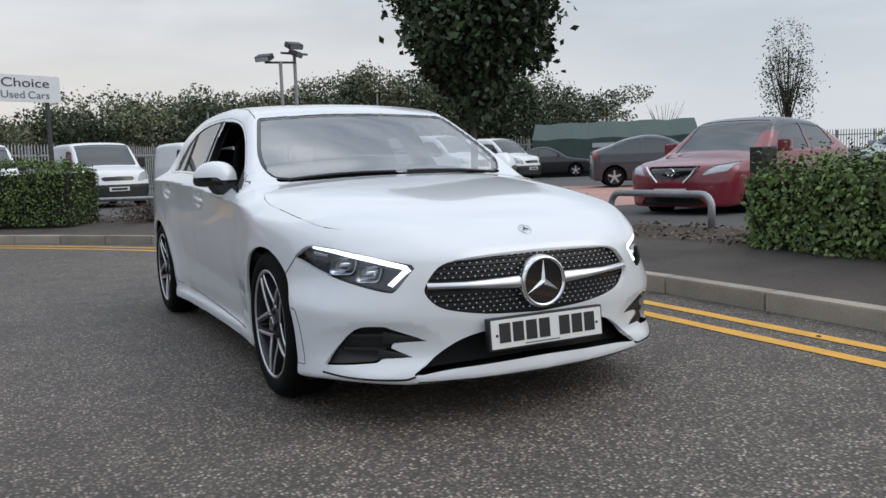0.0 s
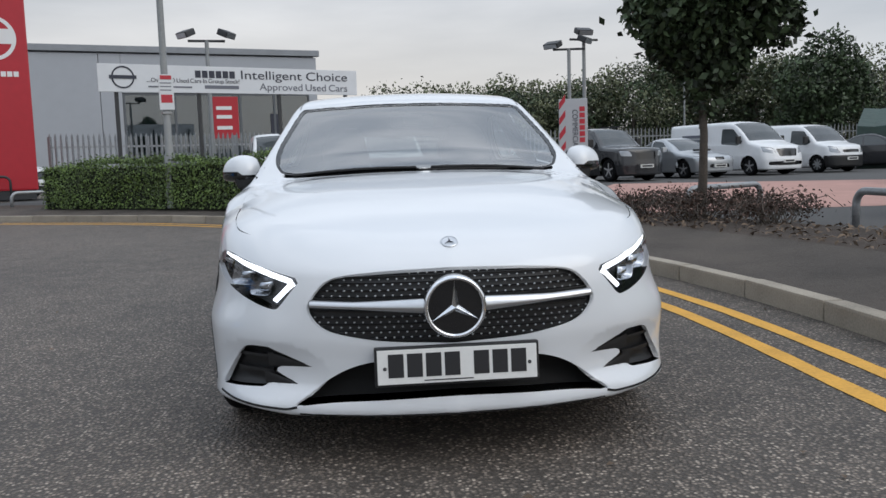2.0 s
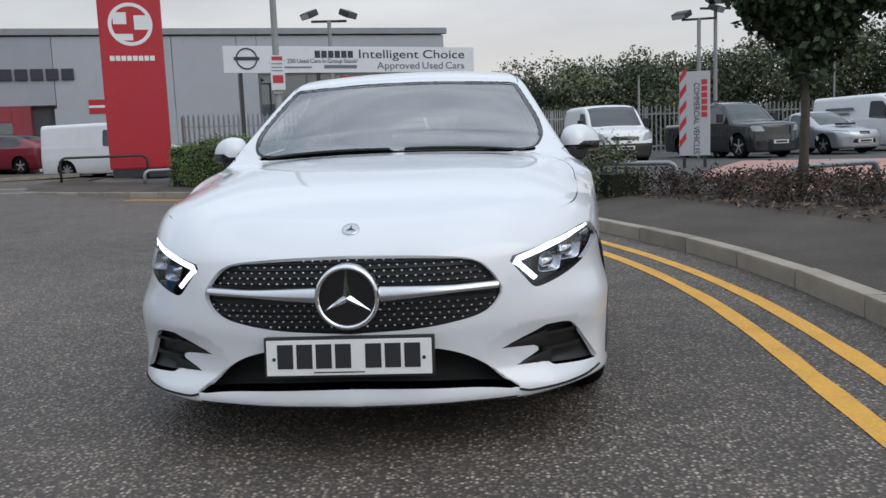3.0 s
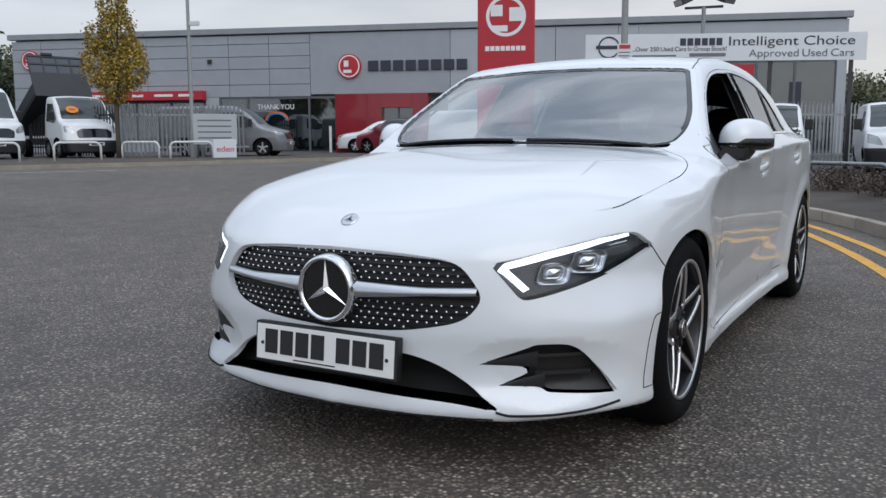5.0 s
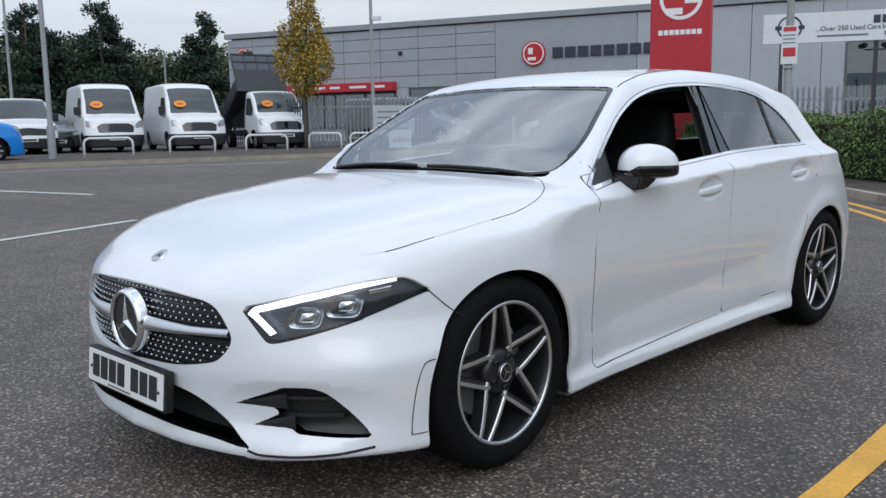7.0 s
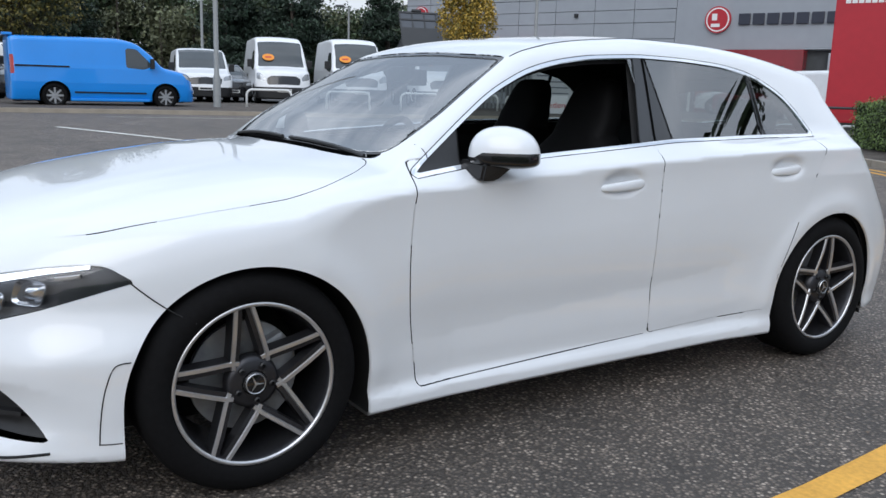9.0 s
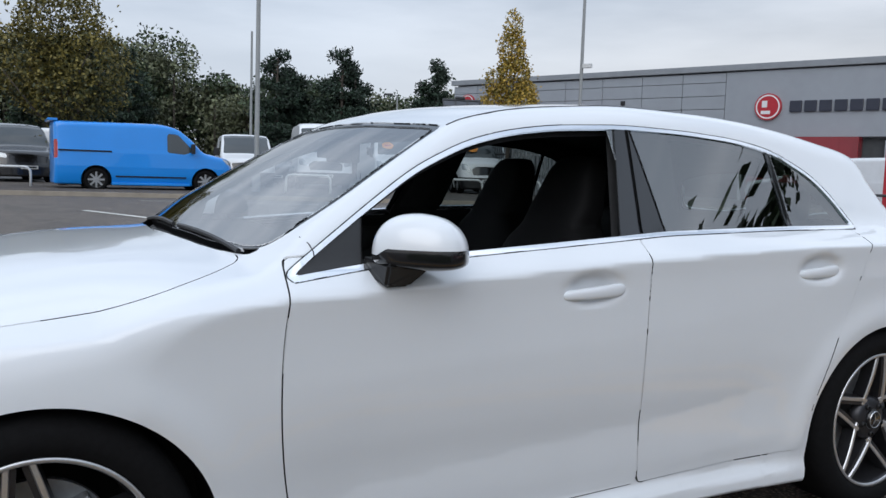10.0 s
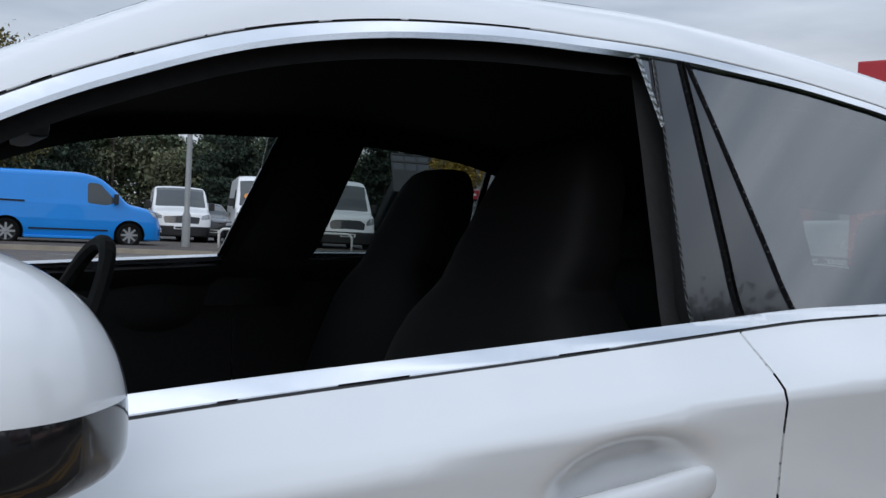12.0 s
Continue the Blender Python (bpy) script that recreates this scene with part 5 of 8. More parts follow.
sedan_back = [(2.7, 1.42), (3.3, 1.2), (3.7, 1.08), (4.55, 1.02), (4.75, 0.9)]
saab = vehicle("saloon_car", "black saloon car parked by the tent", "car", M["car_black"], 4.64, 1.76, 1.45, car_top(0.90, 1.44, 4.64, 1.2, 2.3, sedan_back), 0.95, 0.42, 2.67, 0.95, 0.31,
               [[(1.65, 0.97), (2.1, 1.30), (2.6, 1.35), (2.6, 0.97)], [(2.66, 0.97), (2.66, 1.35), (3.1, 1.22), (3.4, 1.0)]], (1.28, 2.05, 0.97, 0.58),
               [[(-0.1, 0.58), (0.36, 0.6), (0.4, 0.72), (-0.1, 0.74)]], [(0.46, 0.62), (0.8, 0.66), (0.84, 0.78), (0.55, 0.74)], h=0.05)
saab.matrix_world = pose(22.6, 28.3, LOT, 0, 0, 57)
subaru = vehicle("saloon_car", "silver sporty saloon with a bonnet scoop", "car", M["car_silver"], 4.46, 1.74, 1.44, car_top(0.88, 1.42, 4.46, 1.2, 2.3, [(2.6, 1.40), (3.2, 1.18), (3.6, 1.06), (4.4, 1.02), (4.6, 0.9)]), 0.93, 0.42, 2.54, 0.92, 0.32,
                 [[(1.65, 0.95), (2.1, 1.28), (2.6, 1.33), (2.6, 0.95)], [(2.66, 0.95), (2.66, 1.33), (3.0, 1.22), (3.3, 0.98)]], (1.28, 2.05, 0.95, 0.58),
                 [[(-0.1, 0.34), (0.45, 0.36), (0.4, 0.48), (-0.1, 0.5)], [(-0.1, 0.62), (0.2, 0.62), (0.2, 0.72), (-0.1, 0.72)]], [(0.46, 0.62), (0.8, 0.66), (0.84, 0.78), (0.55, 0.74)], h=0.05)
boxed("bonnet_scoop", (-0.28, 0.28, 0.75, 1.05, 0.93, 1.0), M["black_plastic"], subaru, 0.03)
subaru.matrix_world = pose(11.9, 24.26, LOT, 0, 0, 20)
pickup = vehicle("pickup_truck", "black pickup truck by the upright sign board", "truck", M["car_black"], 5.3, 1.85, 1.82,
                 [(-0.05, 0.95), (0.08, 1.08), (0.5, 1.14), (1.25, 1.20), (1.65, 1.5), (2.05, 1.76), (2.6, 1.82), (3.4, 1.80), (3.75, 1.5), (3.95, 1.2), (5.35, 1.18)], 1.12, 0.3, 3.15, 0.9, 0.38,
                 [[(1.7, 1.18), (2.1, 1.62), (2.7, 1.7), (2.7, 1.18)], [(2.76, 1.18), (2.76, 1.7), (3.4, 1.64), (3.6, 1.25)]], (1.33, 2.05, 1.2, 0.64),
                 [[(-0.1, 0.72), (0.36, 0.72), (0.42, 0.98), (-0.1, 1.0)]], [(0.5, 0.82), (0.85, 0.84), (0.88, 1.02), (0.6, 1.0)], h=0.06)
for s in (1, -1):
    boxed("roof_rail", (min(s * 0.6, s * 0.65), max(s * 0.6, s * 0.65), 2.2, 3.4, 1.84, 1.88), M["dark_steel"], pickup)
pickup.matrix_world = pose(9.06, 23.46, LOT, 0, 0, 20.8)
big_van = vehicle("panel_van", "white panel van with black grille and bars of writing", "van", M["van_white"], 5.2, 1.96, 1.98,
                  [(-0.05, 0.88), (0.12, 1.00), (0.6, 1.14), (0.95, 1.24), (1.35, 1.60), (1.80, 1.90), (2.3, 1.97), (5.3, 1.95)], 1.10, 0.12, 3.1, 0.95, 0.33,
                  [[(1.25, 1.20), (1.75, 1.68), (2.3, 1.70), (2.3, 1.14), (1.5, 1.08)]], (0.98, 1.80, 1.24, 0.80),
                  [[(-0.1, 0.66), (0.40, 0.66), (0.50, 0.92), (-0.1, 0.94)], [(-0.1, 0.34), (0.8, 0.36), (0.8, 0.48), (-0.1, 0.5)]], [(0.52, 0.74), (0.93, 0.82), (0.93, 1.02), (0.6, 0.96)], lean_front=0.25, h=0.05)
boxed("writing_bar", (-0.99, -0.955, 3.0, 4.3, 1.42, 1.52), M["ink_grey"], big_van)
boxed("writing_bar", (-0.99, -0.955, 3.2, 4.1, 1.28, 1.34), M["ink_grey"], big_van)
big_van.matrix_world = pose(14.75, 25.06, LOT, 0, 0, 20.6)
copy = copy_thing(small_van, pose(17.6, 25.9, LOT, 0, 0, 20))
tagged(copy, "small white van beyond the larger van", "van")
side_car = vehicle("hatchback_car", "cream white car beyond the clipped hedge", "car", M["van_white"], 4.2, 1.76, 1.5, car_top(0.94, 1.5, 4.2, 1.05), 0.98, 0.42, 2.6, 0.9, 0.31,
                   [[(1.5, 1.0), (2.0, 1.34), (2.6, 1.38), (2.6, 1.0)], [(2.66, 1.0), (2.66, 1.38), (3.3, 1.32), (3.55, 1.1)]], (1.13, 1.9, 1.0, 0.58),
                   [[(-0.1, 0.60), (0.30, 0.62), (0.40, 0.76), (-0.1, 0.78)]], [(0.46, 0.66), (0.78, 0.72), (0.82, 0.86), (0.60, 0.80)], h=0.06)
side_car.matrix_world = pose(8.6, 2.1, LOT, 0, 0, -80)
far_car = copy_thing(subaru, pose(21.5, 13.0, LOT, 0, 0, -75))
tagged(far_car, "silver saloon parked in the next row", "car")
silver_hatch = copy_thing(side_car, pose(-23.0, 29.6, 0.35, 0, 0, -60))
tagged(silver_hatch, "pale silver hatchback before the showroom glass", "car")
red_small = copy_thing(leaf, pose(-21.0, 29.0, 0.35, 0, 0, -100))
tagged(red_small, "dark red car before the showroom window", "car")
dark_behind = copy_thing(hatch, pose(-4.6, 27.5, LOT, 0, 0, 60))
tagged(dark_behind, "dark hatchback behind the palisade fence", "car")
grey_behind = copy_thing(saab, pose(-28.2, 10.2, 0.35, 0, 0, 80))
tagged(grey_behind, "black saloon between the white vans", "car")

# ---- trees, hedges and planting ----
def leaf_mesh(points, sizes, rng, normals=None, aspect=0.6):
    """Small bent leaves at points; returns places and faces."""
    n = len(points)
    a = rng.normal(size=(n, 3))
    if normals is not None:
        a = a * 0.6 + normals
    a /= np.linalg.norm(a, axis=1, keepdims=True)
    b = rng.normal(size=(n, 3))
    u = np.cross(a, b)
    u /= np.linalg.norm(u, axis=1, keepdims=True)
    v = np.cross(a, u)
    s = sizes[:, None]
    P = np.stack([points - u * s * 0.5, points + v * s * aspect * 0.5 + a * s * 0.12, points + u * s * 0.5, points - v * s * aspect * 0.5 + a * s * 0.12], 1).reshape(-1, 3)
    F = np.arange(4 * n).reshape(n, 4)
    return P, F


def quick(name, P, F, mat, parent=None, label=""):
    me = bpy.data.meshes.new(name)
    me.vertices.add(len(P))
    me.vertices.foreach_set("co", np.asarray(P, np.float32).ravel())
    me.loops.add(F.size)
    me.loops.foreach_set("vertex_index", F.ravel().astype(np.int32))
    me.polygons.add(len(F))
    me.polygons.foreach_set("loop_start", np.arange(0, F.size, F.shape[1], dtype=np.int32))
    me.update(calc_edges=True)
    me.validate()
    me.materials.append(mat)
    ob = new(name, me)
    if parent:
        ob.parent = parent
    return tagged(ob, label)


def lobes_cloud(rng, lobes, n, shell=0.45):
    """Points in ragged lobes (x, y, z, radius across, radius up)."""
    w = np.array([l[3] ** 2 * l[4] for l in lobes])
    pick = rng.choice(len(lobes), n, p=w / w.sum())
    L = np.array(lobes)[pick]
    d = rng.normal(size=(n, 3))
    d /= np.linalg.norm(d, axis=1, keepdims=True)
    r = rng.uniform(shell, 1.0, n) ** 0.6 * (1 + 0.22 * rng.normal(size=n) * (rng.random(n) < 0.35))
    return L[:, :3] + d * r[:, None] * L[:, [3, 3, 4]], d


def tree(x, y, z, trunk_h, trunk_r, lobes, n, size, mat, label, seed, limbs=7, lean=(0, 0), category="tree"):
    rng = np.random.default_rng(seed)
    t = holder("tree", pose(x, y, z), label, category)
    top = max(l[2] for l in lobes)
    bm = bmesh.new()
    line = [(lean[0] * k / 8 + 0.03 * math.sin(k), lean[1] * k / 8 + 0.03 * math.cos(1.7 * k), -0.1 + (top + 0.1) * k / 8) for k in range(9)]
    tube(bm, line, trunk_r, 9, radii=[trunk_r * (1.25 if k == 0 else 1 - 0.105 * k) for k in range(9)])
    for k in range(limbs):
        l = lobes[k % len(lobes)]
        z0 = trunk_h * (0.85 + 0.1 * k / limbs) + (top - trunk_h) * 0.45 * k / limbs
        end = Vector((l[0] + rng.normal() * l[3] * 0.4, l[1] + rng.normal() * l[3] * 0.4, max(l[2] + rng.normal() * l[4] * 0.3, z0 + 0.4)))
        st = Vector((lean[0] * z0 / top, lean[1] * z0 / top, z0))
        mid = st.lerp(end, 0.5) + Vector((0, 0, -0.1))
        tube(bm, [st, mid, end], trunk_r * 0.4, 6, radii=[trunk_r * 0.45, trunk_r * 0.28, trunk_r * 0.08])
    link("trunk", bm, M["bark"], t, smooth=True)
    P, d = lobes_cloud(rng, lobes, n)
    V, F = leaf_mesh(P, rng.uniform(0.7, 1.3, n) * size, rng)
    quick("crown", V, F, mat, t)
    return t


R_ = random.Random(3)
# street tree in the planting bed
lob = [(0.0, 0.0, 1.55, 0.38, 0.35), (0.1, -0.06, 1.9, 0.66, 0.42), (-0.14, 0.14, 2.2, 0.95, 0.42), (0.0, 0.0, 2.7, 1.1, 0.9), (0.4, -0.4, 3.3, 1.25, 1.0), (-0.4, 0.4, 3.3, 1.05, 0.9), (0.2, 0.4, 4.0, 0.95, 0.75), (0.6, 0.2, 2.7, 0.9, 0.7), (-0.7, -0.2, 2.6, 0.8, 0.6), (0.2, 0.0, 4.5, 0.6, 0.5), (1.0, -0.5, 2.4, 0.55, 0.45), (-0.2, -0.4, 3.7, 0.85, 0.8)]
lob = [(x * 0.70 + 0.06, y * 0.70, z, a * 0.72, b * 0.95) for x, y, z, a, b in lob]
tree(3.98, 6.75, 0.19, 1.30, 0.062, lob, 32000, 0.115, M["leaf_dark"], "street tree with dense dark green leaves over the footway", 11, 9)
# yellow columnar tree across the road
lob = [(0.0, 0.0, 2.6, 0.65, 0.8), (-0.45, -0.2, 3.2, 0.62, 0.9), (0.5, 0.3, 3.1, 0.60, 0.8), (0.1, 0.1, 4.2, 0.62, 0.9), (0.05, 0.0, 5.1, 0.52, 0.9), (0.08, 0.0, 5.9, 0.36, 0.7), (0.35, 0.45, 3.6, 0.45, 0.6), (-0.35, -0.4, 4.0, 0.4, 0.6)]
tree(-22.9, 17.0, 0.37, 1.4, 0.085, lob, 9500, 0.105, M["leaf_yellow"], "upright autumn tree with yellow and green leaves", 12, 10)
lob = [(0.0, 0.0, 2.9, 1.3, 1.2), (0.6, 0.8, 3.6, 1.2, 1.1), (-0.3, -0.9, 3.6, 1.3, 1.2), (0.0, 0.0, 4.8, 1.3, 1.2), (0.4, 1.2, 2.7, 0.7, 0.6)]
tree(-25.6, 2.6, 0.37, 1.7, 0.11, lob, 14000, 0.125, M["leaf_autumn_green"], "roadside tree with yellowing green leaves", 13, 9)
# upright sparse tree beyond the red car
lob = [(0.0, 0.0, 2.7, 1.1, 1.2), (0.3, 0.2, 3.9, 1.2, 1.2), (-0.4, -0.2, 3.7, 1.1, 1.2), (0.0, 0.1, 5.2, 0.8, 1.2), (0.4, -0.3, 5.0, 0.5, 1.3), (-0.5, 0.3, 4.9, 0.5, 1.2)]
tree(27.5, 21.6, 0.1, 1.4, 0.09, lob, 2600, 0.10, M["leaf_dark"], "upright thinning tree with bare tips", 14, 34)
lob = [(0.0, 0.0, 2.0, 1.6, 1.4), (1.8, -1.0, 2.2, 1.5, 1.4), (0.8, 0.6, 3.0, 1.2, 1.0)]
tree(37.0, 20.0, 0.1, 1.0, 0.1, lob, 2600, 0.22, M["leaf_brown"], "russet bushy tree in the distance", 15, 8)
lob = [(0.0, 0.0, 3.2, 1.6, 1.6), (1.2, 0.4, 4.4, 1.6, 1.5), (-1.2, -0.4, 4.2, 1.5, 1.5), (0.4, 0.0, 5.6, 1.4, 1.3), (2.2, 0.2, 3.3, 1.1, 1.1), (-0.4, 0.5, 2.4, 1.9, 1.2)]
tree(23.5, 38.5, 0.1, 1.5, 0.16, lob, 7000, 0.25, M["leaf_dark"], "broad dark tree standing behind the tent", 16, 10)
# bare twigs behind the tent
tw = holder("tree", pose(27.8, 29.5, 0.1), "small bare tree behind the tent", "tree")
bm = bmesh.new()
for k in range(22):
    a = R_.uniform(0, 6.28)
    q = R_.uniform(0.4, 1.2)
    tube(bm, [(0, 0, 1.2), (q * 0.4 * math.cos(a), q * 0.4 * math.sin(a), 2.2), (q * math.cos(a), q * math.sin(a), R_.uniform(2.6, 3.5))], 0.02, 4, radii=[0.03, 0.016, 0.006])
tube(bm, [(0, 0, -0.1), (0, 0, 1.3)], 0.05, 6)
link("branches", bm, M["bark"], tw)


def woods(name, spots, seed, size, mats, label, per=900):
    """A belt of distant trees: crowns of many clumps over hidden trunks."""
    rng = np.random.default_rng(seed)
    w = holder(name, pose(0, 0, 0), label, "trees", kind="stuff")
    for m, mat in enumerate(mats):
        Ps, trunks = [], bmesh.new()
        for i, (x, y, h, rad) in enumerate(spots):
            if i % len(mats) != m:
                continue
            lobes = [(x + rng.normal() * rad * 0.55, y + rng.normal() * rad * 0.55, h * q, rad * rng.uniform(0.45, 0.8), h * rng.uniform(0.10, 0.2)) for q in (0.12, 0.25, 0.4, 0.5, 0.62, 0.72, 0.82, 0.9)]
            P, d = lobes_cloud(rng, lobes, per, 0.3)
            Ps.append(P[P[:, 2] > 0.0])
            tube(trunks, [(x, y, -0.2), (x, y, h * 0.8)], 0.12, 5, radii=[0.16, 0.04])
        P = np.concatenate(Ps)
        V, F = leaf_mesh(P, rng.uniform(0.6, 1.4, len(P)) * size, rng)
        tagged(quick("foliage", V, F, mat, w), kind="stuff")
        tagged(link("trunks", trunks, M["bark"], w), kind="stuff")
    return w


rr = random.Random(8)
spots = []
for k in range(84):
    t = (k % 42) / 41
    x = -8 + 41 * t + (0.7 if k > 41 else 0)
    y = 46 - 4 * t + rr.uniform(-1, 1) + (3 if k > 41 else 0)
    spots.append((x + rr.uniform(-1, 1), y, rr.uniform(4.4, 5.6) + (1.0 if 13 < x < 30 else 0) - (1.0 if x < 3 else 0), rr.uniform(1.6, 2.4)))
woods("tree_belt", spots, 21, 0.19, [M["leaf_olive"], M["leaf_dark"], M["leaf_olive"]], "dense olive and dark green tree belt beyond the fence", 2300)
spots = []
for k in range(84):
    t = (k % 42) / 41
    x, y = -62 + 8 * t - (3 if k > 41 else 0) + rr.uniform(-2, 2), -14 + 52 * t
    spots.append((x, y, rr.uniform(7.6, 10.0) if y < 13 else rr.uniform(5.6, 7.4), rr.uniform(2.0, 2.8)))
woods("tree_belt", spots, 22, 0.27, [M["leaf_dark"], M["leaf_olive"]], "mixed green tree belt behind the parked vans", 2900)


def pine(x, y, z, h, seed, label):
    rng = np.random.default_rng(seed)
    t = holder("pine_tree", pose(x, y, z), label, "tree")
    bm = bmesh.new()
    tube(bm, [(0, 0, -0.1), (0.1, 0, h * 0.5), (0, 0.1, h)], 0.14, 7, radii=[0.2, 0.13, 0.03])
    lobes = []
    for k in range(26):
        q = 0.22 + 0.78 * k / 25
        a, reach = rng.uniform(0, 6.28), h * 0.22 * (1.12 - q) + 0.30
        e = (reach * math.cos(a), reach * math.sin(a), h * q + 0.15)
        tube(bm, [(0, 0, h * q - 0.2), e], 0.03, 4, radii=[0.05, 0.01])
        lobes.append((e[0] * 0.8, e[1] * 0.8, e[2], reach * 0.62 + 0.22, 0.38 + 0.15 * rng.random()))
    link("trunk", bm, M["bark"], t)
    P, d = lobes_cloud(rng, lobes, 10000, 0.1)
    V, F = leaf_mesh(P, rng.uniform(0.6, 1.4, len(P)) * 0.26, rng, aspect=0.4)
    quick("needles", V, F, M["leaf_pine"], t)
    return t


for i, (x, y, h) in enumerate(((-54, 6.8, 8.0), (-53, 9.0, 7.2), (-54.5, 4.5, 7.6), (-50.5, 17.6, 7.8), (-52, 19.3, 7.0), (-49.4, 21.6, 8.2), (-50.5, 23.0, 7.4), (-47.0, 27.3, 7.6))):
    pine(x, y, 0.3, h, 40 + i, "dark tall pine behind the parked vans")


def hedge(line, z, h, depth, n, size, mat, label, seed, ragged=0.05):
    """A clipped hedge along a line: a core coloured as the inner shade, and a skin of leaves."""
    rng = np.random.default_rng(seed)
    g = holder("hedge", pose(0, 0, 0), label, "hedge")
    bm = bmesh.new()
    rows = []
    for i, p in enumerate(line):
        a, b = line[max(i - 1, 0)], line[min(i + 1, len(line) - 1)]
        d = (b - a).normalized()
        s = Vector((d.y, -d.x, 0))
        c = 0.06
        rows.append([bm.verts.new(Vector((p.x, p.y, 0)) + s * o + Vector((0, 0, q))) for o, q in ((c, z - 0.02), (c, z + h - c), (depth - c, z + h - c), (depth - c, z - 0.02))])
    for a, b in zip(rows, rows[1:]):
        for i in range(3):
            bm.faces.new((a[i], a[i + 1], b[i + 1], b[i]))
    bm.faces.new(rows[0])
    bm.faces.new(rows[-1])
    # solid block, its colour standing in for shade deep in the hedge
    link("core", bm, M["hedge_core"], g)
    seg = np.array([[(b - a).x, (b - a).y] for a, b in zip(line, line[1:])])
    ln = np.linalg.norm(seg, axis=1)
    tot = ln.sum()
    k = rng.choice(len(seg), n, p=ln / tot)
    t = rng.random(n)
    A = np.array([[p.x, p.y] for p in line])
    base = A[k] + seg[k] * t[:, None]
    nrm = np.stack([seg[k][:, 1], -seg[k][:, 0]], 1) / ln[k][:, None]
    face = rng.random(n)
    fw, tw_ = h, depth
    kind = rng.choice(4, n, p=np.array([h, depth, h, 0.15]) / (2 * h + depth + 0.15))
    off = np.where(kind == 0, 0.0, np.where(kind == 2, depth, rng.random(n) * depth))
    zz = np.where(kind == 1, h, rng.random(n) ** 0.9 * h)
    jig = rng.normal(size=n) * ragged
    wav = 0.05 * np.sin(base[:, 0] * 3.1) + 0.05 * np.sin(base[:, 1] * 2.3 + zz * 4)
    off = off + np.where(kind == 0, -wav - np.abs(jig), np.where(kind == 2, wav + np.abs(jig), 0))
    zz = zz + np.where(kind == 1, wav + np.abs(jig) * 1.3, 0)
    end = kind == 3
    P = np.column_stack([base + nrm * off[:, None], z + np.maximum(zz, 0.02)])
    e0 = rng.random(end.sum()) < 0.5
    P[end, :2] = np.where(e0[:, None], A[0], A[-1]) + (nrm[end] * (rng.random(end.sum()) * depth)[:, None])
    nv = np.column_stack([nrm * np.where(kind == 0, -1, np.where(kind == 2, 1, 0))[:, None], np.where(kind == 1, 1.0, 0.35)])
    V, F = leaf_mesh(P, rng.uniform(0.6, 1.4, n) * size, rng, nv)
    quick("leaves", V, F, mat, g)
    return g


hp = lambda pts: [Vector((x, y, 0)) for x, y in pts]
hedge(hp([(-6.8, 16.9), (-5.2, 15.9), (-3.8, 15.0), (-2.2, 13.8), (-0.4, 12.2)]), 0.19, 0.92, 0.9, 30000, 0.05, M["leaf_hedge"], "clipped green hedge behind the footway", 31)
hedge(hp([(3.75, -3.2), (3.82, -1.5), (3.84, 0.0), (3.80, 1.62)]), 0.19, 0.62, 1.15, 34000, 0.048, M["leaf_hedge"], "thick leafy green hedge beside the footway", 32, 0.08)
hedge(hp([(1.80, 9.05), (2.08, 8.6), (2.38, 8.15)]), 0.18, 0.36, 0.6, 4200, 0.045, M["leaf_olive"], "low olive shrub clump in the planting bed", 33, 0.12)


def bark_chips():
    """Loose chips over the bed, too many to count."""
    rng = np.random.default_rng(5)
    n = 9000
    i = rng.integers(0, len(near_kerb) - 1, n)
    ok = np.array([-6 < near_kerb[k].y < 12 for k in i])
    i = i[ok]
    n = len(i)
    d = 1.45 + rng.random(n) * 1.25
    base = np.array([[near_kerb[k].x, near_kerb[k].y] for k in i])
    tan = np.array([[(near_kerb[k + 1] - near_kerb[k]).x, (near_kerb[k + 1] - near_kerb[k]).y] for k in i])
    tan /= np.linalg.norm(tan, axis=1, keepdims=True)
    P2 = base + np.column_stack([tan[:, 1], -tan[:, 0]]) * d[:, None] + tan * rng.uniform(-0.15, 0.15, n)[:, None]
    z = 0.20 + 0.02 * rng.random(n) + 0.03 * np.clip(d - 1.5, 0, 1)
    up = np.tile([0, 0, 1.4], (n, 1))
    V, F = leaf_mesh(np.column_stack([P2, z]), rng.uniform(0.04, 0.10, n), rng, up, 0.4)
    return tagged(quick("bark_chips", V, F, M["chips"]), "loose brown and grey bark chips on the bed", "bark chips", kind="stuff")


bark_chips()


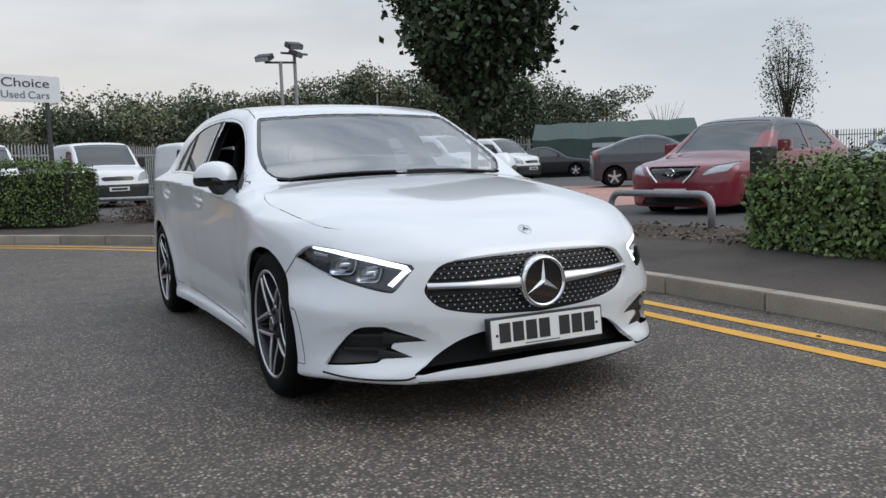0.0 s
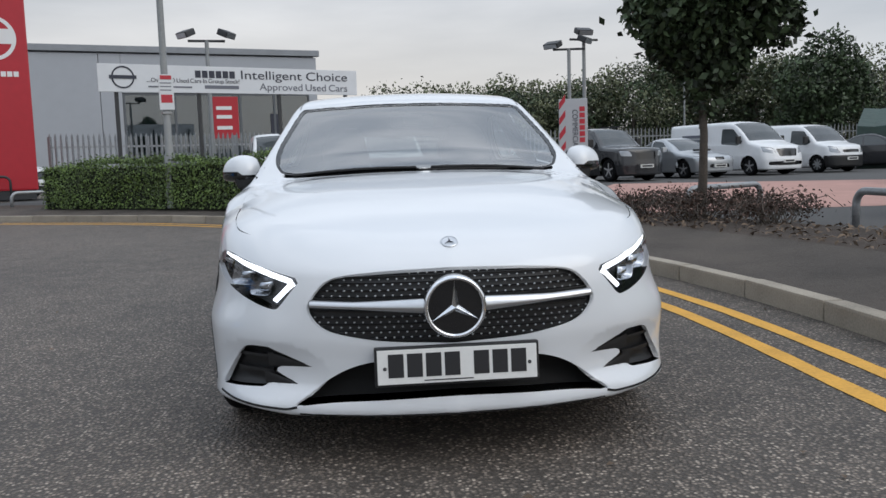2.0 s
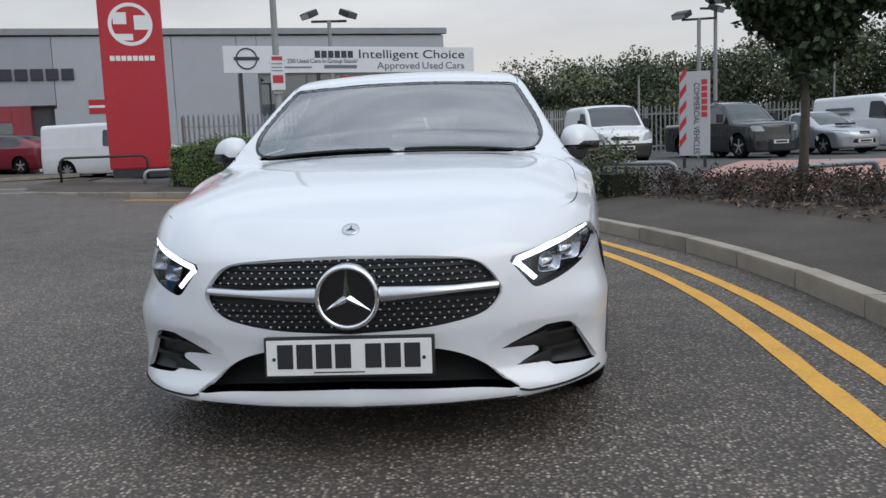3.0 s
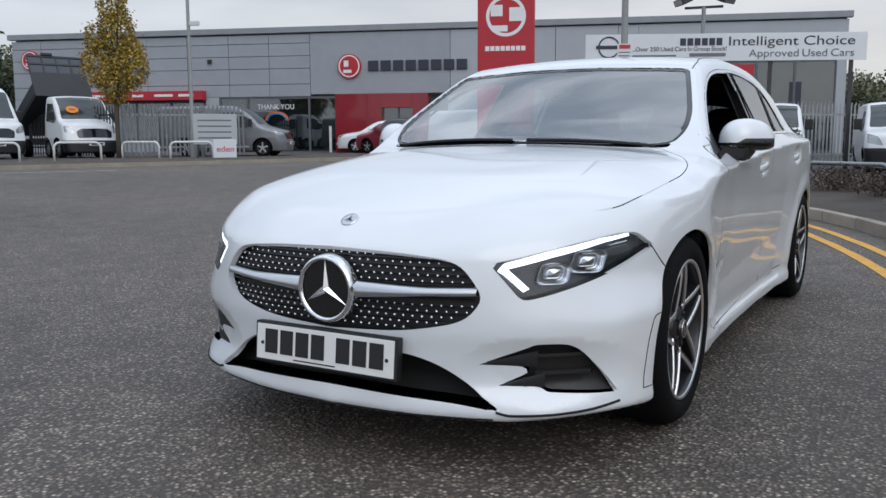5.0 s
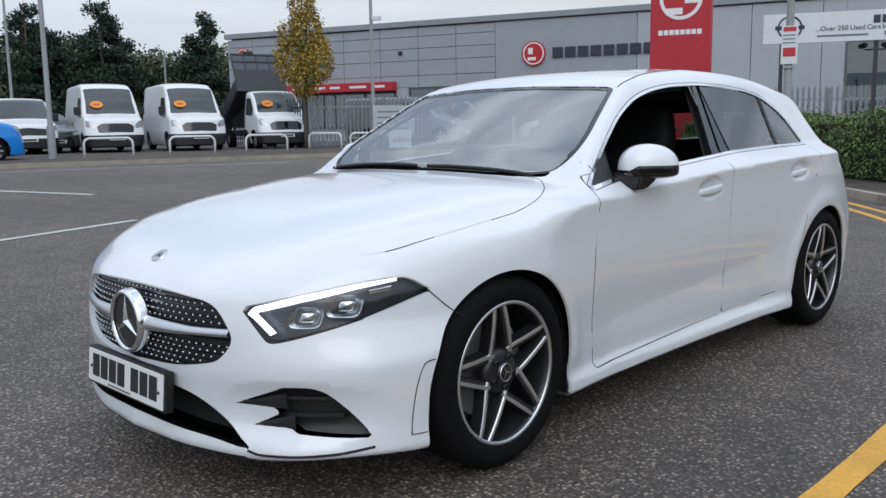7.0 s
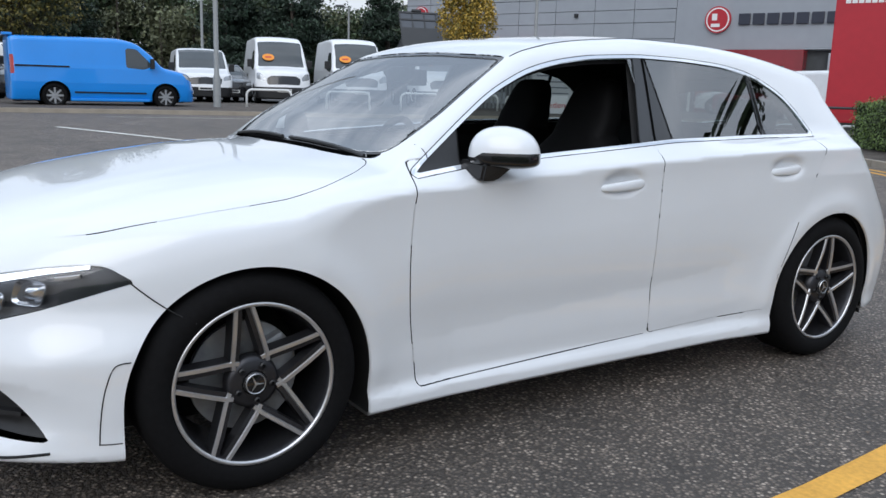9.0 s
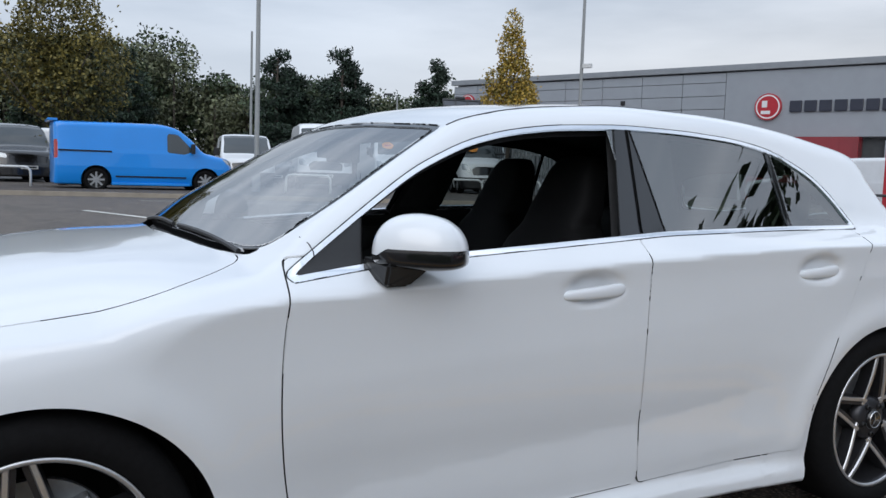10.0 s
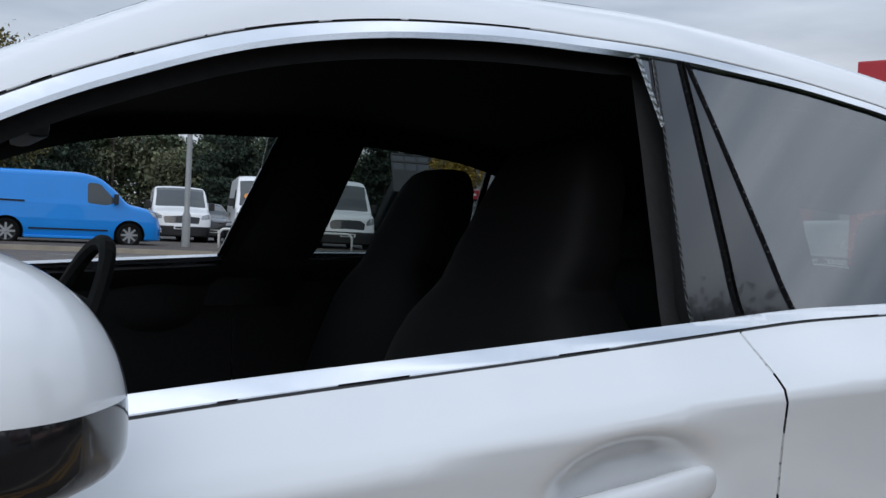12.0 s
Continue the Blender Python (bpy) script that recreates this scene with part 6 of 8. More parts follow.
def low_brush(x, y, seed, w, label):
    """Arching dry stems with dead leaves."""
    rng = random.Random(seed)
    g = holder("dry_shrub", pose(x, y, 0.19), label, "shrub", "dry shrubs")
    bm = bmesh.new()
    tips = []
    for k in range(46):
        a, r = rng.uniform(0, 6.28), rng.uniform(0.15, w)
        h = rng.uniform(0.12, 0.34)
        pts = [(0.15 * r * math.cos(a) + rng.uniform(-0.2, 0.2), 0.15 * r * math.sin(a) + rng.uniform(-0.2, 0.2), 0)]
        for q in (0.35, 0.7, 1.0):
            pts.append((pts[0][0] + r * q * math.cos(a), pts[0][1] + r * q * math.sin(a), h * math.sin(q * 2.6) + 0.02))
            tips.append(pts[-1])
        tube(bm, pts, 0.005, 4)
    link("stem_tangle", bm, M["bark"], g)
    npr = np.random.default_rng(seed)
    T = np.array(tips)
    P = T[npr.integers(0, len(T), 900)] + npr.normal(size=(900, 3)) * [0.07, 0.07, 0.035]
    P[:, 2] = np.maximum(P[:, 2], 0.015)
    V, F = leaf_mesh(P, npr.uniform(0.025, 0.06, 900), npr)
    quick("dead_leaves", V, F, M["leaf_brown"], g)
    return g


for i, (x, y, w) in enumerate(((4.25, 5.4, 0.7), (3.75, 6.3, 0.75), (3.3, 7.2, 0.8), (2.9, 8.0, 0.7), (4.45, 6.4, 0.6), (4.0, 7.6, 0.6), (1.0, 10.2, 0.7), (0.3, 11.3, 0.7))):
    low_brush(x, y, 60 + i, w, "dry brown shrub with arching stems on the bed")


def litter():
    """Dead leaves and grit blown along the kerb and over the road."""
    rng = np.random.default_rng(91)
    n = 420
    i = rng.integers(20, len(near_kerb) - 2, n)
    base = np.array([[near_kerb[k].x, near_kerb[k].y] for k in i])
    tan = np.array([[(near_kerb[k + 1] - near_kerb[k]).x, (near_kerb[k + 1] - near_kerb[k]).y] for k in i])
    tan /= np.linalg.norm(tan, axis=1, keepdims=True)
    d = np.where(rng.random(n) < 0.6, -0.05 - rng.exponential(0.12, n), -rng.uniform(0.3, 6.0, n))
    P = base + np.column_stack([tan[:, 1], -tan[:, 0]]) * d[:, None]
    z = np.array([rise(x, y) for x, y in P]) + 0.008
    up = np.tile([0, 0, 2.5], (n, 1))
    V, F = leaf_mesh(np.column_stack([P, z]), rng.uniform(0.012, 0.038, n), rng, up, 0.7)
    return tagged(quick("leaf_litter", V, F, M["chips"]), "small dead leaves and grit scattered on the asphalt", "leaf litter", kind="stuff")


litter()

# ---- the white hatchback ----
# It stands with its front axle over the origin and faces -y.
WHEELBASE, HUB_Z, TYRE_R = 2.729, 0.330, 0.330
INSERT = [(-0.345, 0.452), (-0.384, 0.444), (-0.405, 0.398), (-0.419, 0.331), (-0.427, 0.240), (-0.422, 0.231), (-0.372, 0.228)]


def hatchback():
    car = holder("hatchback_car", pose(0, 0, 0), "white five-door hatchback with lit daytime lamps and open front windows", "car")
    # long section
    top = curve_fn((-0.93, 0.560), (-0.88, 0.655), (-0.79, 0.724), (-0.62, 0.793), (-0.35, 0.868), (0.0, 0.924), (0.25, 0.952), (0.42, 0.966),
                   (0.60, 1.078), (0.80, 1.194), (1.00, 1.303), (1.10, 1.349), (1.20, 1.375), (1.32, 1.391), (1.50, 1.406), (1.75, 1.420), (2.05, 1.415),
                   (2.40, 1.391), (2.80, 1.346), (3.02, 1.314), (3.07, 1.290), (3.10, 1.252), (3.20, 1.165), (3.32, 1.06), (3.42, 0.96), (3.55, 0.80))
    crown = curve_fn((-0.9, 0.16), (-0.5, 0.11), (0.0, 0.105), (0.40, 0.085), (0.6, 0.085), (1.1, 0.095), (1.3, 0.10), (1.8, 0.095), (2.6, 0.10), (3.2, 0.10))
    nose = curve_fn((0.10, -0.83), (0.16, -0.885), (0.20, -0.893), (0.235, -0.888), (0.28, -0.875), (0.36, -0.882), (0.44, -0.892), (0.55, -0.890), (0.64, -0.874), (0.72, -0.818), (0.9, -0.6))
    sweep = curve_fn((0.0, 0.0), (0.25, 0.020), (0.45, 0.075), (0.60, 0.160), (0.70, 0.255), (0.78, 0.385), (0.83, 0.53), (0.87, 0.76), (0.905, 1.1), (0.95, 1.6))
    low_sweep = curve_fn((0.0, 0.0), (0.25, 0.020), (0.45, 0.070), (0.60, 0.138), (0.70, 0.212), (0.78, 0.300), (0.83, 0.385), (0.87, 0.50), (0.905, 0.75), (0.95, 1.3))
    tail = curve_fn((0.12, 3.35), (0.2, 3.46), (0.45, 3.52), (0.7, 3.50), (0.85, 3.45), (1.0, 3.38), (1.15, 3.34), (1.3, 3.30))
    tail_sweep = curve_fn((0.0, 0.0), (0.4, 0.03), (0.65, 0.09), (0.78, 0.18), (0.85, 0.31), (0.9, 0.55), (1.0, 1.2))
    wide = curve_fn((-0.9, 0.860), (-0.4, 0.893), (0.0, 0.904), (0.45, 0.886), (0.8, 0.876), (1.4, 0.875), (2.0, 0.884), (2.4, 0.898), (2.75, 0.903), (3.2, 0.876), (3.55, 0.85))
    # cross section: change of half-width with height, below and above the shoulder line
    belt = curve_fn((-0.9, 0.735), (-0.3, 0.795), (0.3, 0.850), (0.55, 0.867), (1.6, 0.932), (2.4, 0.962), (2.75, 0.968), (3.5, 0.945))
    lower = curve_fn((0.12, -0.070), (0.150, -0.034), (0.165, -0.017), (0.200, -0.018), (0.222, -0.034), (0.240, -0.043), (0.32, -0.034), (0.43, -0.024), (0.52, -0.012), (0.62, -0.004), (0.72, -0.002), (0.80, -0.002), (1.0, -0.002))
    upper = curve_fn((-0.30, -0.016), (-0.16, -0.0125), (-0.10, -0.0100), (-0.05, -0.0064), (-0.022, -0.0032), (-0.004, -0.0016), (0.012, -0.0088), (0.028, -0.0235), (0.05, -0.046), (0.075, -0.068), (0.145, -0.108), (0.225, -0.153), (0.325, -0.210), (0.425, -0.272), (0.525, -0.36))
    inward = curve_fn((0.3, 0.0), (1.7, 0.0), (2.3, 0.018), (2.75, 0.055), (3.0, 0.090), (3.2, 0.12), (3.5, 0.16))
    # the cabin stands in from the shoulder towards the rear
    tuck = curve_fn((0.4, 0.012), (1.2, 0.014), (1.75, 0.026), (2.3, 0.062), (2.7, 0.066), (2.95, 0.040), (3.1, 0.025), (3.5, 0.01))
    # hollow line low on the doors, rising to the rear
    hollow = curve_fn((0.3, 0.35), (0.68, 0.378), (1.1, 0.408), (1.64, 0.441), (1.96, 0.475), (2.3, 0.52), (3.0, 0.60))

    floor_z = curve_fn((-0.95, 0.178), (-0.6, 0.165), (-0.3, 0.145), (0.4, 0.150), (2.4, 0.150), (3.6, 0.2))
    dents = ((1.407, 0.853), (2.345, 0.884))

    def solid(x, y, z):
        ax = np.abs(x)
        doors_only = np.clip((y - 0.25) / 0.45, 0, 1) * np.clip((2.42 - y) / 0.35, 0, 1)
        w = wide(y) + lower(np.minimum(z, belt(y) - 0.02)) * (0.35 + 0.65 * doors_only) + upper(z - belt(y)) - inward(y) * np.clip((z - belt(y) + 0.12) / 0.52, 0, 1)
        w = w - tuck(y) * np.clip((z - belt(y)) / 0.052, 0, 1) * np.clip(1 - (z - belt(y) - 0.052) / 0.40, 0, 1)
        off = z - hollow(y)
        w = w - 0.010 * doors_only * np.clip(1 - np.where(off > 0, off / 0.28, -off / 0.17), 0, 1)
        w = w + 0.010 * (np.exp(-((np.hypot(y - 0.0, z - 0.31) - 0.40) / 0.055) ** 2) + np.exp(-((np.hypot(y - WHEELBASE, z - 0.31) - 0.40) / 0.055) ** 2)) * np.clip((z - 0.2) / 0.1, 0, 1)
        for hy, hz in dents:
            w = w - 0.026 * np.exp(-(((y - hy) / 0.090) ** 2 + ((z - hz - 0.006) / 0.040) ** 2) ** 2)
        side = ax - w
        ys = y - 0.06 * ax**2 * np.clip((y + 0.1) / 0.5, 0, 1) * np.clip((1.6 - y) / 0.6, 0, 1) + 0.60 * ax**2 * np.clip((y - 2.3) / 0.6, 0, 1)
        hump = np.clip((0.42 - y) / 0.3, 0, 1)
        up = (z - (top(ys) - crown(y) * (ax**2.2 * (1 - hump) + 2.4 * ax**4.4 * hump))) * 0.85
        skirt = 0.022 * np.exp(-((z - 0.20) / 0.035) ** 2) * np.clip((ax - 0.35) / 0.3, 0, 1) * np.clip((0.84 - ax) / 0.16, 0, 1)
        low = np.clip((0.60 - z) / 0.16, 0, 1)
        low = low * low * (3 - 2 * low)
        axs = np.maximum(ax - skirt, 0)
        scoop = 0.015 * np.clip(2.2 * (1 - np.hypot((ax - 0.635) / 0.215, (z - 0.322) / 0.102)), 0, 1)
        front = (nose(z) + sweep(axs) * (1 - low) + low_sweep(axs) * low + scoop - y) * (0.9 - 0.3 * np.clip((ax - 0.45) / 0.3, 0, 1) ** 2 * (3 - 2 * np.clip((ax - 0.45) / 0.3, 0, 1)))
        rear = (y - tail(z) + tail_sweep(ax)) * 0.7
        d = smax(side, up, 0.045 - 0.015 * np.exp(-((y - 0.85) / 0.35) ** 4))
        d = smax(d, front, 0.06)
        d = smax(d, rear, 0.05)
        return smax(d, floor_z(y) + 0.026 * np.clip((ax - 0.56) / 0.24, 0, 1) * np.clip((0.12 - y) / 0.1, 0, 1) - z, 0.02)

    sk = Skin(solid, (-1.008, -0.97, 0.10), (1.008, 3.62, 1.47), 0.016)
    side_view = lambda V: V[:, [1, 2]]
    front_view = lambda V: np.stack([np.abs(V[:, 0]), V[:, 2]], 1)
    top_view = lambda V: np.stack([np.abs(V[:, 0]), V[:, 1]], 1)
    lamp_view = lambda V: np.stack([0.6 * np.abs(V[:, 0]) + 0.8 * V[:, 1], V[:, 2]], 1)
    absx = lambda V: np.abs(V[:, 0])

    def strip_cut(source, target, fn, w):
        sk.cut(source, "near_side", lambda V: fn(V) - w)
        sk.cut("near_side", "far_side", lambda V: fn(V) + w)
        sk.regions[source] += sk.regions.pop("far_side", [])
        sk.regions.setdefault(target, []).extend(sk.regions.pop("near_side", []))

    # wheel arches
    for cy in (0.005, WHEELBASE + 0.005):
        sk.cut("body", "arch", lambda V: np.maximum(np.where(V[:, 2] > 0.305, np.hypot(V[:, 1] - cy, V[:, 2] - 0.305), np.abs(V[:, 1] - cy)) - 0.372, 0.55 - absx(V)))
    arch = sk.regions.pop("arch")

    # side windows, their bright surround, and the seal outside it
    dlo = rounded([(0.538, 0.915, 0.004), (0.795, 1.084), (0.933, 1.170), (1.102, 1.244), (1.247, 1.281), (1.42, 1.305), (1.68, 1.319), (1.948, 1.313), (2.17, 1.298), (2.334, 1.268),
                   (2.515, 1.186), (2.605, 1.095), (2.650, 1.026, 0.008), (2.283, 1.022), (1.736, 1.010), (1.579, 0.999), (1.05, 0.965), (0.737, 0.940)], 0.07, n=5)
    ridge = curve_fn((0.45, 0.715), (0.60, 0.690), (0.80, 0.650), (0.98, 0.608), (1.18, 0.575), (1.43, 0.550), (1.7, 0.540), (3.0, 0.49))
    flank = lambda V: ridge(V[:, 1]) + 0.022 - absx(V)
    dlo_d = lambda V: np.maximum(inside(side_view(V), dlo), flank(V) * 1.0)
    sk.cut("body", "window_zone", lambda V: dlo_d(V) - 0.0146)
    sk.cut("window_zone", "seal", lambda V: 0.0116 - dlo_d(V))
    sk.cut("window_zone", "bright", lambda V: -dlo_d(V))
    # pillar between the doors, quarter divider
    strip_cut("window_zone", "gap", lambda V: (V[:, 1] - 1.637) - (V[:, 2] - 0.994) * 0.188, 0.003)
    sk.cut("window_zone", "pillar", lambda V: np.maximum((1.555 + (V[:, 2] - 1.0) * 0.292) - V[:, 1], V[:, 1] - (1.737 - (V[:, 2] - 1.0) * 0.086)))
    strip_cut("window_zone", "divider", lambda V: V[:, 1] - 2.322 + (V[:, 2] - 1.02) * 0.02, 0.011)
    sk.cut("window_zone", "quarter", lambda V: 2.322 - (V[:, 2] - 1.02) * 0.02 - V[:, 1])
    sk.cut("window_zone", "rear_glass_side", lambda V: 1.62 - V[:, 1])
    sk.cut("window_zone", "mirror_panel", lambda V: V[:, 1] - 0.724 - 0.20 * (V[:, 2] - 0.935))

    # windscreen with its black border, and the rear screen
    ws = rounded([(0.0, 0.440), (0.35, 0.455), (0.57, 0.485), (0.660, 0.520, 0.03), (0.697, 0.60), (0.684, 0.72), (0.636, 0.88), (0.606, 0.98), (0.578, 1.066, 0.03), (0.35, 1.040), (0.0, 1.032),
                  (-0.1, 1.032, 0.0), (-0.1, 0.440, 0.0)], 0.05)
    up_only = lambda V: (0.90 - V[:, 2]) * 10
    sk.cut("body", "screen_zone", lambda V: np.maximum(inside(top_view(V), ws), up_only(V)))
    sk.cut("screen_zone", "windscreen", lambda V: inside(top_view(V), ws) + np.where(V[:, 1] < 0.6, 0.012, 0.022))
    cowl = rounded([(0.0, 0.390), (0.40, 0.424), (0.60, 0.472), (0.650, 0.490), (0.655, 0.521), (0.57, 0.486), (0.35, 0.456), (0.0, 0.441), (-0.1, 0.441, 0), (-0.1, 0.390, 0)], 0.02)
    sk.cut("body", "cowl", lambda V: np.maximum(inside(top_view(V), cowl), up_only(V)))
    rs = rounded([(0.0, 3.14), (0.45, 3.03, 0.05), (0.54, 3.15, 0.04), (0.40, 3.26), (0.0, 3.36), (-0.1, 3.36, 0), (-0.1, 3.14, 0)], 0.05)
    sk.cut("body", "rear_screen", lambda V: np.maximum(inside(top_view(V), rs), (1.0 - V[:, 2]) * 10))
    # bonnet
    hood = rounded([(0.0, -0.752, 0.0), (0.30, -0.732, 0.2), (0.52, -0.655, 0.1), (0.67, -0.535, 0.08), (0.748, -0.40, 0.06), (0.778, -0.24, 0.15), (0.788, 0.02, 0.2), (0.800, 0.23, 0.10), (0.748, 0.36, 0.08),
                    (0.648, 0.466, 0.03), (0.60, 0.470, 0.03), (0.40, 0.423, 0.2), (0.0, 0.388, 0), (-0.1, 0.388, 0), (-0.1, -0.752, 0)], 0.05, n=6)
    hd = lambda V: np.maximum(inside(top_view(V), hood), (0.62 - V[:, 2]) * 10)
    seam = lambda V: 0.0016 - 0.0019 * np.clip((-0.42 - V[:, 1]) / 0.1, 0, 1)
    sk.cut("body", "hood_zone", lambda V: hd(V) - seam(V))
    sk.cut("hood_zone", "gap", lambda V: -hd(V) - seam(V))
    # doors
    front_door = rounded([(0.530, 0.955, 0.02), (0.512, 0.84, 0.15), (0.504, 0.72, 0.15), (0.505, 0.60, 0.15), (0.518, 0.47, 0.12), (0.545, 0.33, 0.08), (0.564, 0.214, 0.02), (1.648, 0.245, 0.02), (1.632, 0.44, 0.12), (1.612, 0.65, 0.12), (1.612, 0.80, 0.12), (1.606, 0.942, 0.02), (1.632, 1.04, 0.01)], n=6)
    rear_door = rounded([(1.632, 1.04, 0.01), (1.606, 0.942, 0.02), (1.612, 0.80, 0.12), (1.612, 0.65, 0.12), (1.632, 0.44, 0.12), (1.648, 0.245, 0.02), (2.33, 0.272, 0.02), (2.372, 0.44, 0.1), (2.440, 0.63, 0.1), (2.508, 0.762, 0.1), (2.555, 0.877, 0.08), (2.605, 0.98, 0.03), (2.62, 1.04, 0.01)], n=6)
    fl = lambda V: (0.70 - absx(V)) * 10
    for nm, pl in (("front_door", front_door), ("rear_door", rear_door)):
        dd = lambda V: np.maximum(inside(side_view(V), pl), fl(V))
        sk.cut("body", nm, lambda V: dd(V) - 0.002)
        sk.cut(nm, "gap", lambda V: -dd(V) - 0.002)
    # head lamps
    lamp = rounded([(-0.325, 0.632, 0.012), (-0.247, 0.527, 0.02), (-0.19, 0.537, 0.08), (-0.07, 0.566, 0.1), (0.054, 0.597, 0.1), (0.250, 0.655, 0.01), (0.172, 0.705, 0.03), (0.08, 0.706, 0.06), (-0.05, 0.688, 0.08), (-0.185, 0.662, 0.1)], n=6)
    fq = lambda V: np.maximum(V[:, 1] + 0.1, 0.4 - absx(V)) * 10
    sk.cut("body", "lamp", lambda V: np.maximum(inside(lamp_view(V), lamp), fq(V)))
    strip_line = [(0.135, 0.698), (0.02, 0.686), (-0.15, 0.656), (-0.296, 0.621), (-0.232, 0.556)]
    # grille
    fr = lambda V: (V[:, 1] + 0.45) * 10
    grille = rounded([(0.0, 0.662, 0), (0.26, 0.656, 0.1), (0.405, 0.640, 0.06), (0.455, 0.595, 0.05), (0.492, 0.533, 0.03), (0.44, 0.462, 0.06), (0.25, 0.422, 0.1), (0.0, 0.411, 0), (-0.1, 0.411, 0), (-0.1, 0.662, 0)], n=6)
    sk.cut("body", "grille", lambda V: np.maximum(inside(front_view(V), grille), fr(V)))
    # lower intake
    mouth = rounded([(0.0, 0.372, 0), (0.25, 0.366, 0.08), (0.34, 0.345, 0.06), (0.41, 0.308, 0.06), (0.485, 0.250, 0.03), (0.550, 0.205, 0.008), (0.40, 0.228, 0.1), (0.0, 0.240, 0), (-0.1, 0.240, 0), (-0.1, 0.372, 0)], 0.03, n=5)
    sk.cut("body", "mouth", lambda V: np.maximum(inside(front_view(V), mouth), fr(V)))
    # side intakes with two pointed blades
    gill = rounded([(0.808, 0.246, 0.006), (0.778, 0.295, 0.03), (0.745, 0.348, 0.03), (0.722, 0.385, 0.03), (0.695, 0.403, 0.03), (0.622, 0.402, 0.01), (0.598, 0.390, 0.006), (0.472, 0.340, 0.002), (0.580, 0.335, 0.005), (0.605, 0.322, 0.004), (0.582, 0.307, 0.004), (0.520, 0.276, 0.002), (0.625, 0.275, 0.006), (0.645, 0.259, 0.008), (0.75, 0.250, 0.02)], n=4)
    fr2 = lambda V: (V[:, 1] + 0.40) * 10
    sk.cut("body", "gill", lambda V: np.maximum(inside(front_view(V), gill), fr2(V)))
    rear_lamp = rounded([(3.02, 0.925), (3.25, 0.985), (3.56, 0.985), (3.56, 0.845), (3.25, 0.855)], 0.03)
    sk.cut("body", "tail_lamp", lambda V: np.maximum(inside(side_view(V), rear_lamp), (0.45 - absx(V)) * 5))
    # front and rear bumper, roof and the rest
    sk.cut("body", "front_bumper", lambda V: np.maximum(V[:, 1] + 0.33, V[:, 2] - 0.76 - 0.0 * V[:, 1]))
    sk.cut("body", "sill", lambda V: np.maximum(np.maximum(V[:, 2] - 0.204 - 0.0265 * V[:, 1], 0.36 - V[:, 1]), V[:, 1] - 2.37))

    R = sk.regions
    # float glass bends evenly: one even turn of the surface over each pane
    for zone in ("rear_glass_side", "quarter", "pillar"):
        used = np.unique(np.concatenate([np.array(f) for f in R[zone]]))
        for s in (1, -1):
            u = used[sk.V[used, 0] * s > 0]
            y, z = sk.V[u, 1] - 2.0, sk.V[u, 2] - 1.15
            A = np.stack([np.ones_like(y), y, z], 1)
            even = A @ np.linalg.lstsq(A, sk.N[u], rcond=None)[0]
            sk.N[u] = even / np.linalg.norm(even, axis=1, keepdims=True)
    W = M["paint_white"]
    sk.mesh(R["body"], "body_shell", W, car, depth=0.012)
    sk.mesh(R["front_bumper"], "front_bumper", W, car, depth=0.02)
    for s, nm in ((1, "sill_skirt"), (-1, "sill_skirt")):
        sk.mesh([f for f in R["sill"] if sk.V[f[0]][0] * s > 0], nm, W, car, depth=0.012)
    bonnet = sk.mesh(R["hood_zone"], "bonnet", W, car, depth=0.01)
    doors = []
    for zone in ("front_door", "rear_door"):
        for s in (1, -1):
            doors.append(sk.mesh([f for f in R[zone] if sk.V[f[0]][0] * s > 0], zone, W, car, depth=0.015))
    sk.mesh(R["gap"], "shut_line", M["groove"], car, push=0.006, label="dark shut lines between the panels")
    for s in (1, -1):
        sd = lambda z: [f for f in R[z] if sk.V[f[0]][0] * s > 0]
        sk.mesh(sd("seal"), "window_seal", M["black_plastic"], car, push=0.002)
        sk.mesh(sd("bright"), "window_trim", M["chrome"], car, depth=0.01, label="bright polished strip round the side windows")
        sk.mesh(sd("pillar"), "pillar_cover", M["black_gloss"], car, push=0.004)
        sk.mesh(sd("divider"), "quarter_divider", M["black_gloss"], car, push=0.004)
        sk.mesh(sd("quarter"), "quarter_window", M["dark_glass"], car, push=0.006)
        sk.mesh(sd("rear_glass_side"), "rear_side_window", M["dark_glass"], car, push=0.006)
        sk.mesh(sd("mirror_panel"), "mirror_panel", M["black_plastic"], car, push=0.005)
    sk.mesh(R["screen_zone"], "screen_border", M["black_gloss"], car, push=0.003)
    sk.mesh(R["windscreen"], "windscreen", M["screen_glass"], car, push=0.004)
    sk.mesh(R["cowl"], "cowl_panel", M["black_plastic"], car, push=0.025)
    sk.mesh(R["rear_screen"], "rear_window", M["dark_glass"], car, push=0.005)
    # dark lining inside the cabin
    lin = []
    for z in ("body", "front_door", "rear_door", "pillar", "bright", "seal"):
        for f in R[z]:
            c = sk.V[list(f)].mean(0)
            if c[1] > 0.30 and c[2] > 0.25 and not (c[1] < 0.52 and c[2] < 0.6):
                lin.append(f)
    sk.mesh(lin, "cabin_lining", M["lining"], car, push=0.045, rim=False, flip=True, label="dark headlining and door trim")
